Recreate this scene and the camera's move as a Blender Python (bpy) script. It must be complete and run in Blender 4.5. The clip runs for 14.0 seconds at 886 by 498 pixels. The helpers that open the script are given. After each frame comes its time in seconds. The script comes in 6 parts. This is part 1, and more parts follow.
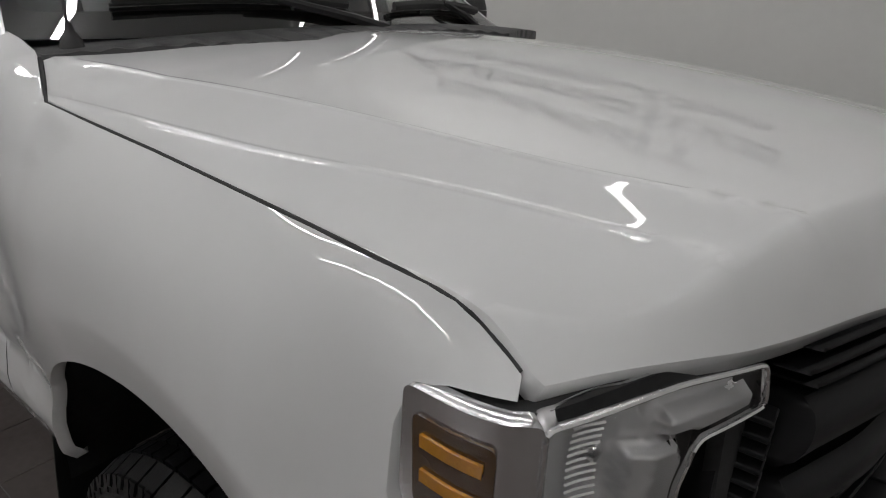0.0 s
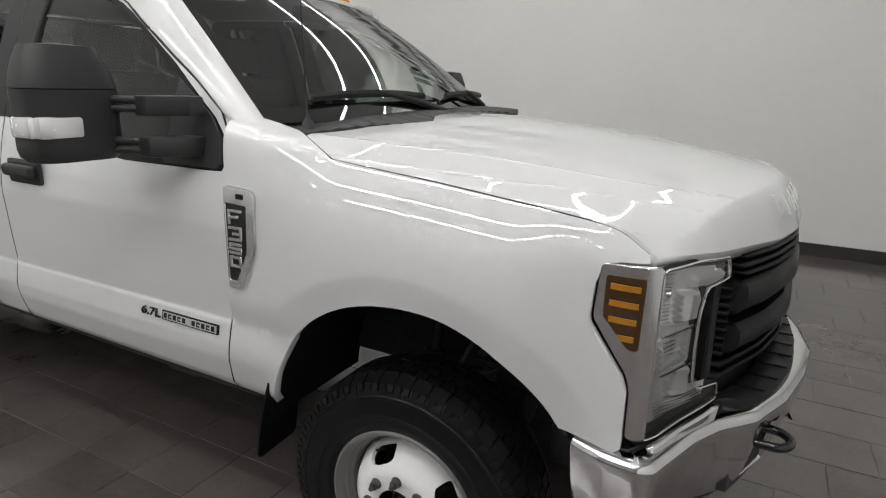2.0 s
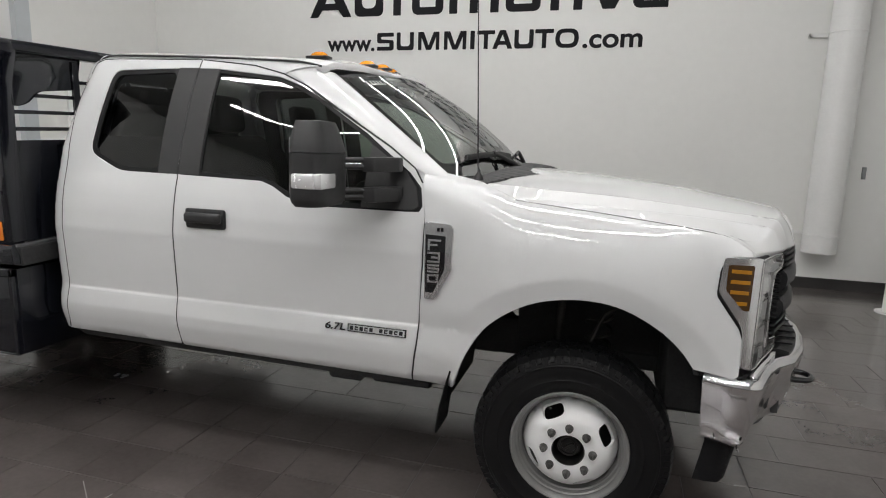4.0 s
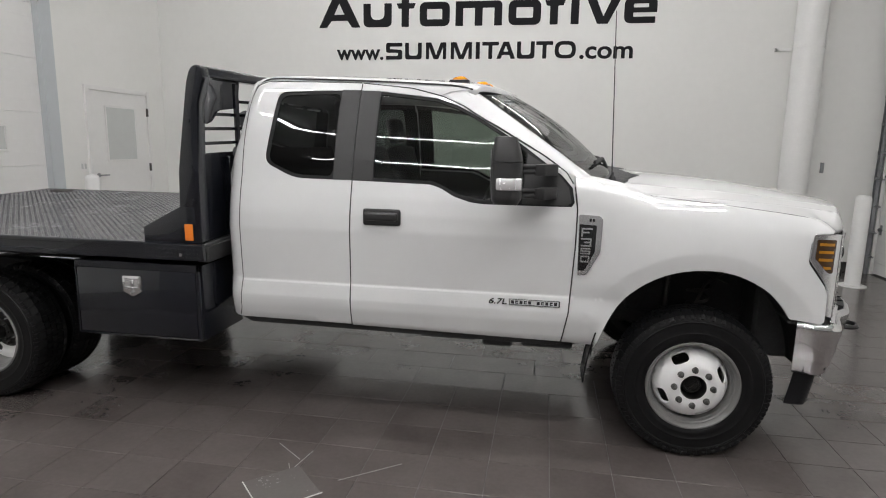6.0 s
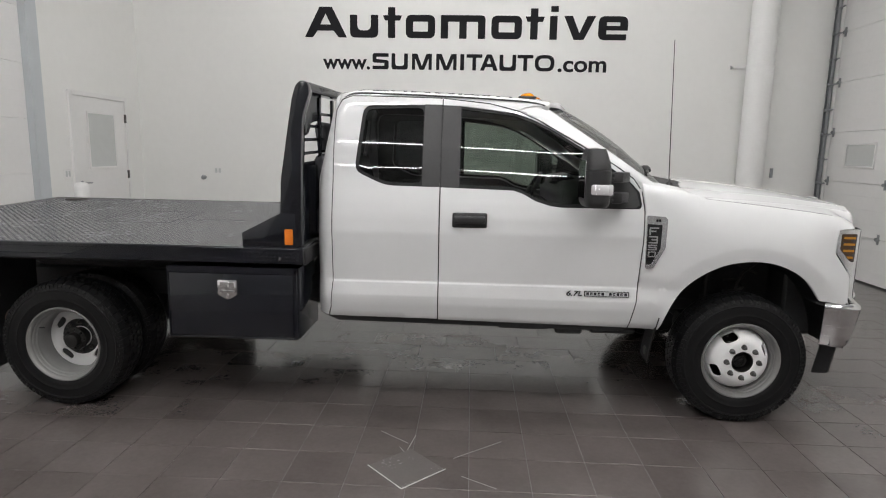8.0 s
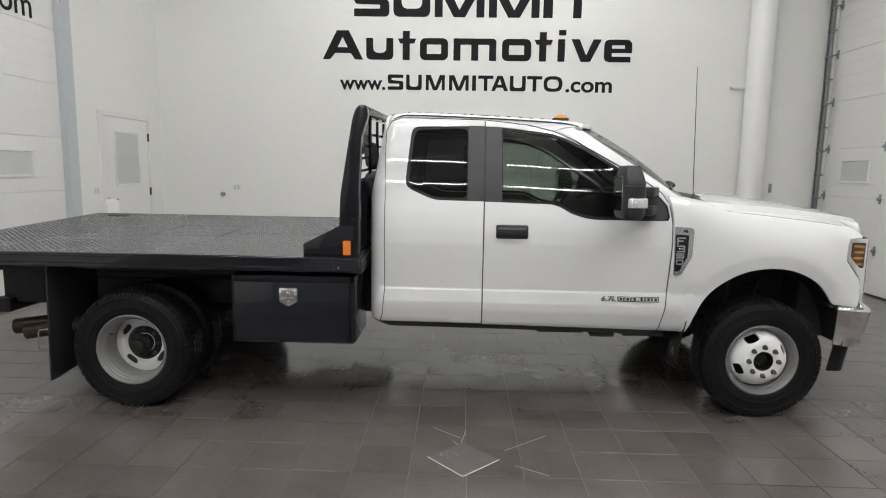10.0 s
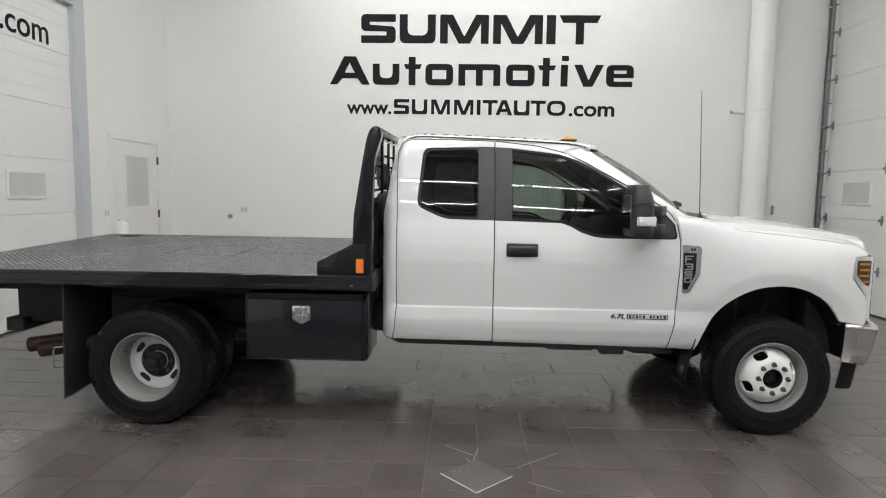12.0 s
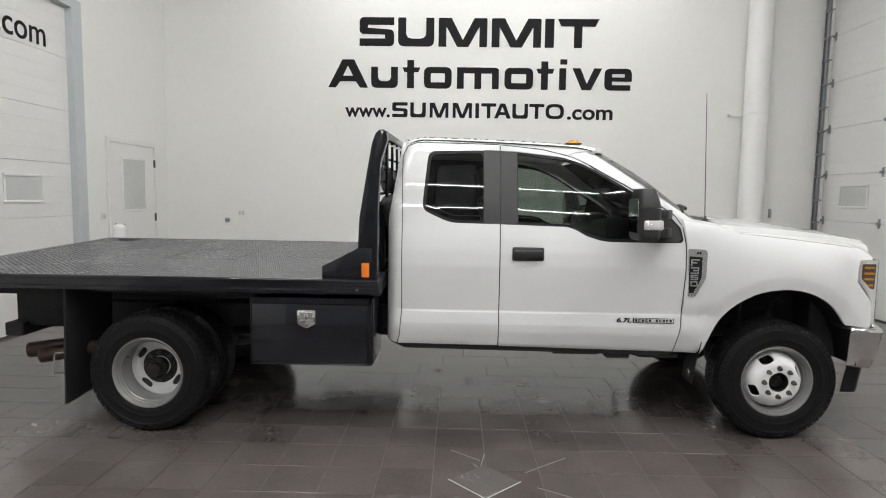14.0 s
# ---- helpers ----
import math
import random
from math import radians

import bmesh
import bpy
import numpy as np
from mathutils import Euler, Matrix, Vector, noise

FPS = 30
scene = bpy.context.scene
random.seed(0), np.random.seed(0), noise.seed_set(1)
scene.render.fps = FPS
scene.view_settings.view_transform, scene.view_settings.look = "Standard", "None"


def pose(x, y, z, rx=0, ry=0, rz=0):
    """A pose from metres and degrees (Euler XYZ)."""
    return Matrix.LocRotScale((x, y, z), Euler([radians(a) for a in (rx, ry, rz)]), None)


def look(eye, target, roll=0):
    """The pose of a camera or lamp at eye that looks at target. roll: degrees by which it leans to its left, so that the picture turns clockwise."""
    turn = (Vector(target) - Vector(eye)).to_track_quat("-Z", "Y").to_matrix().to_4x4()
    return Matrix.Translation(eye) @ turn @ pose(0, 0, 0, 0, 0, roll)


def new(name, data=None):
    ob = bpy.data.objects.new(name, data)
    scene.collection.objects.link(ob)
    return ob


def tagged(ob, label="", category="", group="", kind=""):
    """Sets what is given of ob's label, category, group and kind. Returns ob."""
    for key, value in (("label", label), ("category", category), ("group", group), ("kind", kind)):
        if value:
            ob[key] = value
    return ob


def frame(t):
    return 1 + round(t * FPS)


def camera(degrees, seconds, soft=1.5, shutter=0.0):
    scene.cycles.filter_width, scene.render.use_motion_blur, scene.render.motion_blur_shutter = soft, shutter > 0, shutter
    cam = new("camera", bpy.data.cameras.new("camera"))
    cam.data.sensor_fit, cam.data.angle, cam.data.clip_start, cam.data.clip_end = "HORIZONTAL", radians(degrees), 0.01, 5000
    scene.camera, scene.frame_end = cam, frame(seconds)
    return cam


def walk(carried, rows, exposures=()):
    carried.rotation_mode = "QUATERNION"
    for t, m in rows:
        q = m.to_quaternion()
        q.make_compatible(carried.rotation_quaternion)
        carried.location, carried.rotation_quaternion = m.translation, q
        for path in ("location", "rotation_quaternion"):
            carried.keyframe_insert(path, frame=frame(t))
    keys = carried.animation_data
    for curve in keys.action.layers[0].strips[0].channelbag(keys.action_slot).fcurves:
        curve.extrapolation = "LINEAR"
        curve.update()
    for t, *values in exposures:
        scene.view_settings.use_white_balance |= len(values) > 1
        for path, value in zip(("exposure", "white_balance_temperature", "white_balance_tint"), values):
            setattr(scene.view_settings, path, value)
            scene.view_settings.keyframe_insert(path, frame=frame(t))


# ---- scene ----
cam = camera(73.5, 14.0, soft=1.1)
PATH = [
    (0, (0.79, -1.308, 1.518), (-0.323, 0.183, 0.785), 1.4),
    (0.5, (0.81, -1.522, 1.525), (-0.241, 0.015, 0.792), 1.4),
    (1, (0.858, -1.757, 1.575), (-0.122, -0.171, 0.85), 1.5),
    (1.5, (0.852, -2.046, 1.58), (-0.114, -0.41, 0.956), 1.8),
    (2, (0.76, -2.244, 1.585), (-0.121, -0.53, 1.052), 1.7),
    (2.5, (0.593, -2.461, 1.593), (-0.187, -0.676, 1.138), 1.7),
    (3, (0.448, -2.792, 1.599), (-0.229, -0.951, 1.207), 1.7),
    (3.5, (0.29, -3.06, 1.601), (-0.306, -1.185, 1.244), 1.8),
    (4, (0.1, -3.265, 1.59), (-0.44, -1.371, 1.242), 1.7),
    (4.2, (-0.016, -3.354, 1.605), (-0.524, -1.452, 1.254), 2.0),
    (6.3, (-0.952, -4.197, 1.619), (-1.244, -2.248, 1.278), 1.1),
    (6.5, (-1.061, -4.251, 1.604), (-1.322, -2.295, 1.275), 1.3),
    (7, (-1.299, -4.334, 1.593), (-1.499, -2.371, 1.265), 1.2),
    (7.5, (-1.506, -4.399, 1.606), (-1.639, -2.43, 1.279), 1.1),
    (8, (-1.677, -4.544, 1.631), (-1.766, -2.572, 1.306), 1.1),
    (8.2, (-1.721, -4.586, 1.638), (-1.803, -2.615, 1.309), 0.9),
    (10.5, (-2.036, -4.915, 1.628), (-2.095, -2.93, 1.391), 1.0),
    (11, (-2.037, -4.947, 1.622), (-2.101, -2.959, 1.417), 0.9),
    (11.5, (-2.055, -4.922, 1.59), (-2.121, -2.933, 1.395), 0.9),
    (12, (-2.079, -4.926, 1.596), (-2.144, -2.936, 1.407), 0.9),
    (12.5, (-2.092, -4.871, 1.587), (-2.158, -2.88, 1.403), 0.8),
    (13, (-2.13, -4.873, 1.588), (-2.194, -2.883, 1.405), 0.9),
    (13.5, (-2.148, -4.897, 1.595), (-2.201, -2.906, 1.414), 0.8),
    (14, (-2.159, -4.909, 1.6), (-2.203, -2.918, 1.421), 0.9),
]
EXPOSURES = [(0.0, -0.80, 6500, 10), (0.5, -0.86, 6500, 10), (1.0, -0.37, 6500, 10), (1.5, -0.11, 6500, 10), (2.0, -0.03, 6500, 9), (3.0, -0.02, 6500, 9),
             (4.2, 0.06, 6500, 9), (6.5, 0.18, 6500, 10), (8.0, 0.22, 6500, 10), (10.5, 0.32, 6500, 8), (14.0, 0.37, 6500, 8)]
walk(cam, [(t, look(eye, target, roll)) for t, eye, target, roll in PATH], EXPOSURES)

# ---- world and lamps ----
world = bpy.data.worlds.new("world")
scene.world = world
world.use_nodes = True
world.node_tree.nodes["Background"].inputs[0].default_value = (0.9, 0.95, 1.0, 1)
world.node_tree.nodes["Background"].inputs[1].default_value = 0.02
LED = 57.0          # emission of the ceiling strips
CEIL = 5.6
XL, XR, YB, YF = -6.9, 3.54, 4.74, -9.0   # room walls

# ---- materials ----


def mat(name, color, rough=0.5, metal=0.0, coat=0.0, var=0.0, scale=8.0, bump=0.0, bscale=60.0, rvar=0.0, spec=0.5, coat_ior=1.5):
    """Principled surface with two scales of mottling, roughness variation and a fine relief."""
    m = bpy.data.materials.new(name)
    m.use_nodes = True
    nt = m.node_tree
    p = nt.nodes["Principled BSDF"]
    p.inputs["Base Color"].default_value = (*color, 1)
    p.inputs["Roughness"].default_value = rough
    p.inputs["Metallic"].default_value = metal
    p.inputs["Coat Weight"].default_value = coat
    p.inputs["Coat IOR"].default_value = coat_ior
    p.inputs["Coat Roughness"].default_value = 0.006
    p.inputs["Specular IOR Level"].default_value = spec
    tc = nt.nodes.new("ShaderNodeTexCoord")
    if var > 0 or rvar > 0:
        n1 = nt.nodes.new("ShaderNodeTexNoise")
        n1.inputs["Scale"].default_value = scale
        n1.inputs["Detail"].default_value = 6
        n2 = nt.nodes.new("ShaderNodeTexNoise")
        n2.inputs["Scale"].default_value = scale * 9
        n2.inputs["Detail"].default_value = 4
        for n in (n1, n2):
            nt.links.new(tc.outputs["Object"], n.inputs["Vector"])
        mx = nt.nodes.new("ShaderNodeMath")
        mx.operation = "ADD"
        nt.links.new(n1.outputs[0], mx.inputs[0])
        nt.links.new(n2.outputs[0], mx.inputs[1])
        if var > 0:
            mr = nt.nodes.new("ShaderNodeMapRange")
            mr.inputs["From Min"].default_value, mr.inputs["From Max"].default_value = 0.6, 1.4
            mr.inputs["To Min"].default_value, mr.inputs["To Max"].default_value = 1 - var, 1 + var
            nt.links.new(mx.outputs[0], mr.inputs["Value"])
            vm = nt.nodes.new("ShaderNodeVectorMath")
            vm.operation = "SCALE"
            vm.inputs[0].default_value = color
            nt.links.new(mr.outputs[0], vm.inputs["Scale"])
            nt.links.new(vm.outputs[0], p.inputs["Base Color"])
        if rvar > 0:
            mr = nt.nodes.new("ShaderNodeMapRange")
            mr.inputs["From Min"].default_value, mr.inputs["From Max"].default_value = 0.6, 1.4
            mr.inputs["To Min"].default_value, mr.inputs["To Max"].default_value = max(0.0, rough - rvar), rough + rvar
            nt.links.new(mx.outputs[0], mr.inputs["Value"])
            nt.links.new(mr.outputs[0], p.inputs["Roughness"])
    if bump > 0:
        nb = nt.nodes.new("ShaderNodeTexNoise")
        nb.inputs["Scale"].default_value = bscale
        nb.inputs["Detail"].default_value = 4
        nt.links.new(tc.outputs["Object"], nb.inputs["Vector"])
        b = nt.nodes.new("ShaderNodeBump")
        b.inputs["Strength"].default_value = bump
        b.inputs["Distance"].default_value = 0.002
        nt.links.new(nb.outputs[0], b.inputs["Height"])
        nt.links.new(b.outputs[0], p.inputs["Normal"])
    return m


def glass_mat(name, tint, ior=1.75):
    """A thin pane: clear with a tint, gloss by Fresnel."""
    m = bpy.data.materials.new(name)
    m.use_nodes = True
    nt = m.node_tree
    nt.nodes.remove(nt.nodes["Principled BSDF"])
    tr = nt.nodes.new("ShaderNodeBsdfTransparent")
    tr.inputs[0].default_value = (*tint, 1)
    gl = nt.nodes.new("ShaderNodeBsdfGlossy")
    gl.inputs["Roughness"].default_value = 0.008
    fr = nt.nodes.new("ShaderNodeFresnel")
    fr.inputs[0].default_value = ior
    mx = nt.nodes.new("ShaderNodeMixShader")
    nt.links.new(fr.outputs[0], mx.inputs[0])
    nt.links.new(tr.outputs[0], mx.inputs[1])
    nt.links.new(gl.outputs[0], mx.inputs[2])
    nt.links.new(mx.outputs[0], nt.nodes["Material Output"].inputs[0])
    return m


def emit_mat(name, color, power):
    m = bpy.data.materials.new(name)
    m.use_nodes = True
    p = m.node_tree.nodes["Principled BSDF"]
    p.inputs["Base Color"].default_value = (0.8, 0.8, 0.8, 1)
    p.inputs["Emission Color"].default_value = (*color, 1)
    p.inputs["Emission Strength"].default_value = power
    return m


PAINT = mat("white_paint", (0.70, 0.705, 0.71), 0.6, coat=1.0, var=0.012, scale=2.5, spec=0.1, coat_ior=1.78)
REFLECT = mat("bright_reflector", (0.92, 0.92, 0.93), 0.24, metal=0.55, rvar=0.05, coat=0.5)
BLACK = mat("black_plastic", (0.022, 0.022, 0.023), 0.5, var=0.15, scale=12, bump=0.25, bscale=700)
GRILLEBLACK = mat("grille_black_plastic", (0.013, 0.013, 0.014), 0.36, var=0.15, scale=12, spec=0.16, bump=0.1, bscale=900)
GLOSSBLACK = mat("gloss_black_plastic", (0.010, 0.010, 0.012), 0.16, var=0.1, coat=0.4)
TRIMGREY = mat("dark_grey_trim", (0.027, 0.027, 0.028), 0.55, var=0.1, bump=0.15, bscale=900)
BEDBLACK = mat("black_bed_paint", (0.006, 0.007, 0.011), 0.18, coat=0.5, var=0.08, scale=1.5, rvar=0.03, spec=0.35)
CHROME = mat("chrome", (0.74, 0.74, 0.75), 0.08, metal=1.0, rvar=0.03)
SILVER = mat("silver_bezel", (0.80, 0.80, 0.81), 0.20, metal=1.0, rvar=0.04)
STEEL = mat("silver_wheel_paint", (0.215, 0.212, 0.210), 0.38, metal=0.25, var=0.06, scale=14, rvar=0.08, coat=0.2)
DARKSTEEL = mat("dark_rusty_steel", (0.060, 0.056, 0.053), 0.55, metal=0.6, var=0.35, scale=20, bump=0.3, bscale=150)
BADGE = mat("badge_chrome", (0.76, 0.76, 0.77), 0.14, metal=0.9, rvar=0.05)
EXHAUST = mat("brown_exhaust_steel", (0.12, 0.085, 0.07), 0.5, metal=0.6, var=0.3, scale=20)
MIRRORGLASS = mat("dim_mirror_glass", (0.32, 0.33, 0.34), 0.06, metal=1.0)
GREASE = mat("greasy_black_steel", (0.022, 0.021, 0.020), 0.42, metal=0.3, var=0.4, scale=25, bump=0.3, bscale=150)
NUT = mat("dull_nut_steel", (0.10, 0.098, 0.095), 0.42, metal=0.6, var=0.3, scale=40)
RUBBER = mat("tyre_rubber", (0.0055, 0.0055, 0.006), 0.42, var=0.25, scale=10, bump=0.2, bscale=250, spec=0.26, rvar=0.06)
UNDER = mat("underbody_black", (0.026, 0.026, 0.027), 0.75, var=0.4, scale=9)
CLOTH = mat("grey_cloth", (0.055, 0.055, 0.06), 0.9, var=0.2, scale=30, bump=0.4, bscale=500)
LINER = mat("light_grey_headliner", (0.30, 0.30, 0.30), 0.9, var=0.05)
MARKBAR = mat("marker_amber", (0.42, 0.18, 0.010), 0.2, var=0.15, scale=40, coat=0.6)
AMBER = mat("amber_lens", (0.75, 0.27, 0.01), 0.15, var=0.1, coat=0.6)
AMBERDARK = mat("smoked_amber_housing", (0.055, 0.025, 0.006), 0.2, coat=0.8, var=0.2)
ORANGE = mat("orange_reflector", (0.85, 0.22, 0.02), 0.2, coat=0.5, bump=0.3, bscale=400)
GLASS = glass_mat("tinted_side_glass", (0.38, 0.43, 0.39), 1.58)
GLASSREAR = glass_mat("dark_privacy_glass", (0.12, 0.13, 0.13), 1.55)
WSGLASS = glass_mat("windshield_glass", (0.82, 0.90, 0.85), 3.2)
LENS = glass_mat("clear_lens", (0.97, 0.97, 0.97), 1.5)
WALL = mat("white_wall_paint", (0.80, 0.80, 0.78), 0.55, var=0.02, scale=1.2, bump=0.06, bscale=180)
DOORWHITE = mat("white_door_panel", (0.78, 0.775, 0.765), 0.45, var=0.025, scale=1.5, bump=0.05, bscale=90)
JAMB = mat("grey_door_jamb", (0.52, 0.55, 0.57), 0.5, var=0.03)
BASEDARK = mat("dark_baseboard", (0.035, 0.033, 0.032), 0.5, var=0.2, scale=6)
INK = mat("black_vinyl_lettering", (0.014, 0.014, 0.016), 0.7, var=0.1, spec=0.15)
LEDM = emit_mat("led_strip_glow", (1.0, 0.985, 0.975), LED)
LEDSOFT = emit_mat("soft_led_strip_glow", (1.0, 0.985, 0.975), LED * 0.33)
CEILM = mat("grey_ceiling_paint", (0.45, 0.45, 0.45), 0.8, var=0.06)
GREYWALL = mat("grey_wall_paint", (0.30, 0.30, 0.30), 0.6, var=0.05)
FROST = mat("frosted_glass", (0.58, 0.60, 0.59), 0.25, var=0.04, coat=0.4)
GALV = mat("galvanised_steel", (0.32, 0.33, 0.34), 0.4, metal=0.8, var=0.2, scale=25)
PIPEW = mat("white_pipe_paint", (0.82, 0.82, 0.81), 0.35, var=0.03, scale=4)


PLATE = mat("black_tread_plate", (0.085, 0.085, 0.090), 0.24, var=0.35, scale=3.0, rvar=0.08, bump=0.1, bscale=300)


def tile_mat():
    """Dark glazed stoneware: cloudy within a tile, a shade of its own for each one, satin gloss."""
    m = bpy.data.materials.new("grey_porcelain_tile")
    m.use_nodes = True
    nt = m.node_tree
    p = nt.nodes["Principled BSDF"]
    geo = nt.nodes.new("ShaderNodeNewGeometry")
    oi = nt.nodes.new("ShaderNodeObjectInfo")

    def noise(scale, detail, rough=0.55):
        n = nt.nodes.new("ShaderNodeTexNoise")
        n.inputs["Scale"].default_value, n.inputs["Detail"].default_value, n.inputs["Roughness"].default_value = scale, detail, rough
        nt.links.new(geo.outputs["Position"], n.inputs["Vector"])
        return n.outputs[0]

    def calc(op, a, b, c=None):
        n = nt.nodes.new("ShaderNodeMath")
        n.operation = op
        for k, v in enumerate((a, b, c)):
            if v is None:
                continue
            if isinstance(v, (int, float)):
                n.inputs[k].default_value = v
            else:
                nt.links.new(v, n.inputs[k])
        return n.outputs[0]

    shade = calc("PINGPONG", calc("ADD", oi.outputs["Random"], geo.outputs["Random Per Island"]), 1.0)
    cloud, grain = noise(3.0, 5), noise(38, 3, 0.5)
    mix = calc("MULTIPLY_ADD", shade, 0.30, calc("MULTIPLY_ADD", grain, 0.30, calc("MULTIPLY", cloud, 0.70)))
    cr = nt.nodes.new("ShaderNodeValToRGB")
    cr.color_ramp.elements[0].position, cr.color_ramp.elements[1].position = 0.35, 0.95
    cr.color_ramp.elements[0].color = (0.070, 0.059, 0.056, 1)
    cr.color_ramp.elements[1].color = (0.130, 0.113, 0.108, 1)
    nt.links.new(mix, cr.inputs[0])
    nt.links.new(cr.outputs[0], p.inputs["Base Color"])
    mr = nt.nodes.new("ShaderNodeMapRange")
    mr.inputs["From Min"].default_value, mr.inputs["From Max"].default_value = 0.3, 0.7
    mr.inputs["To Min"].default_value, mr.inputs["To Max"].default_value = 0.15, 0.21
    nt.links.new(cloud, mr.inputs["Value"])
    nt.links.new(mr.outputs[0], p.inputs["Roughness"])
    p.inputs["Specular IOR Level"].default_value = 1.0
    b = nt.nodes.new("ShaderNodeBump")
    b.inputs["Strength"].default_value, b.inputs["Distance"].default_value = 0.05, 0.002
    nt.links.new(noise(7, 2), b.inputs["Height"])
    nt.links.new(b.outputs[0], p.inputs["Normal"])
    return m


TILE = tile_mat()
GROUT = mat("grey_grout", (0.105, 0.098, 0.094), 0.7, var=0.2, scale=10)

# ---- mesh helpers ----


def part(name, bm, material, parent=None, label="", smooth=True):
    me = bpy.data.meshes.new(name)
    bm.to_mesh(me)
    bm.free()
    me.materials.append(material)
    if smooth:
        me.polygons.foreach_set("use_smooth", [True] * len(me.polygons))
        me.set_sharp_from_angle(angle=radians(38))
    ob = new(name, me)
    ob.parent = parent
    if label:
        tagged(ob, label)
    return ob


def box(bm, lo, hi, bevel=0.0, m=None, seg=1):
    r = bmesh.ops.create_cube(bm, size=1.0)
    vs = r["verts"]
    bmesh.ops.scale(bm, vec=[hi[i] - lo[i] for i in range(3)], verts=vs)
    bmesh.ops.translate(bm, vec=[(hi[i] + lo[i]) / 2 for i in range(3)], verts=vs)
    if bevel > 0:
        es = list({e for v in vs for e in v.link_edges})
        out = bmesh.ops.bevel(bm, geom=es, offset=bevel, segments=seg, affect="EDGES", profile=0.5)
        vs = list({v for f in out["faces"] for v in f.verts} | {v for v in vs if v.is_valid})
    if m is not None:
        bmesh.ops.transform(bm, matrix=m, verts=vs)
    return vs


def boxpart(name, lo, hi, material, parent=None, bevel=0.004, label="", m=None, seg=1):
    bm = bmesh.new()
    box(bm, lo, hi, bevel, m, seg)
    return part(name, bm, material, parent, label)


def tube(bm, pts, r, seg=10, caps=True, flat=None):
    """A round tube along points; r a number or one for each point."""
    pts = [Vector(p) for p in pts]
    rings = []
    ref = Vector((0, 0, 1))
    for i, p in enumerate(pts):
        d = (pts[min(i + 1, len(pts) - 1)] - pts[max(i - 1, 0)]).normalized()
        a = ref if abs(d.dot(ref)) < 0.95 else Vector((1, 0, 0))
        u = d.cross(a).normalized()
        w = u.cross(d).normalized()
        rr = r[i] if isinstance(r, (list, tuple)) else r
        fl = flat if flat else 1.0
        rings.append([bm.verts.new(p + u * rr * math.cos(k * 2 * math.pi / seg) + w * rr * fl * math.sin(k * 2 * math.pi / seg)) for k in range(seg)])
    for a, b in zip(rings, rings[1:]):
        for k in range(seg):
            bm.faces.new((a[k], a[(k + 1) % seg], b[(k + 1) % seg], b[k]))
    if caps:
        bm.faces.new(rings[0][::-1])
        bm.faces.new(rings[-1])
    return rings


def lathe(bm, prof, seg=64, axis="y", centre=(0, 0, 0)):
    """Turns a profile of (radius, along) round the axis."""
    rings = []
    for r, a in prof:
        ring = []
        for k in range(seg):
            c, s = math.cos(2 * math.pi * k / seg), math.sin(2 * math.pi * k / seg)
            if axis == "y":
                v = (r * c, a, r * s)
            elif axis == "x":
                v = (a, r * c, r * s)
            else:
                v = (r * c, r * s, a)
            ring.append(bm.verts.new(Vector(v) + Vector(centre)))
        rings.append(ring)
    for a, b in zip(rings, rings[1:]):
        for k in range(seg):
            bm.faces.new((a[k], a[(k + 1) % seg], b[(k + 1) % seg], b[k]))
    return rings


def extrude_poly(bm, pts, axis, lo, hi, bevel=0.0):
    """A prism: a polygon in the two other axes, from lo to hi along the axis."""
    def at(p, h):
        return {"x": (h, p[0], p[1]), "y": (p[0], h, p[1]), "z": (p[0], p[1], h)}[axis]
    a = [bm.verts.new(at(p, lo)) for p in pts]
    b = [bm.verts.new(at(p, hi)) for p in pts]
    fs = [bm.faces.new(a), bm.faces.new(b[::-1])]
    n = len(pts)
    for k in range(n):
        fs.append(bm.faces.new((a[k], b[k], b[(k + 1) % n], a[(k + 1) % n])))
    bmesh.ops.recalc_face_normals(bm, faces=fs)
    if bevel > 0:
        bmesh.ops.bevel(bm, geom=list({e for f in fs for e in f.edges}), offset=bevel, segments=2, affect="EDGES", profile=0.5)


def curve(pts, r=0.0):
    """A function through points, its corners rounded over about r."""
    xs, ys = np.array(pts, float).T
    if r <= 0:
        return lambda x: np.interp(x, xs, ys)
    g = np.linspace(xs[0] - 4 * r, xs[-1] + 4 * r, 1600)
    s0, s1 = (ys[1] - ys[0]) / (xs[1] - xs[0]), (ys[-1] - ys[-2]) / (xs[-1] - xs[-2])
    y = np.interp(g, xs, ys)
    y = np.where(g < xs[0], ys[0] + (g - xs[0]) * s0, y)
    y = np.where(g > xs[-1], ys[-1] + (g - xs[-1]) * s1, y)
    h = g[1] - g[0]
    k = np.exp(-0.5 * (np.arange(-int(3 * r / h) - 1, int(3 * r / h) + 2) * h / r) ** 2)
    pad = len(k) // 2
    yp = np.concatenate([y[0] + (np.arange(-pad, 0) * h) * s0, y, y[-1] + (np.arange(1, pad + 1) * h) * s1])
    y = np.convolve(yp, k / k.sum(), "valid")
    return lambda x: np.interp(x, g, y)


def dense(poly, step, closed=True):
    out = []
    n = len(poly)
    for i in range(n if closed else n - 1):
        a, b = np.array(poly[i], float), np.array(poly[(i + 1) % n], float)
        k = max(1, int(math.ceil(np.linalg.norm(b - a) / step)))
        out += [tuple(a + (b - a) * j / k) for j in range(k)]
    if not closed:
        out.append(tuple(poly[-1]))
    return out


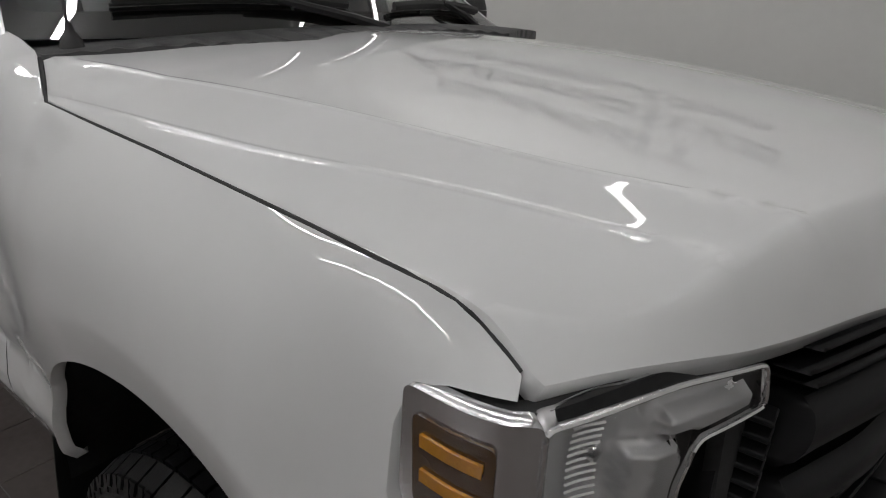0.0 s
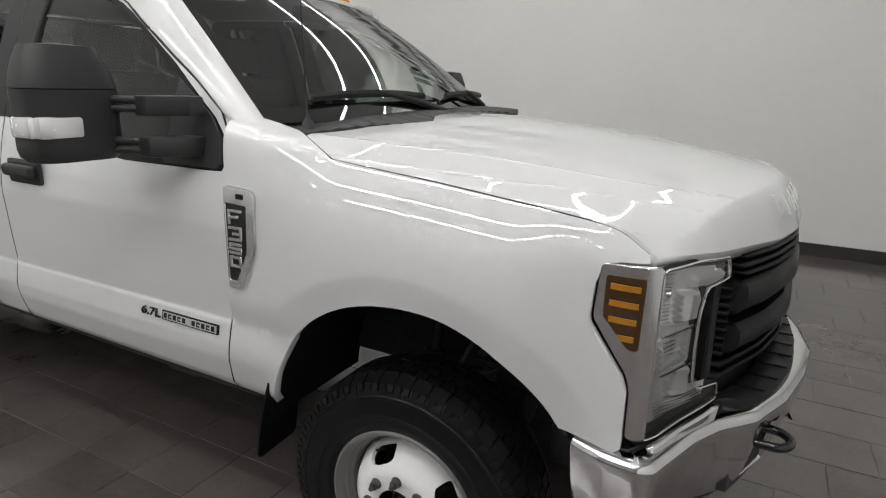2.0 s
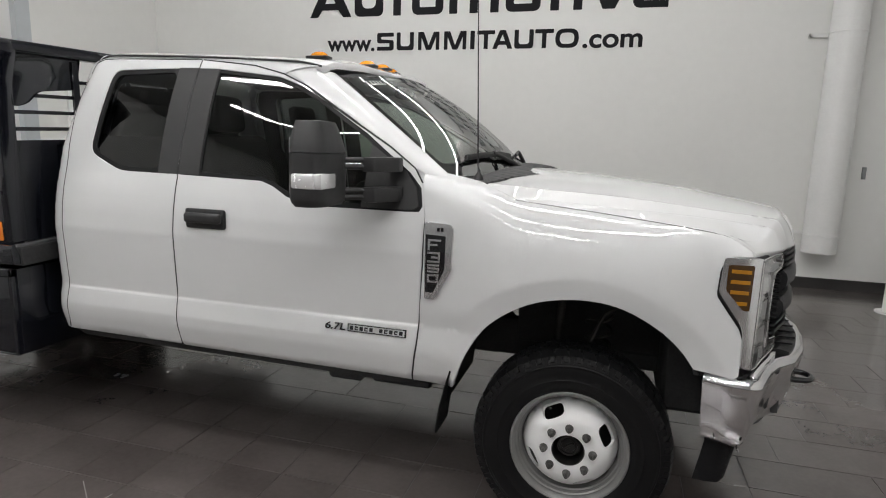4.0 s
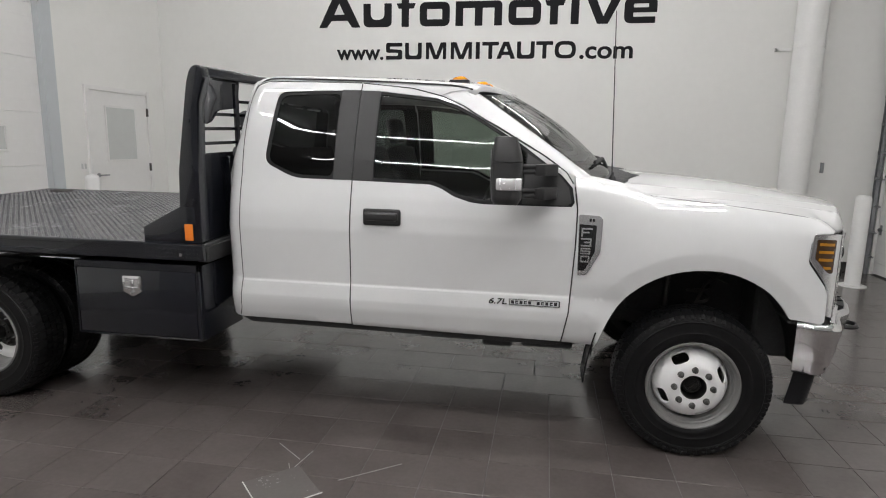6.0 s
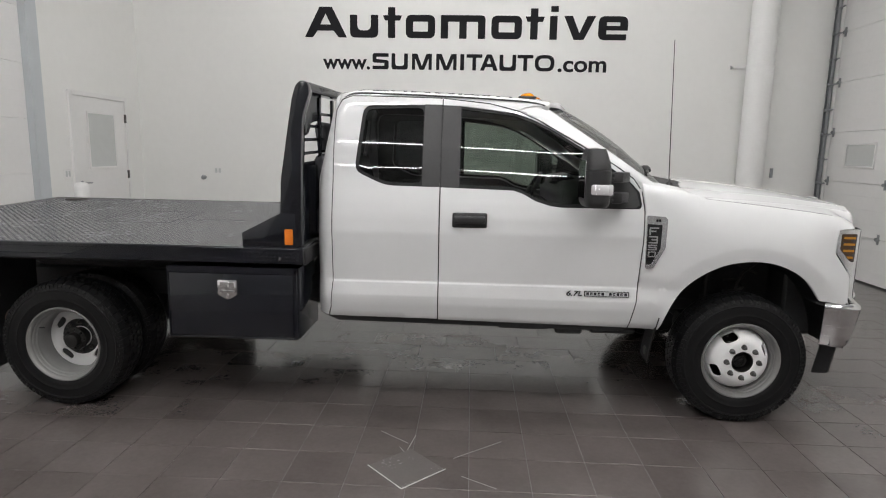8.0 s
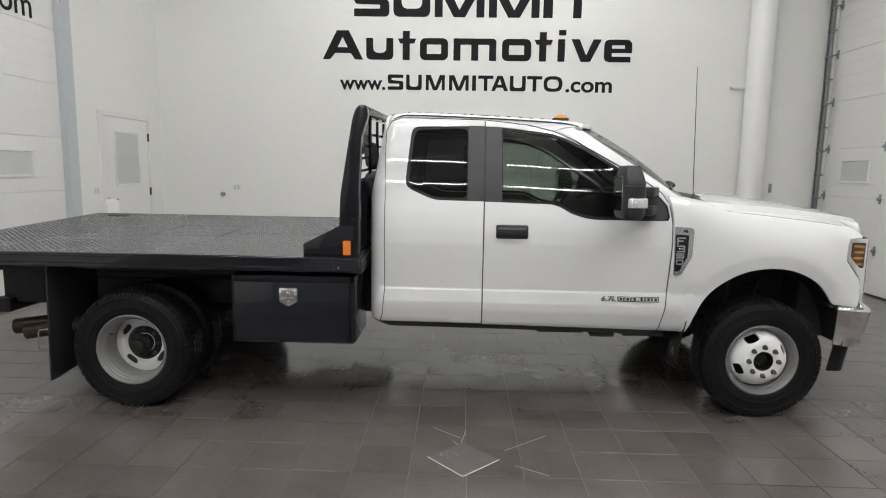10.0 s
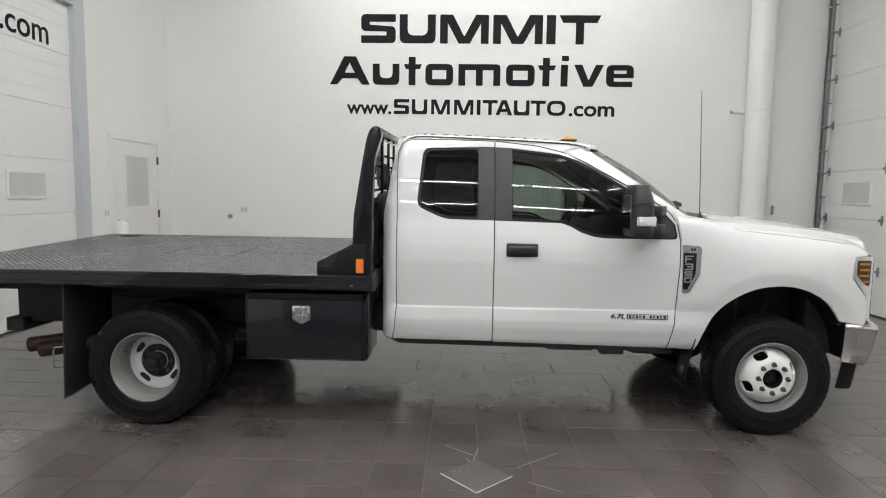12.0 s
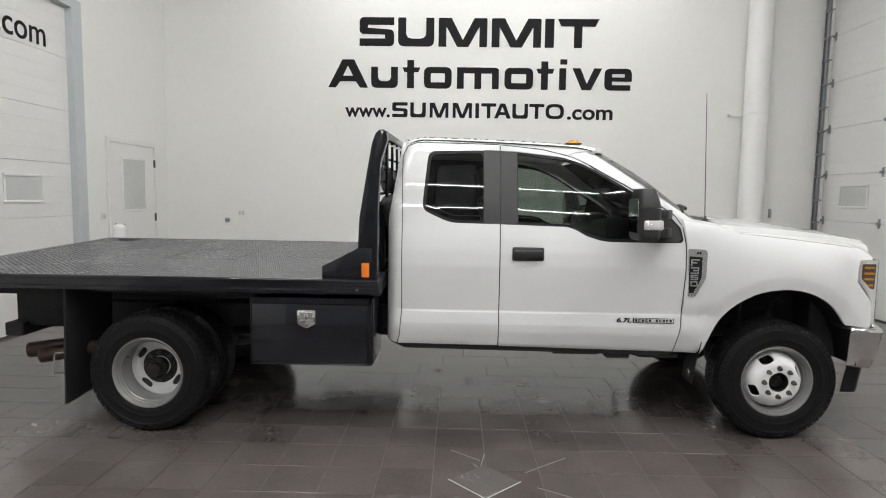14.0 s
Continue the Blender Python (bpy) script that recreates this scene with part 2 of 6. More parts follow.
def rounded(poly, r, n=5):
    """A polygon with its corners rounded."""
    out = []
    m = len(poly)
    for i in range(m):
        p, a, b = (np.array(poly[k % m], float) for k in (i, i - 1, i + 1))
        u, w = a - p, b - p
        lu, lw = np.linalg.norm(u), np.linalg.norm(w)
        d = min(r, lu * 0.45, lw * 0.45)
        s, e = p + u / lu * d, p + w / lw * d
        for k in range(n + 1):
            t = k / n
            out.append(tuple((1 - t) ** 2 * s + 2 * t * (1 - t) * p + t * t * e))
    return out


def inside(poly, x, y):
    px, py = np.array(poly, float).T
    r = np.zeros(len(x), bool)
    j = len(px) - 1
    for i in range(len(px)):
        c = ((py[i] > y) != (py[j] > y)) & (x < (px[j] - px[i]) * (y - py[i]) / (py[j] - py[i] + 1e-12) + px[i])
        r ^= c
        j = i
    return r


def surf(name, fn, outline, material, parent, out, holes=(), step=0.04, rim=0.02, lift=0.0, label="", rimdir=None, lines=()):
    """A curved panel: the outline (less its holes) in two parameters, carried into space by fn, with turned-in edges.
    out: a vector to the panel's outside."""
    from mathutils.geometry import delaunay_2d_cdt
    loops = [dense(outline, step)] + [dense(h, step) for h in holes]
    pts, edges = [], []
    for lp in loops:
        o = len(pts)
        pts += lp
        edges += [(o + i, o + (i + 1) % len(lp)) for i in range(len(lp))]
    for ln in lines:
        o = len(pts)
        lp = dense(ln, step, False)
        pts += lp
        edges += [(o + i, o + i + 1) for i in range(len(lp) - 1)]
    b = np.array(pts)
    lo, hi = b.min(0), b.max(0)
    gx, gy = np.meshgrid(np.arange(lo[0] + step / 2, hi[0], step), np.arange(lo[1] + step / 2, hi[1], step))
    gx[::2] += step / 2
    g = np.stack([gx.ravel(), gy.ravel()], 1)
    keep = inside(loops[0], g[:, 0], g[:, 1])
    for h in loops[1:]:
        keep &= ~inside(h, g[:, 0], g[:, 1])
    g = g[keep]
    if len(g):
        d = np.min(np.linalg.norm(g[:, None] - b[None], axis=2), axis=1)
        g = g[d > step * 0.55]
    allp = pts + [tuple(p) for p in g]
    v, _, f, *_ = delaunay_2d_cdt([Vector(p) for p in allp], edges, [], 0, 1e-6)
    uv = np.array([tuple(p) for p in v])
    f = np.array([t for t in f if len(t) == 3])
    c = uv[f].mean(1)
    keep = inside(loops[0], c[:, 0], c[:, 1])
    for h in loops[1:]:
        keep &= ~inside(h, c[:, 0], c[:, 1])
    f = f[keep]

    def place(q):
        return np.stack(fn(q[:, 0], q[:, 1]), 1)

    def normal(q):
        e = 1e-3
        du = place(q + (e, 0)) - place(q - (e, 0))
        dv = place(q + (0, e)) - place(q - (0, e))
        n = np.cross(du, dv)
        n /= np.linalg.norm(n, axis=1)[:, None] + 1e-12
        return n
    P, N = place(uv), normal(uv)
    o = np.array(out, float)
    if (N @ o).mean() < 0:
        N = -N
    P = P + N * lift
    tri = P[f]
    tn = np.cross(tri[:, 1] - tri[:, 0], tri[:, 2] - tri[:, 0])
    bad = (tn * N[f].mean(1)).sum(1) < 0
    f[bad] = f[bad][:, ::-1]
    verts, norms, faces = list(map(tuple, P)), list(map(tuple, N)), [tuple(t) for t in f]
    if rim > 0:
        for lp in loops:
            q = np.array(lp)
            A, M = place(q), normal(q)
            if (M @ o).mean() < 0:
                M = -M
            A = A + M * lift
            back = -M if rimdir is None else np.tile(np.array(rimdir, float), (len(A), 1))
            B = A + back * rim
            tang = np.roll(A, -1, 0) - np.roll(A, 1, 0)
            side = np.cross(tang, M)
            side /= np.linalg.norm(side, axis=1)[:, None] + 1e-12
            cen = uv[f].mean((0, 1))
            a2 = np.sum(q[:, 0] * np.roll(q[:, 1], -1) - np.roll(q[:, 0], -1) * q[:, 1])
            mid = place(q + 0) - place(q + (cen - q) * 0.02)
            if lp is loops[0]:
                if (side * mid).sum() < 0:
                    side = -side
            else:
                hc = q.mean(0)
                mid = place(q + (hc - q) * 0.05) - place(q)
                if (side * mid).sum() < 0:
                    side = -side
            s = len(verts)
            k = len(A)
            verts += list(map(tuple, A)) + list(map(tuple, B))
            n1 = M + side
            n1 /= np.linalg.norm(n1, axis=1)[:, None] + 1e-12
            norms += list(map(tuple, n1)) + list(map(tuple, side))
            for i in range(k):
                j = (i + 1) % k
                quad = (s + i, s + j, s + k + j, s + k + i)
                va, vb, vc = (np.array(verts[t]) for t in quad[:3])
                if np.dot(np.cross(vb - va, vc - va), side[i]) < 0:
                    quad = quad[::-1]
                faces.append(quad)
    me = bpy.data.meshes.new(name)
    me.from_pydata(verts, [], faces)
    me.polygons.foreach_set("use_smooth", [True] * len(me.polygons))
    me.update()
    me.normals_split_custom_set_from_vertices(norms)
    me.materials.append(material)
    ob = new(name, me)
    ob.parent = parent
    if label:
        tagged(ob, label)
    return ob


def weld(ob):
    """Joins a panel and its turned-in edges into one skin."""
    bm = bmesh.new()
    bm.from_mesh(ob.data)
    bmesh.ops.remove_doubles(bm, verts=bm.verts[:], dist=1e-5)
    me = bpy.data.meshes.new(ob.name)
    bm.to_mesh(me)
    bm.free()
    if "custom_normal" in me.attributes:
        me.attributes.remove(me.attributes["custom_normal"])
    me.polygons.foreach_set("use_smooth", [True] * len(me.polygons))
    me.set_sharp_from_angle(angle=radians(38))
    ob.data = me
    return ob


def thing(name, label, category, group="", at=(0, 0, 0), kind=""):
    return tagged(place_at(new(name), at), label, category, group, kind)


def place_at(ob, at):
    ob.location = at
    return ob


def text_mesh(word, height, width, depth, bold=0.0):
    """Lettering with the built-in font as a mesh, its left foot at the origin, in the xz plane, facing -y."""
    cu = bpy.data.curves.new("lettering", "FONT")
    cu.body = word
    cu.size = 1.0
    cu.extrude = 0.0
    cu.offset = bold
    ob = bpy.data.objects.new("lettering", cu)
    scene.collection.objects.link(ob)
    dg = bpy.context.evaluated_depsgraph_get()
    me = bpy.data.meshes.new_from_object(ob.evaluated_get(dg))
    bpy.data.objects.remove(ob)
    bm = bmesh.new()
    bm.from_mesh(me)
    xs = [v.co.x for v in bm.verts]
    x0, x1 = min(xs), max(xs)
    ys = [v.co.y for v in bm.verts]
    y1 = max(ys)
    for v in bm.verts:
        v.co = Vector(((v.co.x - x0) / (x1 - x0) * width, 0, v.co.y / y1 * height))
    r = bmesh.ops.extrude_face_region(bm, geom=bm.faces[:])
    bmesh.ops.translate(bm, vec=(0, -depth, 0), verts=[g for g in r["geom"] if isinstance(g, bmesh.types.BMVert)])
    bmesh.ops.recalc_face_normals(bm, faces=bm.faces[:])
    return bm

# ---- room ----


def slab(name, lo, hi, material, label, bevel=0.0):
    bm = bmesh.new()
    box(bm, lo, hi, bevel)
    return tagged(part(name, bm, material, smooth=False), label, "structure", kind="structure")


T = 0.2
slab("wall_north", (XL - T, YB, 0), (XR + T, YB + T, CEIL), WALL, "tall smooth white painted showroom wall")
slab("wall_south", (XL - T, YF - T, 0), (XR + T, YF, CEIL), GREYWALL, "plain grey painted wall behind the camera")
# west wall: overhead door opening y -2.6..2.45, passage door 3.09..4.32
slab("wall_west_a", (XL - T, YF, 0), (XL, -2.6, CEIL), WALL, "white painted wall beside the overhead door")
slab("wall_west_b", (XL - T, 2.45, 0), (XL, YB, CEIL), WALL, "white painted wall beside the overhead door")
slab("wall_west_c", (XL - T, -2.6, 3.86), (XL, 2.45, CEIL), WALL, "white painted wall over the overhead door")
slab("wall_east_a", (XR, YF, 0), (XR + T, -0.6, CEIL), WALL, "white painted wall beside the overhead door")
slab("wall_east_b", (XR, 4.60, 0), (XR + T, YB, CEIL), WALL, "white painted wall strip beside the overhead door")
slab("wall_east_c", (XR, -0.6, 5.0), (XR + T, 4.60, CEIL), WALL, "white painted wall over the overhead door")
slab("ceiling", (XL - T, YF - T, CEIL), (XR + T, YB + T, CEIL + 0.2), CEILM, "dim grey showroom ceiling with light strips")
floor = slab("floor", (XL - T, YF - T, -0.2), (XR + T, YB + T, -0.004), GROUT, "floor of dark grey porcelain tiles with thin joints")
slab("baseboard", (XL + 0.001, YB - 0.015, 0), (XR - 0.001, YB + 0.001, 0.13), BASEDARK, "dark tile baseboard along the white wall")


def led(x0, y0, x1, y1, half=0.035, glow=None):
    d = Vector((x1 - x0, y1 - y0, 0))
    t = thing("ceiling_light", "long slim white LED strip light on the ceiling", "ceiling light", "ceiling strips")
    m = Matrix.Translation(((x0 + x1) / 2, (y0 + y1) / 2, CEIL - 0.05)) @ Matrix.Rotation(math.atan2(d.y, d.x), 4, "Z")
    L = d.length
    bm = bmesh.new()
    box(bm, (-L / 2, -0.05, 0.0), (L / 2, 0.05, 0.048), 0.004, m)
    part("housing", bm, CEILM, t)
    bm = bmesh.new()
    box(bm, (-L / 2 + 0.01, -half, -0.03), (L / 2 - 0.01, half, 0.002), 0.008, m)
    part("diffuser", bm, glow or LEDM, t)


for yy, a, c in ((-7.9, -5.4, 0.6), (-5.4, -4.3, 0.3), (-3.0, -5.4, 0.9), (-0.4, -5.4, 1.4)):
    n = 3
    for k in range(n):
        led(a + (c - a) * k / n + 0.015, yy, a + (c - a) * (k + 1) / n - 0.015, yy)
for yy, a, c in ((2.7, -5.0, 1.2), (4.3, -4.6, 1.2)):
    for k in range(2):
        led(a + (c - a) * k / 2 + 0.015, yy, a + (c - a) * (k + 1) / 2 - 0.015, yy, 0.03, LEDSOFT)
for ends in ((0.33, -5.36, 1.15, -4.2), (1.17, -4.17, 2.0, -3.0), (-4.33, -5.36, -5.15, -4.2), (1.0, -2.96, 2.2, -1.7)):
    led(*ends)

# ---- wall lettering ----
def sign_word(bm, at, label, turn=0):
    """A word on a wall: one thing, each letter a part of its own."""
    t = thing("sign_word", label, "wall sign", "wall lettering", at)
    t.rotation_euler = (0, 0, radians(turn))
    bm.verts.index_update()
    seen, runs = set(), []
    for v in bm.verts:
        if v.index in seen:
            continue
        stack, isl = [v], []
        seen.add(v.index)
        while stack:
            c = stack.pop()
            isl.append(c)
            for e in c.link_edges:
                o = e.other_vert(c)
                if o.index not in seen:
                    seen.add(o.index)
                    stack.append(o)
        xs = [c.co.x for c in isl]
        runs.append([min(xs), max(xs), isl])
    runs.sort(key=lambda r: r[0])
    letters = []
    for r in runs:
        if letters and (min(r[1], letters[-1][1]) - max(r[0], letters[-1][0])) > 0.6 * min(r[1] - r[0], letters[-1][1] - letters[-1][0]):
            letters[-1][2] += r[2]
            letters[-1][1] = max(letters[-1][1], r[1])
        else:
            letters.append(r)
    for _, _, vs in letters:
        own = bmesh.new()
        new_v = {v: own.verts.new(v.co) for v in vs}
        for f in {f for v in vs for f in v.link_faces}:
            own.faces.new([new_v[v] for v in f.verts])
        part("letter", own, INK, t, smooth=False)
    bm.free()
    return t


def soft(pts, big=0.0, at=(), small=0.006):
    """An outline with its corners rounded: those named in at by big, the rest by small."""
    out = []
    n = len(pts)
    for k in range(n):
        p, a, b = (np.array(pts[j % n], float) for j in (k, k - 1, k + 1))
        u, w = a - p, b - p
        lu, lw = np.linalg.norm(u), np.linalg.norm(w)
        d = min(big if k in at else small, lu * 0.48, lw * 0.48)
        s0, e0 = p + u / lu * d, p + w / lw * d
        m = 7 if k in at else 2
        out += [tuple((1 - t) ** 2 * s0 + 2 * t * (1 - t) * p + t * t * e0) for t in np.linspace(0, 1, m)]
    return out


def shape_rows(w, h, s):
    """Rows joined by turned ends, in a box w by h with a stroke of s."""
    r = s * 0.62
    return [(soft([(w, h), (0, h), (0, 0.415 * h), (w - 1.15 * s, 0.40 * h), (w - 1.15 * s, s * 0.92), (0, s * 0.92), (0, 0), (w, 0), (w, 0.575 * h), (1.05 * s, 0.635 * h), (1.05 * s, h - s * 0.92), (w, h - s * 0.92)], r, (1, 2, 7, 8)), ())]


def shape_cup(w, h, s):
    return [(soft([(0, h), (0, 0), (w, 0), (w, h), (w - s, h), (w - s, s * 0.95), (s, s * 0.95), (s, h)], s * 0.8, (1, 2, 5, 6)), ())]


def shape_peaks(w, h, s):
    return [(soft([(0, h), (0, 0), (0.16 * w, 0), (0.16 * w, 0.70 * h), (0.385 * w, 0), (0.615 * w, 0), (0.84 * w, 0.70 * h), (0.84 * w, 0), (w, 0), (w, h), (0.735 * w, h), (0.50 * w, 0.24 * h), (0.265 * w, h)], s * 0.2, (0, 9)), ())]


def shape_post(w, h, s):
    return [(soft([(0, h), (0, 0), (w, 0), (w, h)]), ())]


def shape_tee(w, h, s, cut=0.0):
    return [(soft([(0, h), (w, h), (w - cut, h - s * 0.9), ((w + s) / 2, h - s * 0.9), ((w + s) / 2, 0), ((w - s) / 2, 0), ((w - s) / 2, h - s * 0.9), (cut, h - s * 0.9)]), ())]


def shape_gable(w, h, s):
    return [(soft([(0, 0), (0.355 * w, h), (0.65 * w, h), (w, 0), (w - 1.15 * s, 0), (0.69 * w, 0.22 * h), (0.305 * w, 0.22 * h), (1.1 * s, 0)]), (soft([(0.37 * w, 0.42 * h), (0.62 * w, 0.42 * h), (0.495 * w, 0.78 * h)], small=0.002),))]


def shape_ring(w, h, s, r=0.0):
    r = r or s * 0.9
    return [(soft([(0, 0), (w, 0), (w, h), (0, h)], r, (0, 1, 2, 3)), (soft([(s, s * 0.88), (w - s, s * 0.88), (w - s, h - s * 0.88), (s, h - s * 0.88)], max(r - s * 0.8, 0.012), (0, 1, 2, 3)),))]


def shape_cross(w, h, s):
    x0, x1 = 0.27 * w, 0.27 * w + s
    return [(soft([(x0, h), (x1, h), (x1, 0.74 * h), (w, 0.74 * h), (0.9 * w, 0.57 * h), (x1, 0.57 * h), (x1, 0), (x0, 0), (x0, 0.57 * h), (0.12 * w, 0.57 * h), (0, 0.74 * h), (x0, 0.74 * h)]), ())]


def shape_comb(w, h, s):
    a, b = (w - s) / 2, (w + s) / 2
    t = h - s * 0.85
    return [(soft([(0, h), (0, 0), (s, 0), (s, t), (a, t), (a, 0), (b, 0), (b, t), (w - s, t), (w - s, 0), (w, 0), (w, h)], s * 0.6, (11,)), ())]


def shape_dotted(w, h, s):
    return [(soft([(0, 0.71 * h), (0, 0), (s, 0), (s, 0.71 * h)]), ()), (soft([(0.1 * s, 0.83 * h), (1.1 * s, 0.83 * h), (1.1 * s, h), (0.1 * s, h)]), ())]


def shape_vee(w, h, s):
    return [(soft([(0, h), (0.27 * w, h), (0.50 * w, 0.29 * h), (0.73 * w, h), (w, h), (0.64 * w, 0), (0.33 * w, 0)]), ())]


def shape_loop(w, h, s):
    return [(soft([(w, h), (0, h), (0, 0), (0.96 * w, 0), (0.96 * w, 0.25 * h), (0.28 * w, 0.25 * h), (0.28 * w, 0.41 * h), (w, 0.41 * h)], s * 0.9, (0, 1, 2)), (soft([(0.28 * w, 0.60 * h), (0.74 * w, 0.60 * h), (0.74 * w, 0.75 * h), (0.28 * w, 0.75 * h)]),))]


def wall_shape(pieces, x, z, name, parent=None, label=""):
    """Flat black vinyl pieces on the north wall, thin but solid, joined into one mesh."""
    obs = [surf(name, lambda u, v: (x + u, np.full_like(u, YB - 0.005), z + v), o, INK, parent, (0, -1, 0), holes=h, step=0.30, rim=0.004) for o, h in pieces]
    if len(obs) > 1:
        bm = bmesh.new()
        for ob in obs:
            bm.from_mesh(ob.data)
            bpy.data.objects.remove(ob)
        obs = [part(name, bm, INK, parent, smooth=False)]
    if label:
        tagged(obs[0], label, "wall sign", "wall lettering")
    return obs[0]


# upper row of the shop sign, drawn as plain shapes
for form, x, w, cut in ((shape_rows, -3.750, 0.551, 0), (shape_cup, -3.137, 0.573, 0), (shape_peaks, -2.495, 0.769, 0), (shape_peaks, -1.657, 0.780, 0), (shape_post, -0.819, 0.145, 0), (shape_tee, -0.623, 0.653, 0.06)):
    wall_shape(form(w, 0.445, 0.128, cut) if cut else form(w, 0.445, 0.128), x, 3.95, "sign_shape", None, "large black block shape of the shop sign on a white wall")
# middle row: a plain word
word = thing("sign_word", "large black word Automotive lettered on a white wall", "wall sign", "wall lettering")
for form, x, w, h in ((shape_gable, -4.250, 0.640, 0.440), (shape_cup, -3.562, 0.427, 0.330), (shape_cross, -3.065, 0.287, 0.440), (shape_ring, -2.719, 0.442, 0.335), (shape_comb, -2.193, 0.666, 0.335),
                      (shape_ring, -1.438, 0.453, 0.335), (shape_cross, -0.938, 0.287, 0.440), (shape_dotted, -0.574, 0.132, 0.475), (shape_vee, -0.368, 0.467, 0.340), (shape_loop, 0.140, 0.430, 0.340)):
    wall_shape(form(w, h, 0.110), x, 3.30, "letter", word)
sign_word(text_mesh("www.", 0.143, 0.72, 0.006, 0.022), (-3.98, YB - 0.001, 2.845), "small black letters www on a white wall")
for form, x, w in ((shape_rows, -3.220, 0.245), (shape_cup, -2.931, 0.248), (shape_peaks, -2.620, 0.300), (shape_peaks, -2.253, 0.308), (shape_post, -1.890, 0.059), (shape_tee, -1.797, 0.237), (shape_gable, -1.590, 0.267), (shape_cup, -1.300, 0.248), (shape_tee, -1.033, 0.237), (shape_ring, -0.773, 0.293)):
    wall_shape(form(w, 0.235, 0.056, 0.115) if form is shape_ring else form(w, 0.235, 0.056), x, 2.843, "sign_shape", None, "black block shape of the web address on a white wall")
sign_word(text_mesh(".com", 0.158, 0.72, 0.006, 0.022), (-0.43, YB - 0.001, 2.845), "small black letters com on a white wall")


# ---- overhead doors, passage door and wall fittings ----
def overhead_door(name, x, face, y0, y1, seams, top, win, label):
    """A sectional door: stacked panels with a groove at each seam, a small window and hinges. face: +1 looks to +x."""
    d = thing(name, label, "garage door", "overhead doors")
    zs = [0.02] + seams + [top]
    for a, c in zip(zs, zs[1:]):
        bm = bmesh.new()
        box(bm, (x - 0.025, y0, a + 0.0012), (x + 0.025, y1, c - 0.0012), 0.003)
        ln = x + face * 0.0255
        for k in (1, 2, 3):
            z = a + (c - a) * k / 4
            box(bm, (ln - 0.002, y0 + 0.02, z - 0.003), (ln + 0.0015, y1 - 0.02, z + 0.003), 0.001)
        part("panel", bm, DOORWHITE, d)
    wy0, wy1, wz0, wz1 = win
    fx = x + face * 0.03
    w = new("window")
    w.parent = d
    bm = bmesh.new()
    t = 0.03
    for lo, hi in (((wy0 - t, wz0 - t), (wy1 + t, wz0)), ((wy0 - t, wz1), (wy1 + t, wz1 + t)), ((wy0 - t, wz0), (wy0, wz1)), ((wy1, wz0), (wy1 + t, wz1))):
        box(bm, (fx - 0.012, lo[0], lo[1]), (fx + 0.012, hi[0], hi[1]), 0.005)
    part("window_frame", bm, DOORWHITE, w)
    bm = bmesh.new()
    box(bm, (fx - 0.004, wy0, wz0), (fx + 0.004, wy1, wz1))
    part("pane", bm, FROST, w, "frosted pane")
    for z in (seams if face < 0 else []):
        for y in (y0 + 0.06, y1 - 0.06, 3.28):
            bm = bmesh.new()
            box(bm, (x + face * 0.026 - 0.004, y - 0.024, z - 0.065), (x + face * 0.026 + 0.004, y + 0.024, z + 0.065), 0.003)
            tube(bm, [(x + face * 0.040, y - 0.04, z), (x + face * 0.040, y + 0.04, z)], 0.013, 10)
            box(bm, (x + face * 0.040 - 0.012, y - 0.030, z - 0.022), (x + face * 0.040 + 0.012, y + 0.030, z + 0.022), 0.004)
            part("hinge", bm, GALV, d)
    return d


overhead_door("overhead_door_west", XL - 0.10, 1, -2.6, 2.45, [0.64, 1.28, 1.92, 2.56, 3.2], 3.84, (1.33, 1.88, 1.48, 1.74), "white sectional overhead door with a small frosted window and black lettering")
overhead_door("overhead_door_east", XR + 0.06, -1, -0.6, 4.58, [0.61, 1.31, 2.01, 2.71, 3.41, 4.11], 4.98, (3.56, 4.14, 1.54, 1.82), "white sectional overhead door with a small window and steel hinges")
sign_word(text_mesh(".com", 0.185, 0.74, 0.004, 0.006), (XL - 0.071, 1.32, 3.25), "black letters com on a white overhead door", 90)
for o, h in shape_ring(0.32, 0.27, 0.065, 0.13):
    tagged(surf("sign_shape", lambda u, v: (np.full_like(u, XL - 0.071), 0.95 + u, 3.25 + v), o, INK, None, (1, 0, 0), holes=h, step=0.3, rim=0.003), "black block shape of the web address on an overhead door", "wall sign", "wall lettering")
# grey jamb of the west opening
tagged(boxpart("trim_jamb", (XL - 0.19, 2.43, 0), (XL + 0.012, 2.62, 3.93), JAMB, None, 0.003), "grey painted steel jamb of the overhead door", "door jamb", kind="structure")
tagged(boxpart("trim_head", (XL - 0.19, -2.6, 3.81), (XL + 0.012, 2.43, 3.93), JAMB, None, 0.003), "grey painted steel head of the overhead door", "door jamb", kind="structure")

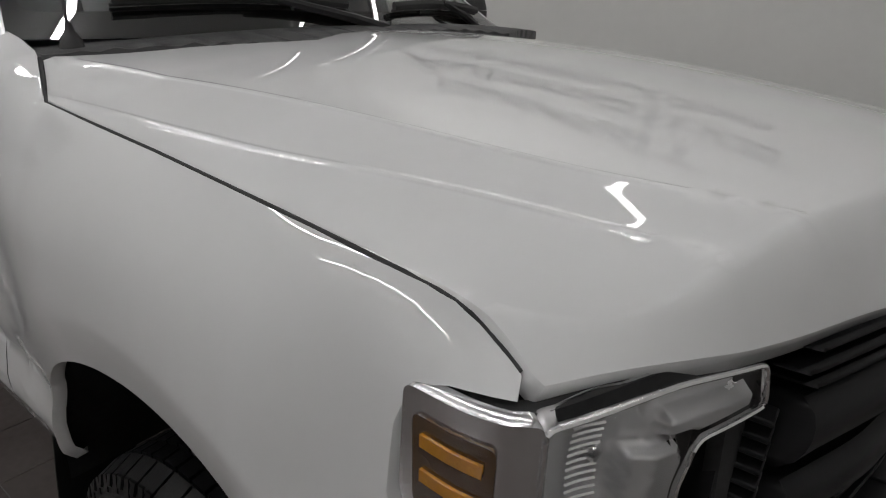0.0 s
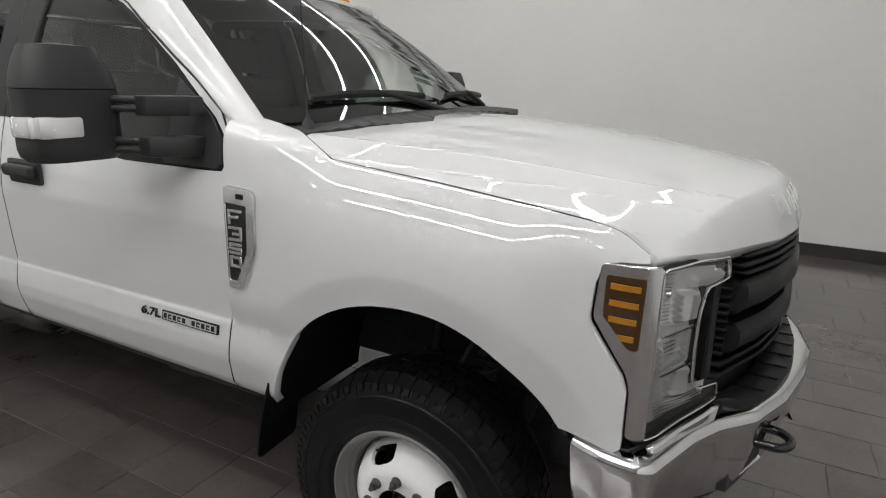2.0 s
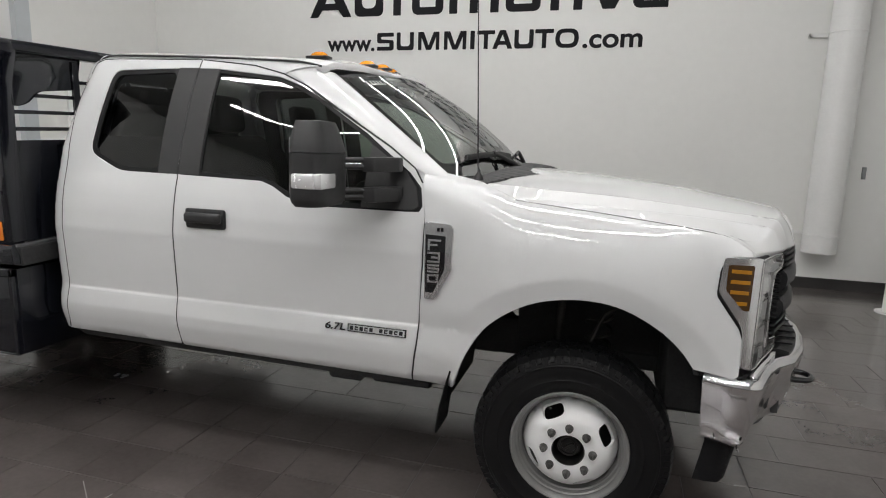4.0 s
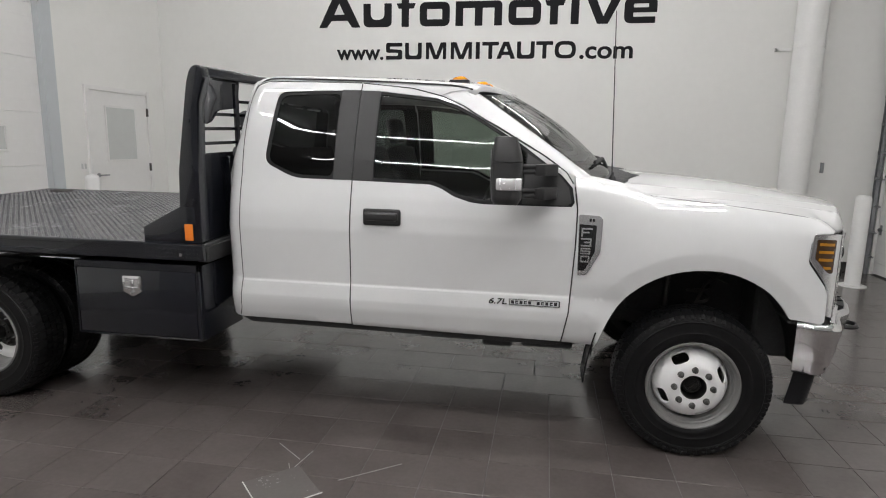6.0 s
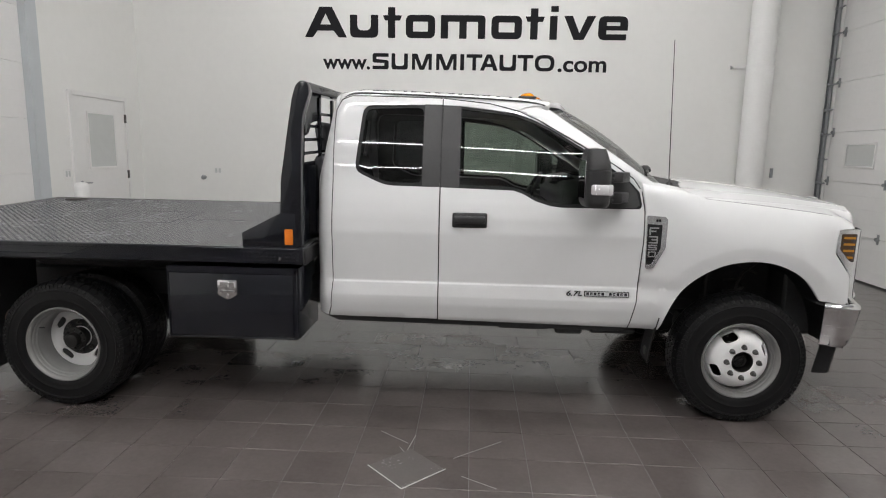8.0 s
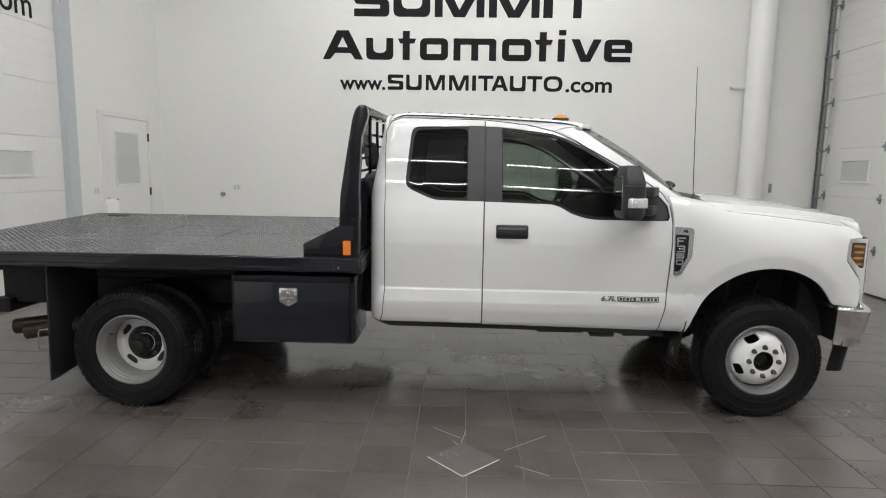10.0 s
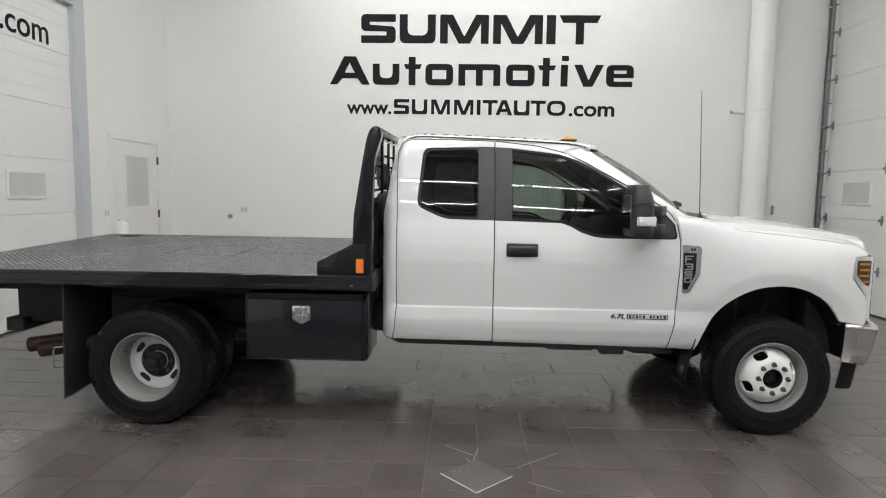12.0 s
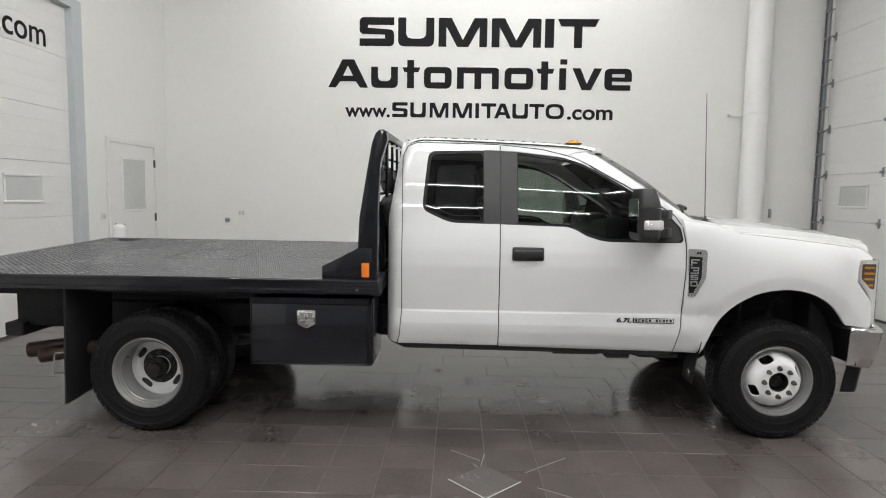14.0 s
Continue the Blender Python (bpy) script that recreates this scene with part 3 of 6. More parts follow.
tr_ = thing("door_track", "galvanised steel door track with rollers beside the overhead door", "door track")
bm = bmesh.new()
box(bm, (XR - 0.035, 4.575, 0.0), (XR - 0.03 + 0.003, 4.64, 5.0))
box(bm, (XR - 0.075, 4.575, 0.0), (XR - 0.03, 4.579, 5.0))
box(bm, (XR - 0.075, 4.636, 0.0), (XR - 0.03, 4.64, 5.0))
box(bm, (XR - 0.03, 4.63, 0.0), (XR, 4.70, 5.0))
part("channel", bm, GALV, tr_)
for z in (0.25, 0.57, 0.92, 1.275, 1.62, 1.98, 2.33, 2.685, 3.04, 3.39, 3.75, 4.1, 4.5):
    bm = bmesh.new()
    box(bm, (XR - 0.078, 4.585, z - 0.02), (XR - 0.005, 4.65, z + 0.02), 0.004)
    tube(bm, [(XR - 0.05, 4.46, z), (XR - 0.05, 4.60, z)], 0.012, 8)
    part("roller_bracket", bm, GALV, tr_)

door = thing("door_1", "white steel passage door with a frosted window and lever handle", "door", kind="structure")
bm = bmesh.new()
box(bm, (XL - 0.01, 3.12, 0.01), (XL + 0.02, 4.29, 2.26), 0.003)
part("leaf", bm, DOORWHITE, door)
bm = bmesh.new()
for lo, hi in (((3.05, 0), (3.115, 2.33)), ((4.295, 0), (4.36, 2.33)), ((3.115, 2.265), (4.295, 2.33))):
    box(bm, (XL - 0.01, lo[0], lo[1]), (XL + 0.032, hi[0], hi[1]), 0.004)
part("door_frame", bm, DOORWHITE, door)
bm = bmesh.new()
box(bm, (XL + 0.02, 3.42, 1.33), (XL + 0.024, 4.0, 2.05))
part("pane", bm, FROST, door, "frosted pane")
bm = bmesh.new()
for lo, hi in (((3.39, 1.30), (3.42, 2.08)), ((4.0, 1.30), (4.03, 2.08)), ((3.42, 1.30), (4.0, 1.33)), ((3.42, 2.05), (4.0, 2.08))):
    box(bm, (XL + 0.019, lo[0], lo[1]), (XL + 0.03, hi[0], hi[1]), 0.003)
part("window_frame", bm, DOORWHITE, door)
bm = bmesh.new()
tube(bm, [(XL + 0.02, 3.19, 1.12), (XL + 0.07, 3.19, 1.12), (XL + 0.075, 3.22, 1.12), (XL + 0.075, 3.33, 1.12)], 0.011, 10)
lathe(bm, [(0.001, 0.02), (0.03, 0.02), (0.032, 0.03), (0.02, 0.034), (0.001, 0.034)], 20, "x", (XL, 3.19, 1.12))
part("door_handle", bm, GALV, door, "brushed steel lever handle")
for z in (0.25, 1.2, 2.02):
    bm = bmesh.new()
    box(bm, (XL + 0.018, 4.270, z - 0.06), (XL + 0.036, 4.310, z + 0.06), 0.004)
    part("hinge", bm, DARKSTEEL, door)


def wall_plate(x, y, z, face, name, label):
    """An outlet or switch plate. face: the wall's normal axis."""
    t = thing(name, label, "wall plate", at=(x, y, z))
    m = pose(0, 0, 0) if face == "-y" else pose(0, 0, 0, 0, 0, 90)
    bm = bmesh.new()
    box(bm, (-0.06, -0.008, -0.06), (0.06, 0.0, 0.06), 0.004, m)
    part("plate", bm, DOORWHITE, t)
    for dx in (-0.028, 0.028):
        bm = bmesh.new()
        box(bm, (dx - 0.018, -0.012, -0.035), (dx + 0.018, -0.006, 0.035), 0.003, m)
        part("socket", bm, FROST, t)


wall_plate(-5.68, YB, 1.265, "-y", "wall_outlet", "white double outlet plate on the white wall")
wall_plate(XL, 2.95, 1.25, "x", "light_switch", "white switch plate on the white wall")
bm = bmesh.new()
lathe(bm, [(0.001, -0.075), (0.03, -0.072), (0.036, -0.055), (0.025, -0.035), (0.014, -0.03), (0.014, -0.01), (0.03, -0.008), (0.03, 0.0)], 20)
tagged(place_at(part("hose_bib", bm, GALV), (-5.9, YB, 1.155)), "small round steel knob on the white wall", "knob")


def bollard(x, y, h):
    bm = bmesh.new()
    lathe(bm, [(0.085, 0.0), (0.085, h - 0.06), (0.078, h - 0.03), (0.055, h - 0.008), (0.001, h)], 28, "z")
    lathe(bm, [(0.15, 0.0), (0.15, 0.012), (0.088, 0.014)], 28, "z")
    tagged(place_at(part("bollard", bm, PIPEW), (x, y, 0)), "white painted steel bollard with a domed top", "bollard", "bollards")


bollard(-6.5, 2.62, 1.17)
bollard(2.95, 3.75, 1.12)

duct = thing("wall_pipe", "thick white spiral pipe with clamps standing off the white wall", "pipe")
bm = bmesh.new()
lathe(bm, [(0.165, 0.47), (0.178, 0.475), (0.178, 0.50)] + [(0.178 + (0.0025 if k % 2 else 0), 0.50 + k * 0.045) for k in range(1, 112)] + [(0.178, CEIL)], 40, "z", (2.435, YB - 0.22, 0))
part("duct", bm, PIPEW, duct)
for z in (0.68, 2.93):
    bm = bmesh.new()
    lathe(bm, [(0.18, z - 0.012), (0.188, z - 0.010), (0.188, z + 0.010), (0.18, z + 0.012)], 40, "z", (2.435, YB - 0.22, 0))
    box(bm, (2.10, YB - 0.05, z - 0.02), (2.30, YB - 0.035, z + 0.02), 0.003)
    box(bm, (2.10, YB - 0.05, z - 0.02), (2.13, YB, z + 0.02), 0.003)
    part("clamp", bm, PIPEW, duct)
bm = bmesh.new()
box(bm, (2.83, YB - 0.03, 1.33), (2.87, YB, 1.47), 0.004)
tagged(part("conduit_box", bm, GALV), "small grey metal box on the wall by the pipe", "junction box")
# ---- the truck ----
truck = thing("flatbed_truck", "white extended-cab pickup with black steel flatbed and dual rear wheels", "truck")

ZT = curve([(-0.70, 1.468), (-0.42, 1.425), (-0.264, 1.381), (0.05, 1.352), (0.30, 1.324), (0.42, 1.309), (0.50, 1.296), (0.53, 1.285), (0.56, 1.264), (0.585, 1.249), (0.606, 1.233), (0.70, 1.15)], 0.008)
LOWER = curve([(0.40, 0.90), (0.565, 0.925), (0.60, 0.955), (0.70, 0.984), (0.745, 0.987), (0.826, 0.9745), (0.835, 0.9685), (0.95, 0.975), (1.14, 0.984), (1.24, 0.973), (1.33, 0.955), (1.42, 0.93)], 0.003)
XB = -2.62


def corner(x):
    """Inward turn of the side towards the cab's back."""
    r = 0.085
    q = np.clip((XB + r - x) / r, 0, 0.995)
    return r * (1 - np.sqrt(1 - q * q))


def green(s):
    """Section of the cab over the belt: half width and height by arc length."""
    ss = np.array([-0.2, 0.0, 0.125, 0.25, 0.375, 0.50, 0.545, 0.585, 0.78, 1.29])
    hh = np.array([0.975, 0.93, 0.897, 0.856, 0.806, 0.745, 0.720, 0.685, 0.49, 0.0])
    zz = np.array([1.225, 1.42, 1.538, 1.655, 1.773, 1.89, 1.93, 1.955, 1.983, 2.0])
    return ss, hh, zz


_s, _h, _z = green(0)
GH, GZ = curve(list(zip(_s, _h)), 0.022), curve(list(zip(_s, _z)), 0.012)


def lift(x, z):
    """The roof line rises towards the cab's back."""
    q = np.clip((-1.20 - x) / 1.15, 0, 1)
    return 0.046 * q * (1.6 - 0.6 * q) * np.clip((z - 1.45) / 0.50, 0, 1)


def sz(z):
    """Arc length on the cab's side for a height."""
    return (z - 1.42) / 0.94


def lower_side(sg):
    def fn(x, z):
        hw = LOWER(z) - corner(x)
        return x, sg * hw, z
    return fn


def upper_side(sg):
    """Over z = 1.40 the side leans in; the same parameter (x, z) up to the seam, then on over the roof."""
    def fn(x, z):
        s = sz(z)
        lean = np.clip((z - 1.5) / 0.5, 0, 1) * 0.10
        q = np.clip((XB + lean + 0.085 - x) / 0.085, 0, 0.995)
        hw = GH(s) - 0.085 * (1 - np.sqrt(1 - q * q))
        return x, sg * hw, GZ(s) + lift(x, GZ(s))
    return fn


def side(sg):
    lo, up = lower_side(sg), upper_side(sg)

    def fn(x, z):
        t = np.clip((z - 1.37) / 0.06, 0, 1)
        t = t * t * (3 - 2 * t)
        a, b = lo(x, z), up(x, z)
        return x, a[1] * (1 - t) + b[1] * t, a[2] * (1 - t) + b[2] * t
    return fn


SEAM_TOP = [(-2.545, 1.84), (-2.50, 1.905), (-2.44, 1.925), (-1.88, 1.93), (-1.57, 1.915), (-1.40, 1.88), (-1.27, 1.83), (-0.82, 1.575), (-0.70, 1.49), (-0.655, 1.42), (-0.638, 1.30)]
G = 0.004
REARWIN = rounded([(-2.395, 1.50), (-2.36, 1.87), (-1.868, 1.89), (-1.868, 1.415), (-2.20, 1.42)], 0.05)
FRONTWIN = [(-1.860, 1.415), (-1.860, 1.888), (-1.75, 1.888), (-1.42, 1.865), (-1.30, 1.83), (-1.20, 1.785), (-0.94, 1.63), (-0.72, 1.47), (-0.665, 1.41), (-0.652, 1.335), (-0.665, 1.312), (-0.72, 1.31), (-1.13, 1.31), (-1.20, 1.318), (-1.29, 1.345), (-1.36, 1.385), (-1.42, 1.405)]
REAR_DOOR = [(-1.865 - G, 0.595), (-1.865 - G, 1.928), (-2.44, 1.922), (-2.50, 1.90), (-2.535, 1.84), (-2.52, 1.45), (-2.515, 0.83), (-2.53, 0.66), (-2.545, 0.60)]
FRONT_DOOR = [(-0.69, 0.572), (-0.66, 0.75), (-0.655, 0.83), (-0.642, 1.10), (-0.640, 1.30), (-0.657, 1.415), (-0.702, 1.485), (-0.822, 1.568), (-1.272, 1.824), (-1.402, 1.873), (-1.572, 1.908), (-1.865 + G, 1.927), (-1.865 + G, 0.59)]


def pull(x, s):
    """Inward turn of the fender's top towards the lamp."""
    q = np.clip((x - 0.40) / 0.30, 0, 1)
    return 0.05 * q * q * np.clip((s - 1.224) / 0.056, 0, 1)


def fender_fn(sg):
    def fn(x, s):
        d = ZT(x) - s
        dp, e = np.maximum(d, 0), np.maximum(-d, 0)
        low = np.clip((-0.38 - x) / 0.16, 0, 1)
        hw = 0.932 + 0.034 * (1 - np.exp(-dp / 0.05)) + 0.020 * (1 - np.exp(-dp / 0.16)) - 0.99 * e
        wx = np.clip((x + 0.58) / 0.40, 0, 1) * np.clip((0.47 - x) / 0.20, 0, 1)
        wx = wx * wx * (3 - 2 * wx)
        hw = hw + 0.045 * wx * (1 - np.exp(-(dp / 0.14) ** 1.6))
        lo = LOWER(np.minimum(s, 1.2))
        k = np.clip((0.93 - s) / 0.12, 0, 1)
        k = k * k * (3 - 2 * k)
        hw = hw * (1 - k * low) + lo * k * low
        r = np.sqrt((x - 0.01) ** 2 + (s - 0.485) ** 2)
        f = 0.006 * np.logaddexp(0, (0.618 - r) / 0.006)
        hw = hw - 0.22 * np.minimum(f, 0.12) * np.clip((x + 0.66) / 0.15, 0, 1) * np.where(x < 0, np.clip((s - 0.62) / 0.22, 0, 1), 1)
        hw = hw - pull(x, s)
        z = np.minimum(s, ZT(x)) + 0.30 * e
        return x, sg * hw, z
    return fn


ARCH = [(-0.505, 0.565), (-0.475, 0.66), (-0.435, 0.755), (-0.38, 0.845), (-0.30, 0.92), (-0.20, 0.98), (-0.10, 1.01), (0.02, 1.022), (0.13, 1.012), (0.23, 0.975), (0.32, 0.92), (0.39, 0.85), (0.435, 0.785)]


def chaikin(p, n):
    """Rounds an open run of points."""
    for _ in range(n):
        q = [p[0]]
        for a, b in zip(p, p[1:]):
            q += [(a[0] * 0.75 + b[0] * 0.25, a[1] * 0.75 + b[1] * 0.25), (a[0] * 0.25 + b[0] * 0.75, a[1] * 0.25 + b[1] * 0.75)]
        p = q + [p[-1]]
    return p


ARCH = chaikin(ARCH, 2)


def zt(x):
    return float(ZT(x))


FENDER = ([(-0.682, 0.572), (-0.652, 0.75), (-0.647, 0.83), (-0.634, 1.10), (-0.632, 1.30), (-0.648, 1.415), (-0.655, zt(-0.655) + 0.03), (-0.645, zt(-0.645) + 0.065), (-0.60, zt(-0.60) + 0.075), (-0.52, zt(-0.52) + 0.072), (-0.43, zt(-0.43) + 0.060), (-0.412, zt(-0.412) + 0.054), (-0.34, zt(-0.34) + 0.026), (-0.268, zt(-0.268) - 0.003)]
          + [(x, zt(x) - 0.0035) for x in (-0.1, 0.05, 0.2, 0.35, 0.45, 0.49, 0.52, 0.545, 0.565, 0.58, 0.592)] + [(0.597, 1.224), (0.54, 1.224), (0.505, 1.215), (0.489, 1.17), (0.484, 1.09), (0.488, 1.073), (0.569, 0.962), (0.583, 0.925), (0.586, 0.785), (0.57, 0.772)]
          + ARCH[::-1])

def frame_of(poly, w):
    """The polygon drawn in by w."""
    p = np.array(poly, float)
    n = len(p)
    area = np.sum(p[:, 0] * np.roll(p[:, 1], -1) - np.roll(p[:, 0], -1) * p[:, 1])
    out = []
    for k in range(n):
        a, b, c = p[k - 1], p[k], p[(k + 1) % n]
        u, v = (b - a) / np.linalg.norm(b - a), (c - b) / np.linalg.norm(c - b)
        n1, n2 = np.array((-u[1], u[0])), np.array((-v[1], v[0]))
        m = n1 + n2
        m /= max(0.5, np.dot(m, n1))
        out.append(tuple(b + m * w * (1 if area > 0 else -1)))
    return out


FRONTGLASS = [(-1.748, 1.43), (-1.748, 1.875), (-1.42, 1.85), (-1.30, 1.815), (-1.20, 1.77), (-0.94, 1.612), (-0.905, 1.585), (-0.93, 1.33), (-1.13, 1.33), (-1.20, 1.338), (-1.285, 1.362), (-1.36, 1.402), (-1.42, 1.42)]
REARGLASS = rounded([(-2.375, 1.505), (-2.342, 1.852), (-1.978, 1.872), (-1.978, 1.433), (-2.195, 1.438)], 0.045)
for sg in (-1, 1):
    o = (0, sg, 0)
    near = sg < 0
    surf("front_fender", fender_fn(sg), FENDER, PAINT, truck, o, step=0.024, rim=0.026, lines=[[(0.01 + rr * math.cos(radians(a)), 0.485 + rr * math.sin(radians(a))) for a in range(33, 166, 3)] for rr in (0.607, 0.614, 0.621, 0.629)], label="white painted front fender with a flared wheel arch" if near else "")
    fd = surf("front_door", side(sg), FRONT_DOOR, PAINT, truck, o, holes=[FRONTWIN], step=0.03, rim=0.025, lines=[[(-1.855, z), (-0.66, z)] for z in (0.738, 0.745, 0.752, 0.820, 0.826, 0.832, 0.838, 0.844)])
    rd = surf("rear_door", side(sg), REAR_DOOR, PAINT, truck, o, holes=[REARWIN], step=0.03, rim=0.025, lines=[[(-2.51, z), (-1.875, z)] for z in (0.738, 0.745, 0.752, 0.820, 0.826, 0.832, 0.838, 0.844)])
    surf("cab_side", side(sg), [(-2.550, 0.60), (-2.535, 0.66 + G), (-2.521, 0.83), (-2.526, 1.45), (-2.541, 1.84), (-2.507, 1.905), (-2.44, 1.928), (-1.88, 1.934), (-1.57, 1.915), (-1.40, 1.881), (-1.35, 1.905), (-1.21, 1.934), (-1.30, 1.955), (-2.46, 1.955), (-2.53, 1.93), (-2.56, 1.85), (-2.615, 1.45), (-2.615, 0.62)], PAINT, truck, o, step=0.028, rim=0.02, label="white cab corner, roof rail and windshield pillar" if near else "")
    surf("pillar_base", side(sg), [(-0.70, 1.38), (-0.628, 1.38), (-0.628, 1.468), (-0.655, 1.50), (-0.70, 1.50)], PAINT, truck, o, step=0.03, rim=0.0, lift=-0.010)
    surf("pillar_base", side(sg), [(-1.52, 1.89), (-1.40, 1.85), (-1.26, 1.81), (-1.22, 1.86), (-1.26, 1.93), (-1.52, 1.935)], PAINT, truck, o, step=0.03, rim=0.0, lift=-0.010)
    # glass, gaskets, pillar covers
    surf("side_window", side(sg), REARGLASS, GLASSREAR, rd, o, step=0.045, rim=0.0, lift=-0.012, label="dark tinted rear side glass")
    surf("gasket", side(sg), REARWIN, GRILLEBLACK, rd, o, holes=[frame_of(REARGLASS, 0.003)], step=0.03, rim=0.01, lift=-0.006)
    surf("pillar_cover", side(sg), [(-1.976, 1.418), (-1.976, 1.886), (-1.8685, 1.888), (-1.8685, 1.416)], TRIMGREY, rd, o, step=0.04, rim=0.01, lift=0.001, label="matte dark grey pillar cover")
    surf("side_window", side(sg), FRONTGLASS, GLASS, fd, o, step=0.045, rim=0.0, lift=-0.012, label="tinted front side glass")
    surf("gasket", side(sg), FRONTWIN, GRILLEBLACK, fd, o, holes=[frame_of(FRONTGLASS, 0.003)], step=0.03, rim=0.01, lift=-0.006)
    surf("pillar_cover", side(sg), [(-1.8615, 1.418), (-1.8615, 1.886), (-1.750, 1.886), (-1.750, 1.418)], TRIMGREY, fd, o, step=0.04, rim=0.01, lift=0.001, label="matte dark grey pillar cover")
    surf("mirror_sail", side(sg), [(-0.925, 1.318), (-0.905, 1.58), (-0.74, 1.475), (-0.685, 1.41), (-0.668, 1.335), (-0.69, 1.318)], BLACK, fd, o, step=0.03, rim=0.01, lift=0.003, label="black plastic mirror mount")
    # inner trim, seen through the glass
    surf("door_trim", side(sg), FRONT_DOOR, CLOTH, fd, o, holes=[FRONTWIN], step=0.06, rim=0.0, lift=-0.05)
    surf("door_trim", side(sg), REAR_DOOR, CLOTH, rd, o, holes=[REARWIN], step=0.06, rim=0.0, lift=-0.05)
    # roof ditch moulding
    bm = bmesh.new()
    pts = []
    for k in range(40):
        x = -2.49 + 1.262 * k / 39
        a = 0.552
        dz = 0.016 * max(0.0, (x + 1.38) / 0.15) ** 2 if x > -1.38 else (0.03 * min(1, (-2.40 - x) / 0.09) ** 2 if x < -2.40 else 0)
        pts.append((x, sg * (float(GH(a)) + 0.004), float(GZ(a)) + float(lift(x, 1.95)) + 0.005 - dz))
    tube(bm, pts, 0.0055, 6)
    part("roof_moulding", bm, BLACK, truck, "thin black roof moulding" if near else "")

    # dark seals in the seams round the doors
    for owner, run in ((fd, [(-1.865, 0.60), (-1.865, 1.925)]),
                       (rd, [(-2.548, 0.61), (-2.533, 0.66), (-2.518, 0.83), (-2.523, 1.45), (-2.538, 1.84), (-2.504, 1.9025), (-2.44, 1.925), (-1.87, 1.931)]),
                       (fd, [(-1.86, 1.930), (-1.57, 1.9115), (-1.40, 1.877), (-1.271, 1.828), (-0.821, 1.572), (-0.701, 1.489), (-0.662, 1.43)]),
                       (fd, [(-0.652, 1.415), (-0.636, 1.30), (-0.638, 1.10), (-0.651, 0.83), (-0.656, 0.75), (-0.686, 0.575)])):
        run = dense(run, 0.03, False)
        sx, sy, sz_ = side(sg)(np.array([p[0] for p in run]), np.array([p[1] for p in run]))
        bm = bmesh.new()
        tube(bm, [(float(a), float(b) - sg * 0.0025, float(c)) for a, b, c in zip(sx, sy, sz_)], 0.0032, 6)
        part("door_seal", bm, UNDER, owner)
    # pull handle
    bm = bmesh.new()
    box(bm, (-1.785, min(sg * 0.975, sg * 0.992), 1.178), (-1.575, max(sg * 0.975, sg * 0.992), 1.268), 0.012, seg=3)
    part("handle_recess", bm, BLACK, fd, "black handle cup")
    bm = bmesh.new()
    box(bm, (-1.775, min(sg * 0.99, sg * 1.022), 1.205), (-1.585, max(sg * 0.99, sg * 1.022), 1.252), 0.014, seg=3)
    part("door_handle", bm, BLACK, fd, "black plastic pull handle")

# roof: across from one drip rail to the other
def roof_fn(x, s):
    a = 1.29 - np.abs(s)
    front = np.clip((x + 1.30) / 0.25, 0, 1)
    back = np.clip((-2.40 - x) / 0.12, 0, 1)
    return x, np.sign(s) * GH(a), GZ(a) + lift(x, GZ(a)) - 0.05 * front ** 2 - 0.04 * back ** 2


surf("roof", roof_fn, [(-2.50, -0.745), (-2.50, 0.745), (-1.21, 0.745), (-1.17, 0.64), (-1.10, 0.5), (-1.033, 0.25), (-1.021, 0.0), (-1.033, -0.25), (-1.10, -0.5), (-1.17, -0.64), (-1.21, -0.745)], PAINT, truck, (0, 0, 1), step=0.05, rim=0.03, rimdir=(0, 0, -1))


def ws_fn(y, v):
    k = np.abs(y)
    xb, xt = -0.414 - 0.153 * k ** 2.7, -1.029 - 0.156 * k ** 2.7
    bow = (0.033 - 0.030 * k * k) * np.sin(math.pi * np.clip(v, 0, 1))
    w = 0.866 + (0.653 - 0.866) * v
    return xb + (xt - xb) * v + bow * 0.6, y * w, 1.474 + (1.937 - 1.474) * v + bow - 0.04 * v * k ** 2 - 0.008 * (1 - v) * k ** 2


ws = surf("windshield", ws_fn, [(-1, -0.02), (1, -0.02), (1, 1), (-1, 1)], WSGLASS, truck, (1, 0, 0.6), step=0.07, rim=0.0, label="large raked windshield with black border")
surf("frit_border", ws_fn, [(-1, -0.02), (1, -0.02), (1, 1), (-1, 1)], GLOSSBLACK, ws, (1, 0, 0.6), holes=[rounded([(-0.97, 0.09), (0.97, 0.09), (0.965, 0.965), (-0.965, 0.965)], 0.05)], step=0.05, rim=0.0, lift=-0.003)
surf("inspection_sticker", ws_fn, [(-0.86, 0.87), (-0.70, 0.87), (-0.70, 0.915), (-0.86, 0.915)], FROST, ws, (1, 0, 0.6), step=0.05, rim=0.0, lift=0.0015, label="small pale green windshield sticker")
for k in range(5):
    surf("sticker_print", ws_fn, [(-0.85 + k * 0.03, 0.878), (-0.832 + k * 0.03, 0.878), (-0.832 + k * 0.03, 0.908), (-0.85 + k * 0.03, 0.908)], INK, ws, (1, 0, 0.6), step=0.05, rim=0.0, lift=0.0030)

PSX = curve([(-0.1, -0.655), (0.0, -0.688), (0.17, -0.820), (0.78, -1.268), (1.0, -1.385), (1.1, -1.43)], 0.02)
PSZ = curve([(-0.1, 1.43), (0.0, 1.484), (0.17, 1.578), (0.78, 1.834), (1.0, 1.886), (1.1, 1.90)], 0.02)
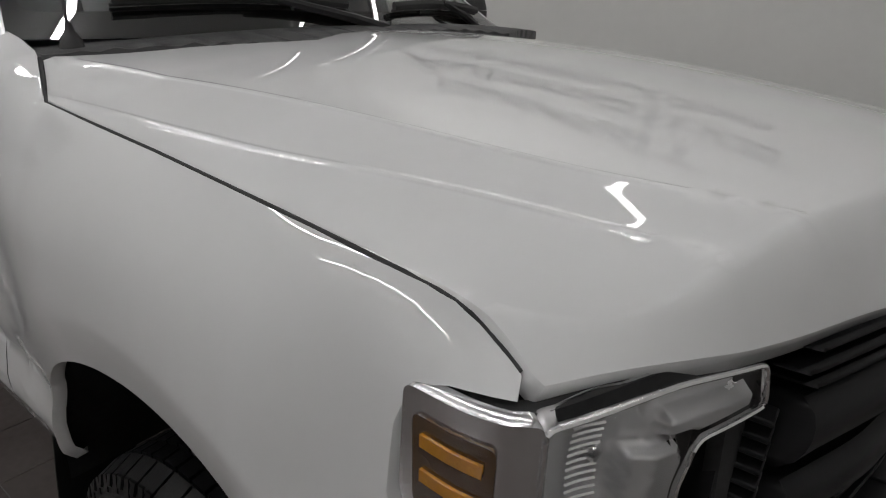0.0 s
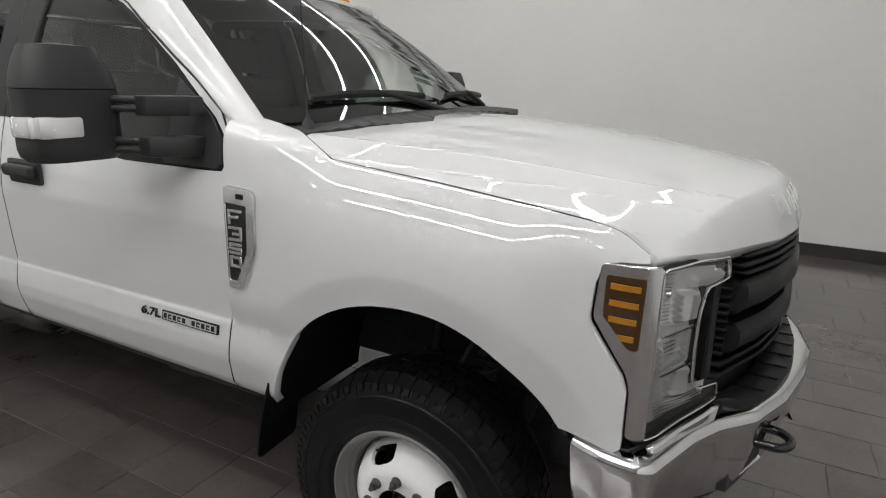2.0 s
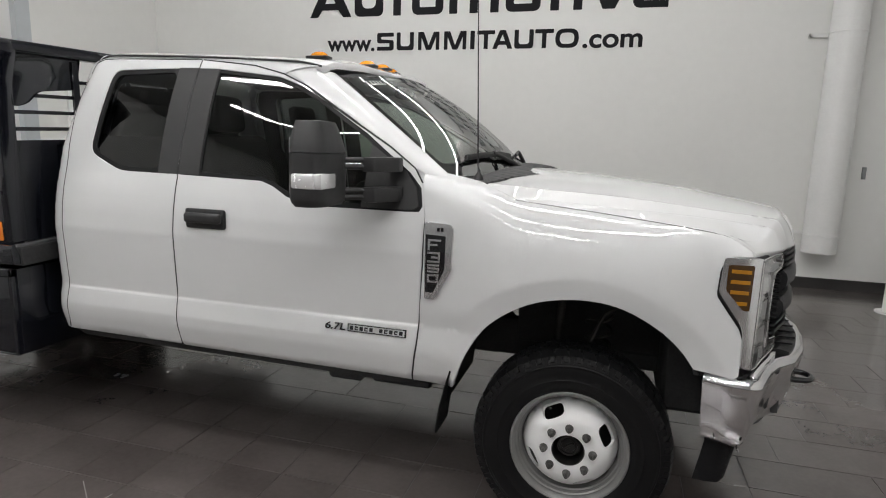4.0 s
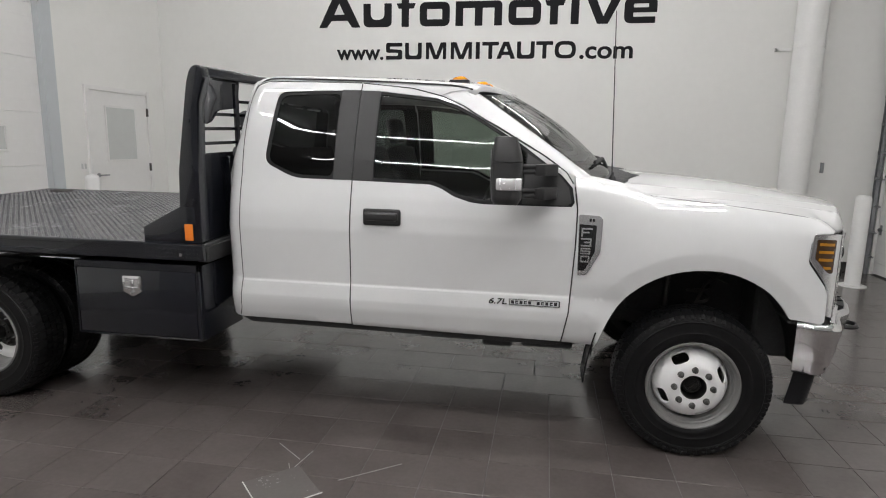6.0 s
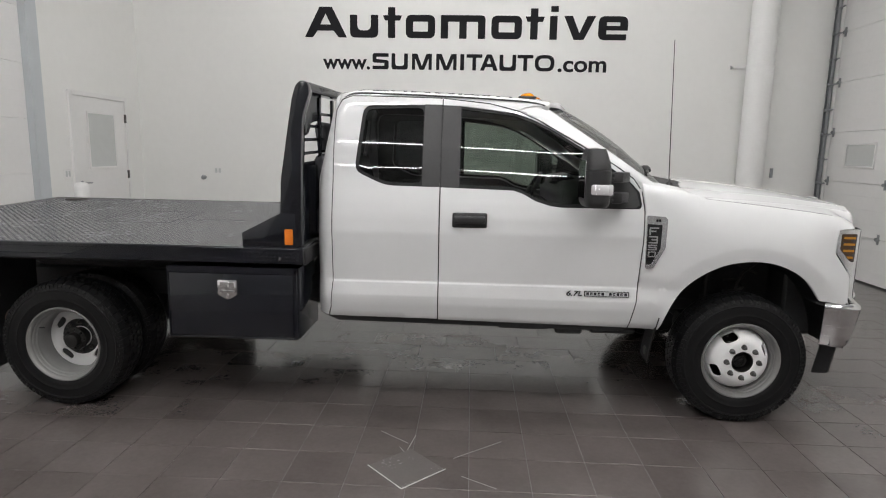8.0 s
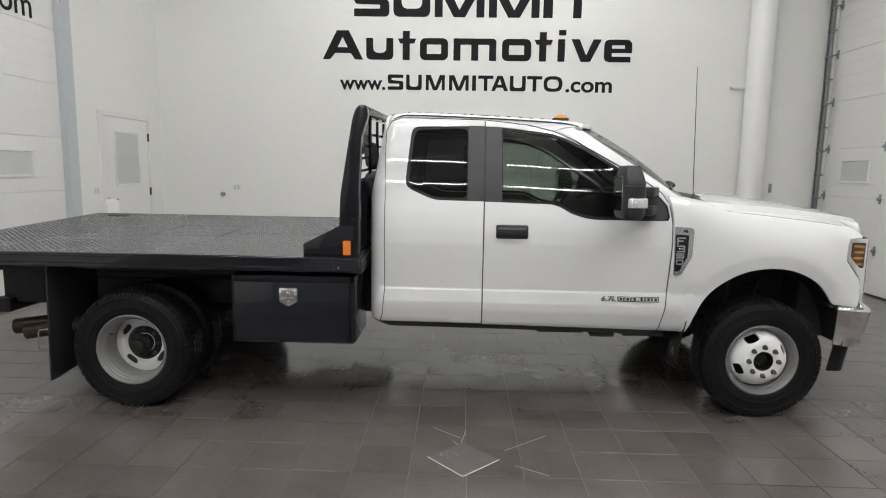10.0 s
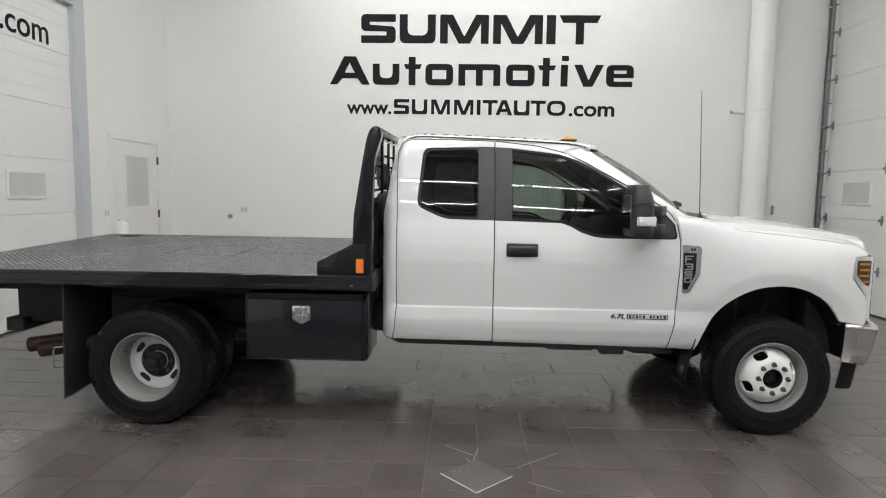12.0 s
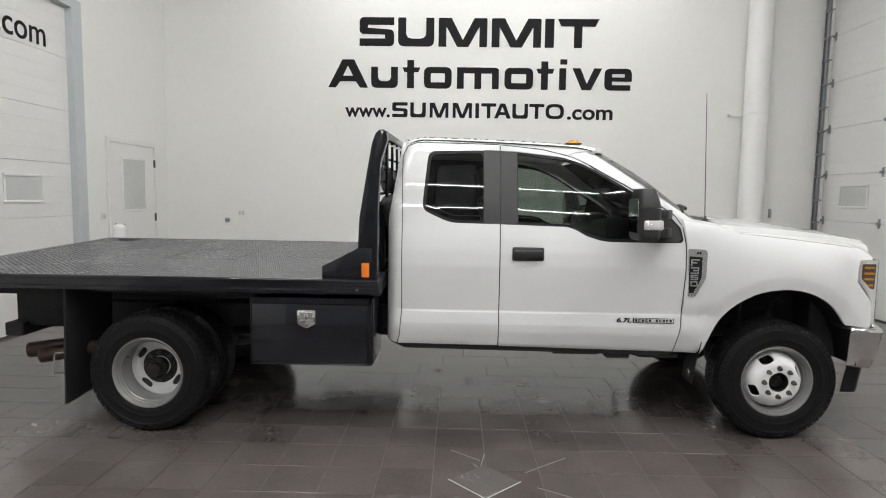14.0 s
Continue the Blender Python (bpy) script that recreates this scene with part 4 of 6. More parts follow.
# white pillar faces from the glass edge out to the cab's side
for sg in (-1, 1):
    def pillar_fn(u, v, sg=sg):
        """Rounded from the door seam, over the pillar's shoulder, to the glass."""
        cx, cy, cz = ws_fn(np.full_like(v, sg * 1.0), v)
        bx, by, bz = side(sg)(-0.605 - 0.600 * v, 1.482 + 0.440 * v)
        ax, ay, az = side(sg)(PSX(v), PSZ(v))
        p, q, r = (1 - u) ** 2, 2 * u * (1 - u), u * u
        return ax * p + bx * q + cx * r, ay * p + by * q + cy * r, az * p + bz * q + cz * r

    surf("windshield_pillar", pillar_fn, [(0.0, 0.0), (0.25, -0.05), (0.6, -0.08), (1.0, -0.10), (1.0, 1.0), (0.0, 1.0)], PAINT, truck, (0.6, sg * 0.6, 0.5), step=0.05, rim=0.0, label="white rounded windshield pillar" if sg < 0 else "")

# hood
LIP = curve([(0, 0.928), (0.25, 0.908), (0.45, 0.856), (0.55, 0.81), (0.66, 0.765), (0.72, 0.735), (0.78, 0.695), (0.85, 0.648), (0.937, 0.602)], 0.025)
NOSE = curve([(0, 0.828), (0.2, 0.814), (0.475, 0.768), (0.56, 0.738), (0.66, 0.705), (0.72, 0.695), (0.80, 0.652), (0.86, 0.602), (0.937, 0.50)], 0.02)
YA = curve([(-0.46, 0.885), (-0.36, 0.845), (-0.24, 0.806), (-0.13, 0.781), (0.075, 0.746), (0.27, 0.717), (0.42, 0.694), (0.53, 0.668), (0.62, 0.632), (0.70, 0.60), (0.85, 0.55)], 0.03)
YBR = curve([(-0.45, 0.935), (-0.26, 0.923), (0.0, 0.895), (0.18, 0.865), (0.35, 0.812), (0.45, 0.782), (0.59, 0.745), (0.68, 0.722), (0.85, 0.69)], 0.03)


def crown(x, k):
    return 1.4598 - 0.079 * x - 0.072 * x * x - 0.084 * k ** 2 - 0.0165 * x * k ** 2 - 0.014 * k ** 4


def hood_fn(p, y):
    k = np.abs(y)
    L = LIP(k)
    q = np.sign(p) * p * p
    x = L - q
    w = np.maximum(L - NOSE(k), 0.03)
    xt = L - np.maximum(q, w)
    ya, yb, ye = YA(xt), YBR(xt), 0.932
    rise = 0.022 * np.clip((-0.16 - xt) / 0.25, 0, 1)
    za, zb, ze = crown(xt, ya) + rise, crown(xt, yb) - 0.012, ZT(xt) - 0.001

    def flat(kk):
        z = crown(xt, np.minimum(kk, ya)) + rise * np.clip(kk / ya, 0, 1) ** 6
        t2 = np.clip((kk - ya) / np.maximum(yb - ya, 0.01), 0, 1)
        t3 = np.clip((kk - yb) / np.maximum(ye - yb, 0.01), 0, 1)
        return z + (zb - za) * t2 + (ze - zb) * t3
    z = sum(flat(np.abs(k + d)) for d in (-0.003, 0, 0.003)) / 3
    fade = np.clip((xt + 0.36) / 0.06, 0, 1)
    z = z + 0.0016 * np.exp(-((k - ya) / 0.0045) ** 2) * fade + 0.0016 * np.exp(-((k - yb) / 0.0045) ** 2) * fade
    f = np.clip(q / w, 0, 1)
    lip = 1.234 - 0.012 * np.clip((0.93 - k) / 0.2, 0, 1) - 0.012 * np.clip((0.7 - k) / 0.3, 0, 1)
    return x, y, lip + (z - lip) * (1 - (1 - f) ** (1.35 + 0.75 * np.clip((0.80 - k) / 0.2, 0, 1)))


def hp(x, y):
    return (math.sqrt(max(0.0, float(LIP(abs(y))) - x)), y)


right = [hp(-0.404, -0.872), hp(-0.262, -0.9295)] + [hp(x, float(pull(x, zt(x))) - 0.9295) for x in (-0.1, 0.1, 0.3, 0.45, 0.50, 0.55, 0.575, 0.598)]
lip = [(0.0, -0.921 + 1.842 * k / 60) for k in range(61)]
rear = [(-0.350, 0.62), (-0.246, 0.39), (-0.315, 0.25), (-0.335, 0.0), (-0.315, -0.25), (-0.246, -0.39), (-0.350, -0.62)]
HOOD = right + lip + [(p, -y) for p, y in right[::-1]] + [hp(x, y) for x, y in rear]
CREASE = []
for sg in (-1, 1):
    for fnc, x0 in ((YA, -0.34), (YBR, -0.22)):
        for dd in (-0.010, -0.005, 0.0, 0.005, 0.010):
            CREASE.append([hp(x, sg * (float(fnc(x)) + dd)) for x in np.linspace(x0, 0.62, 34)])
for dd in (-0.004, 0.004):
    CREASE.append([(math.sqrt(max(0.031, float(LIP(abs(y)) - NOSE(abs(y)))) + dd), y) for y in np.linspace(-0.90, 0.90, 90)])
hood = surf("hood", hood_fn, HOOD, PAINT, truck, (0.2, 0, 1), step=0.018, rim=0.025, rimdir=(-0.4, 0, -1), lines=CREASE, label="white painted hood with a raised centre and crisp creases")
# dark seals in the gap between hood and fender
for sg in (-1, 1):
    bm = bmesh.new()
    pts = [(-0.408 + 0.143 * q, 0.876 + 0.055 * q, zt(-0.408 + 0.143 * q) + 0.012 * (1 - q) - 0.0042 * q) for q in np.linspace(0, 1, 8)]
    for x in np.linspace(-0.24, 0.592, 46):
        sl = (zt(x + 0.005) - zt(x - 0.005)) / 0.01
        L = math.hypot(sl, 1)
        dp = 0.0042 if x < 0.48 else 0.006
        pts.append((x + dp * sl / L, 0.931 - float(pull(x, zt(x))), zt(x) - dp / L))
    tube(bm, [(x, sg * y, z) for x, y, z in pts], 0.0030, 8)
    part("hood_seal", bm, UNDER, hood)
# low raised marks on the nose
for k in range(9):
    y0 = -0.36 + k * 0.085 - (0.03 if k < 5 else -0.03)
    surf("nose_mark", hood_fn, rounded([(0.13, y0), (0.13, y0 + 0.055), (0.225, y0 + 0.055), (0.225, y0)], 0.01, 3), PAINT, hood, (1, 0, 0.3), holes=[rounded([(0.155, y0 + 0.018), (0.155, y0 + 0.040), (0.20, y0 + 0.040), (0.20, y0 + 0.018)], 0.005, 2)], step=0.012, rim=0.004, lift=0.0035)

# cowl between hood and windshield
def cowl_fn(x, y):
    return x, y, 1.436 + 0.052 * (1 - (np.abs(y) / 0.9) ** 2) - 0.13 * np.maximum(x + 0.42, 0) + 0.035 * np.maximum(y, 0) + 0.004 * np.sin(y * 130) * np.clip((x + 0.42) / 0.05, 0, 1)


wsb = [(-0.434 - 0.153 * abs(k) ** 2.7, k * 0.866) for k in np.linspace(-0.985, 0.985, 25)]
surf("cowl_panel", cowl_fn, wsb + [(-0.408, 0.868), (-0.346, 0.62), (-0.240, 0.39), (-0.310, 0.25), (-0.330, 0.0), (-0.310, -0.25), (-0.240, -0.39), (-0.346, -0.62), (-0.408, -0.868)], BLACK, truck, (0, 0, 1), step=0.03, rim=0.06, rimdir=(0, 0, -1), label="black plastic cowl with ribs")

def ws_at(y, v, up):
    a = ws_fn(np.array([y]), np.array([v]))
    return Vector((float(a[0][0]) + up * 0.6, float(a[1][0]), float(a[2][0]) + up * 0.8))


for name, ya, yb, va, vb, piv in (("wiper", -0.80, -0.12, 0.10, 0.085, 0.02), ("wiper", 0.10, 0.74, 0.085, 0.10, 0.62)):
    w = new(name)
    w.parent = truck
    bm = bmesh.new()
    pts = [ws_at(ya + (yb - ya) * k / 14, va + (vb - va) * k / 14 + 0.02 * math.sin(math.pi * k / 14), 0.022) for k in range(15)]
    tube(bm, pts, 0.008, 6, flat=1.6)
    tube(bm, [ws_at(ya + (yb - ya) * k / 14, va + (vb - va) * k / 14 + 0.02 * math.sin(math.pi * k / 14), 0.006) for k in range(15)], 0.004, 5)
    part("blade", bm, BLACK, w, "black rubber wiper blade")
    bm = bmesh.new()
    mid = ws_at((ya + yb) / 2, (va + vb) / 2 + 0.02, 0.028)
    p0 = ws_at(piv, 0.0 if piv < 0.5 else 0.03, 0.004)
    tube(bm, [p0, p0 + (mid - p0) * 0.3 + Vector((0, 0, 0.006)), mid + (p0 - mid) * 0.1 + Vector((0, 0, 0.004)), mid], [0.016, 0.013, 0.010, 0.009], 8)
    part("wiper_arm", bm, BLACK, w)

bm = bmesh.new()
tube(bm, [(-0.455, -0.80, 1.45), (-0.46, -0.80, 1.50), (-0.475, -0.80, 1.9), (-0.49, -0.80, 2.31)], [0.005, 0.0032, 0.0026, 0.002], 8)
lathe(bm, [(0.022, 1.445), (0.018, 1.462), (0.008, 1.475), (0.006, 1.49)], 16, "z", (-0.456, -0.80, 0))
part("antenna", bm, BLACK, truck, "thin black whip antenna")

for x, y in ((-1.32, -0.555), (-1.235, -0.17), (-1.22, 0.0), (-1.235, 0.17), (-1.32, 0.555)):
    a = 1.29 - abs(y)
    z = float(GZ(1.29 - abs(y) * 1.0)) + float(lift(x, 2.0)) - 0.05 * max(0.0, (x + 1.30) / 0.25) ** 2
    lamp = place_at(new("clearance_lamp"), (x, y, z - 0.003))
    lamp.parent = truck
    tagged(lamp, "amber clearance lamp on the roof")
    bm = bmesh.new()
    box(bm, (-0.065, -0.032, 0.0), (0.05, 0.032, 0.012), 0.005, seg=2)
    part("lamp_base", bm, BLACK, lamp)
    bm = bmesh.new()
    r = bmesh.ops.create_uvsphere(bm, u_segments=18, v_segments=10, radius=1.0)
    for v in bm.verts:
        v.co = Vector((v.co.x * (0.055 if v.co.x < 0 else 0.04), v.co.y * 0.027, max(0.0, v.co.z) * 0.026 + 0.008))
    part("lamp_lens", bm, AMBER, lamp, "amber lens")


# ---- cab back, floor, interior ----
surf("cab_back", lambda y, z: (np.full_like(y, XB + 0.0) + np.clip((z - 1.45) / 0.5, 0, 1) * 0.08, y, z + lift(np.full_like(y, -2.5), z)), rounded([(-0.90, 0.62), (0.90, 0.62), (0.88, 1.42), (0.70, 1.92), (0.5, 1.965), (-0.5, 1.965), (-0.70, 1.92), (-0.88, 1.42)], 0.06), PAINT, truck, (-1, 0, 0), holes=[rounded([(-0.62, 1.46), (0.62, 1.46), (0.54, 1.84), (-0.54, 1.84)], 0.05)], step=0.06, rim=0.02)
surf("rear_window", lambda y, z: (np.full_like(y, XB + 0.01) + np.clip((z - 1.45) / 0.5, 0, 1) * 0.08, y, z), rounded([(-0.63, 1.45), (0.63, 1.45), (0.55, 1.85), (-0.55, 1.85)], 0.05), GLASSREAR, truck, (-1, 0, 0), step=0.1, rim=0.0)
boxpart("cab_floor", (-2.60, -0.90, 0.60), (-0.62, 0.90, 0.66), UNDER, truck, 0.01)
surf("headliner", lambda x, s: (x, np.sign(s) * GH(1.29 - np.abs(s)), GZ(1.29 - np.abs(s)) + lift(x, 1.95) - 0.05), [(-2.48, -0.72), (-2.48, 0.72), (-1.24, 0.72), (-1.16, 0), (-1.24, -0.72)], LINER, truck, (0, 0, 1), step=0.1, rim=0.0)
surf("firewall", lambda y, z: (np.full_like(y, -0.62), y, z), [(-0.88, 0.62), (0.88, 0.62), (0.88, 1.36), (-0.88, 1.36)], UNDER, truck, (1, 0, 0), step=0.2, rim=0.02)

dash = new("dashboard")
dash.parent = truck
bm = bmesh.new()
extrude_poly(bm, [(-0.62, 1.10), (-0.60, 1.42), (-0.80, 1.445), (-0.98, 1.42), (-1.06, 1.34), (-1.04, 1.15), (-0.95, 1.05)], "y", -0.86, 0.86, 0.02)
part("dash_top", bm, BLACK, dash, "dark grey moulded dashboard")
bm = bmesh.new()
extrude_poly(bm, [(-0.85, 1.43), (-0.90, 1.475), (-1.03, 1.46), (-1.06, 1.40), (-1.0, 1.39)], "y", 0.20, 0.60, 0.015)
part("gauge_hood", bm, BLACK, dash)
sw = place_at(new("steering_wheel"), (0, 0, 0))
sw.parent = truck
bm = bmesh.new()
m = Matrix.Translation((-1.20, 0.40, 1.30)) @ Matrix.Rotation(radians(-62), 4, "Y")
ring = [m @ Vector((0.19 * math.cos(a), 0.19 * math.sin(a), 0)) for a in np.linspace(0, 2 * math.pi, 37)]
tube(bm, ring, 0.016, 8, caps=False)
part("wheel_ring", bm, BLACK, sw)
bm = bmesh.new()
box(bm, (-0.07, -0.08, -0.03), (0.07, 0.08, 0.03), 0.02, m, 2)
box(bm, (-0.02, -0.18, -0.01), (0.02, 0.18, 0.01), 0.005, m)
tube(bm, [m @ Vector((0, 0, 0)), m @ Vector((0, 0, -0.25))], 0.035, 10)
part("wheel_hub", bm, BLACK, sw)


def seat(x, y, w):
    s = place_at(new("cab_seat"), (x, y, 0.66))
    s.parent = truck
    bm = bmesh.new()
    box(bm, (-0.25, -w / 2, 0.22), (0.27, w / 2, 0.40), 0.05, seg=3)
    part("seat_cushion", bm, CLOTH, s)
    bm = bmesh.new()
    box(bm, (-0.06, -w / 2, 0), (0.06, w / 2, 0.66), 0.05, Matrix.Translation((-0.27, 0, 0.30)) @ Matrix.Rotation(radians(-14), 4, "Y"), 3)
    part("seat_back", bm, CLOTH, s)
    for dy in ((0,) if w < 0.7 else (-0.45, 0.45)):
        bm = bmesh.new()
        box(bm, (-0.04, -0.13, 0), (0.04, 0.13, 0.19), 0.035, Matrix.Translation((-0.45, dy, 0.96)) @ Matrix.Rotation(radians(-8), 4, "Y"), 3)
        part("headrest", bm, CLOTH, s)


seat(-1.50, -0.42, 0.54)
seat(-1.50, 0.42, 0.54)
seat(-2.22, 0.0, 1.5)
boxpart("console", (-1.75, -0.13, 0.66), (-1.15, 0.13, 1.12), BLACK, truck, 0.04, seg=3)
boxpart("rear_view_mirror", (-1.10, -0.13, 1.83), (-1.07, 0.13, 1.90), BLACK, truck, 0.015, seg=2)

# ---- mirrors ----
for sg in (-1, 1):
    def B(bm, x0, x1, y0, y1, z0, z1, bev=0.0, seg=1):
        return box(bm, (x0, min(sg * y0, sg * y1), z0), (x1, max(sg * y0, sg * y1), z1), bev, None, seg)
    mir = new("door_mirror")
    mir.parent = truck
    tagged(mir, "tall black towing mirror on two arms with a clear lamp")
    # shell: rings over the height, rounded, slimmer to the top
    def shell(z0, z1, steps, name, label=""):
        bm = bmesh.new()
        rings = []
        for k in range(steps + 1):
            z = z0 + (z1 - z0) * k / steps
            q = (z - 1.345) / 0.315
            top = max(0.0, (q - 0.62) / 0.38)
            bot = max(0.0, (0.10 - q) / 0.10)
            shr = 1 - 0.30 * top ** 1.6 - 0.14 * bot ** 2
            xc, yc = -0.990 - 0.010 * top, 1.20
            hx, hy = 0.072 * (1 - 0.30 * top ** 1.5 - 0.18 * bot ** 2), 0.134 * shr
            ring = []
            for a in np.linspace(0, 2 * math.pi, 40, endpoint=False):
                c, s = math.cos(a), math.sin(a)
                ex = 0.46
                px = xc + hx * math.copysign(abs(c) ** ex, c)
                if px > xc:
                    px -= 0.022 * (abs(s) ** 3) * (px - xc) / hx
                ring.append(bm.verts.new((px, sg * (yc + hy * math.copysign(abs(s) ** ex, s)), z)))
            rings.append(ring)
        for a, b in zip(rings, rings[1:]):
            for k in range(40):
                bm.faces.new((a[k], a[(k + 1) % 40], b[(k + 1) % 40], b[k]))
        for rg in (rings[0], rings[-1]):
            c0 = bm.verts.new(sum((v.co for v in rg), Vector()) / 40 + Vector((0, 0, -0.006 if rg is rings[0] else 0.006)))
            for k in range(40):
                bm.faces.new((rg[k], rg[(k + 1) % 40], c0))
        bmesh.ops.recalc_face_normals(bm, faces=bm.faces[:])
        return part(name, bm, BLACK, mir, label)
    shell(1.345, 1.543, 12, "mirror_housing", "black grained plastic housing")
    shell(1.546, 1.66, 10, "mirror_cap")
    bm = bmesh.new()
    B(bm, -1.0645, -1.058, 1.10, 1.295, 1.39, 1.60, 0.002)
    part("mirror_glass", bm, MIRRORGLASS, mir, "mirror glass")
    bm = bmesh.new()
    B(bm, -1.035, -0.940, 1.302, 1.342, 1.412, 1.472, 0.012, 2)
    B(bm, -0.960, -0.915, 1.205, 1.328, 1.412, 1.472, 0.010, 2)
    part("lamp_lens", bm, REFLECT, mir, "clear silver turn lamp")
    for zc, h in ((1.505, 0.026), (1.385, 0.026)):
        bm = bmesh.new()
        p0, p1 = Vector((-0.93, sg * 1.11, zc)), Vector((-0.83, sg * 1.06, zc))
        for dz in (-0.013, 0.013):
            tube(bm, [p0 + Vector((0, 0, dz)), p1 + Vector((0, 0, dz))], 0.012, 10)
        part("mirror_arm", bm, BLACK, mir)
        bm = bmesh.new()
        extrude_poly(bm, [(-0.865, sg * 1.085), (-0.81, sg * 1.085), (-0.745, sg * 0.985), (-0.745, sg * 0.935), (-0.82, sg * 0.935)], "z", zc - h - 0.006, zc + h, 0.006)
        part("arm_bracket", bm, BLACK, mir)

# ---- badges (near and far side) ----
for sg in (-1, 1):
    o = (0, sg, 0)
    ffn = fender_fn(sg)
    bad = surf("vent_badge", ffn, rounded([(-0.628, 1.278), (-0.520, 1.272), (-0.506, 1.255), (-0.510, 1.085), (-0.575, 0.962), (-0.622, 0.958)], 0.012, 3), BADGE, truck, o, step=0.02, rim=0.014, lift=0.013, holes=[rounded([(-0.624, 1.228), (-0.536, 1.224), (-0.538, 1.085), (-0.586, 0.986), (-0.620, 0.984)], 0.006, 3)], label="chrome-framed black vent badge")
    surf("badge_field", ffn, [(-0.626, 1.230), (-0.534, 1.227), (-0.536, 1.083), (-0.584, 0.983), (-0.622, 0.981)], GLOSSBLACK, bad, o, step=0.03, rim=0.0, lift=0.008)
    q = 0.0080
    for k, (z0, z1) in enumerate(((1.163, 1.209), (1.113, 1.157), (1.072, 1.106), (1.030, 1.065))):
        w, h = 0.056 - 0.003 * k, z1 - z0
        m0, m1 = (h - q) / 2, (h + q) / 2
        form = ([(0, 0), (q, 0), (q, m0), (0.72 * w, m0), (0.72 * w, m1), (q, m1), (q, h - q), (w, h - q), (w, h), (0, h)],
                [(0, h), (w, h), (w, 0), (0, 0), (0, q), (w - q, q), (w - q, m0), (0.3 * w, m0), (0.3 * w, m1), (w - q, m1), (w - q, h - q), (0, h - q)],
                [(w, h), (0, h), (0, m0), (w - q, m0), (w - q, q), (0, q), (0, 0), (w, 0), (w, m1), (q, m1), (q, h - q), (w, h - q)],
                [(0, 0), (w, 0), (w, h), (0, h)])[k]
        gap = [[(q, q), (w - q, q), (w - q, h - q), (q, h - q)]] if k == 3 else ()
        surf("badge_mark", ffn, [(-0.612 + u, z0 + v) for u, v in form], BADGE, bad, o, holes=[[(-0.612 + u, z0 + v) for u, v in g] for g in gap], step=0.02, rim=0.005, lift=0.014)
    for k in range(2):
        surf("badge_mark", ffn, [(-0.575 + k * 0.016, 1.242), (-0.564 + k * 0.016, 1.242), (-0.564 + k * 0.016, 1.257), (-0.575 + k * 0.016, 1.257)], INK, bad, o, step=0.02, rim=0.002, lift=0.0155)
    sfn = side(sg)
    plate = surf("engine_badge", sfn, [(-0.972, 0.775), (-0.702, 0.775), (-0.702, 0.808), (-0.972, 0.808)], GLOSSBLACK, truck, o, step=0.03, rim=0.006, lift=0.006, label="chrome and black engine badge")
    surf("badge_field", sfn, [(-0.966, 0.779), (-0.708, 0.779), (-0.708, 0.804), (-0.966, 0.804)], REFLECT, plate, o, step=0.03, rim=0.0, lift=0.0075)
    for k in range(11):
        if k == 5:
            continue
        x0 = -0.960 + k * 0.0228
        surf("badge_mark", sfn, [(x0, 0.783), (x0 + 0.016, 0.783), (x0 + 0.016, 0.800), (x0, 0.800)], INK, plate, o, step=0.03, rim=0.0, lift=0.0088, holes=[[(x0 + 0.005, 0.788), (x0 + 0.016, 0.788), (x0 + 0.016, 0.793), (x0 + 0.005, 0.793)]] if k % 2 else ())
    bm = text_mesh("6.7L", 0.031, 0.098, 0.004, 0.02)
    for v in bm.verts:
        v.co = Vector((-1.082 + v.co.x + 0.25 * v.co.z, v.co.y - float(LOWER(0.79)) - 0.003, 0.778 + v.co.z))
    if sg > 0:
        bmesh.ops.transform(bm, matrix=Matrix.Translation((-2.066, 0, 0)) @ Matrix.Rotation(math.pi, 4, "Z"), verts=bm.verts[:])
    part("engine_size_mark", bm, GLOSSBLACK, plate, "black engine size numbers", smooth=False)

# ---- front end ----
LPLAN = np.array([(0.492, 0.972), (0.56, 0.978), (0.605, 0.974), (0.632, 0.955), (0.655, 0.91), (0.69, 0.83), (0.735, 0.745), (0.76, 0.69), (0.80, 0.60)])
LARC = np.concatenate([[0], np.cumsum(np.linalg.norm(np.diff(LPLAN, axis=0), axis=1))])
LX, LY = curve(list(zip(LARC, LPLAN[:, 0])), 0.012), curve(list(zip(LARC, LPLAN[:, 1])), 0.012)


def lamp_fn(sg):
    return lambda u, z: (LX(u), sg * LY(u), z)


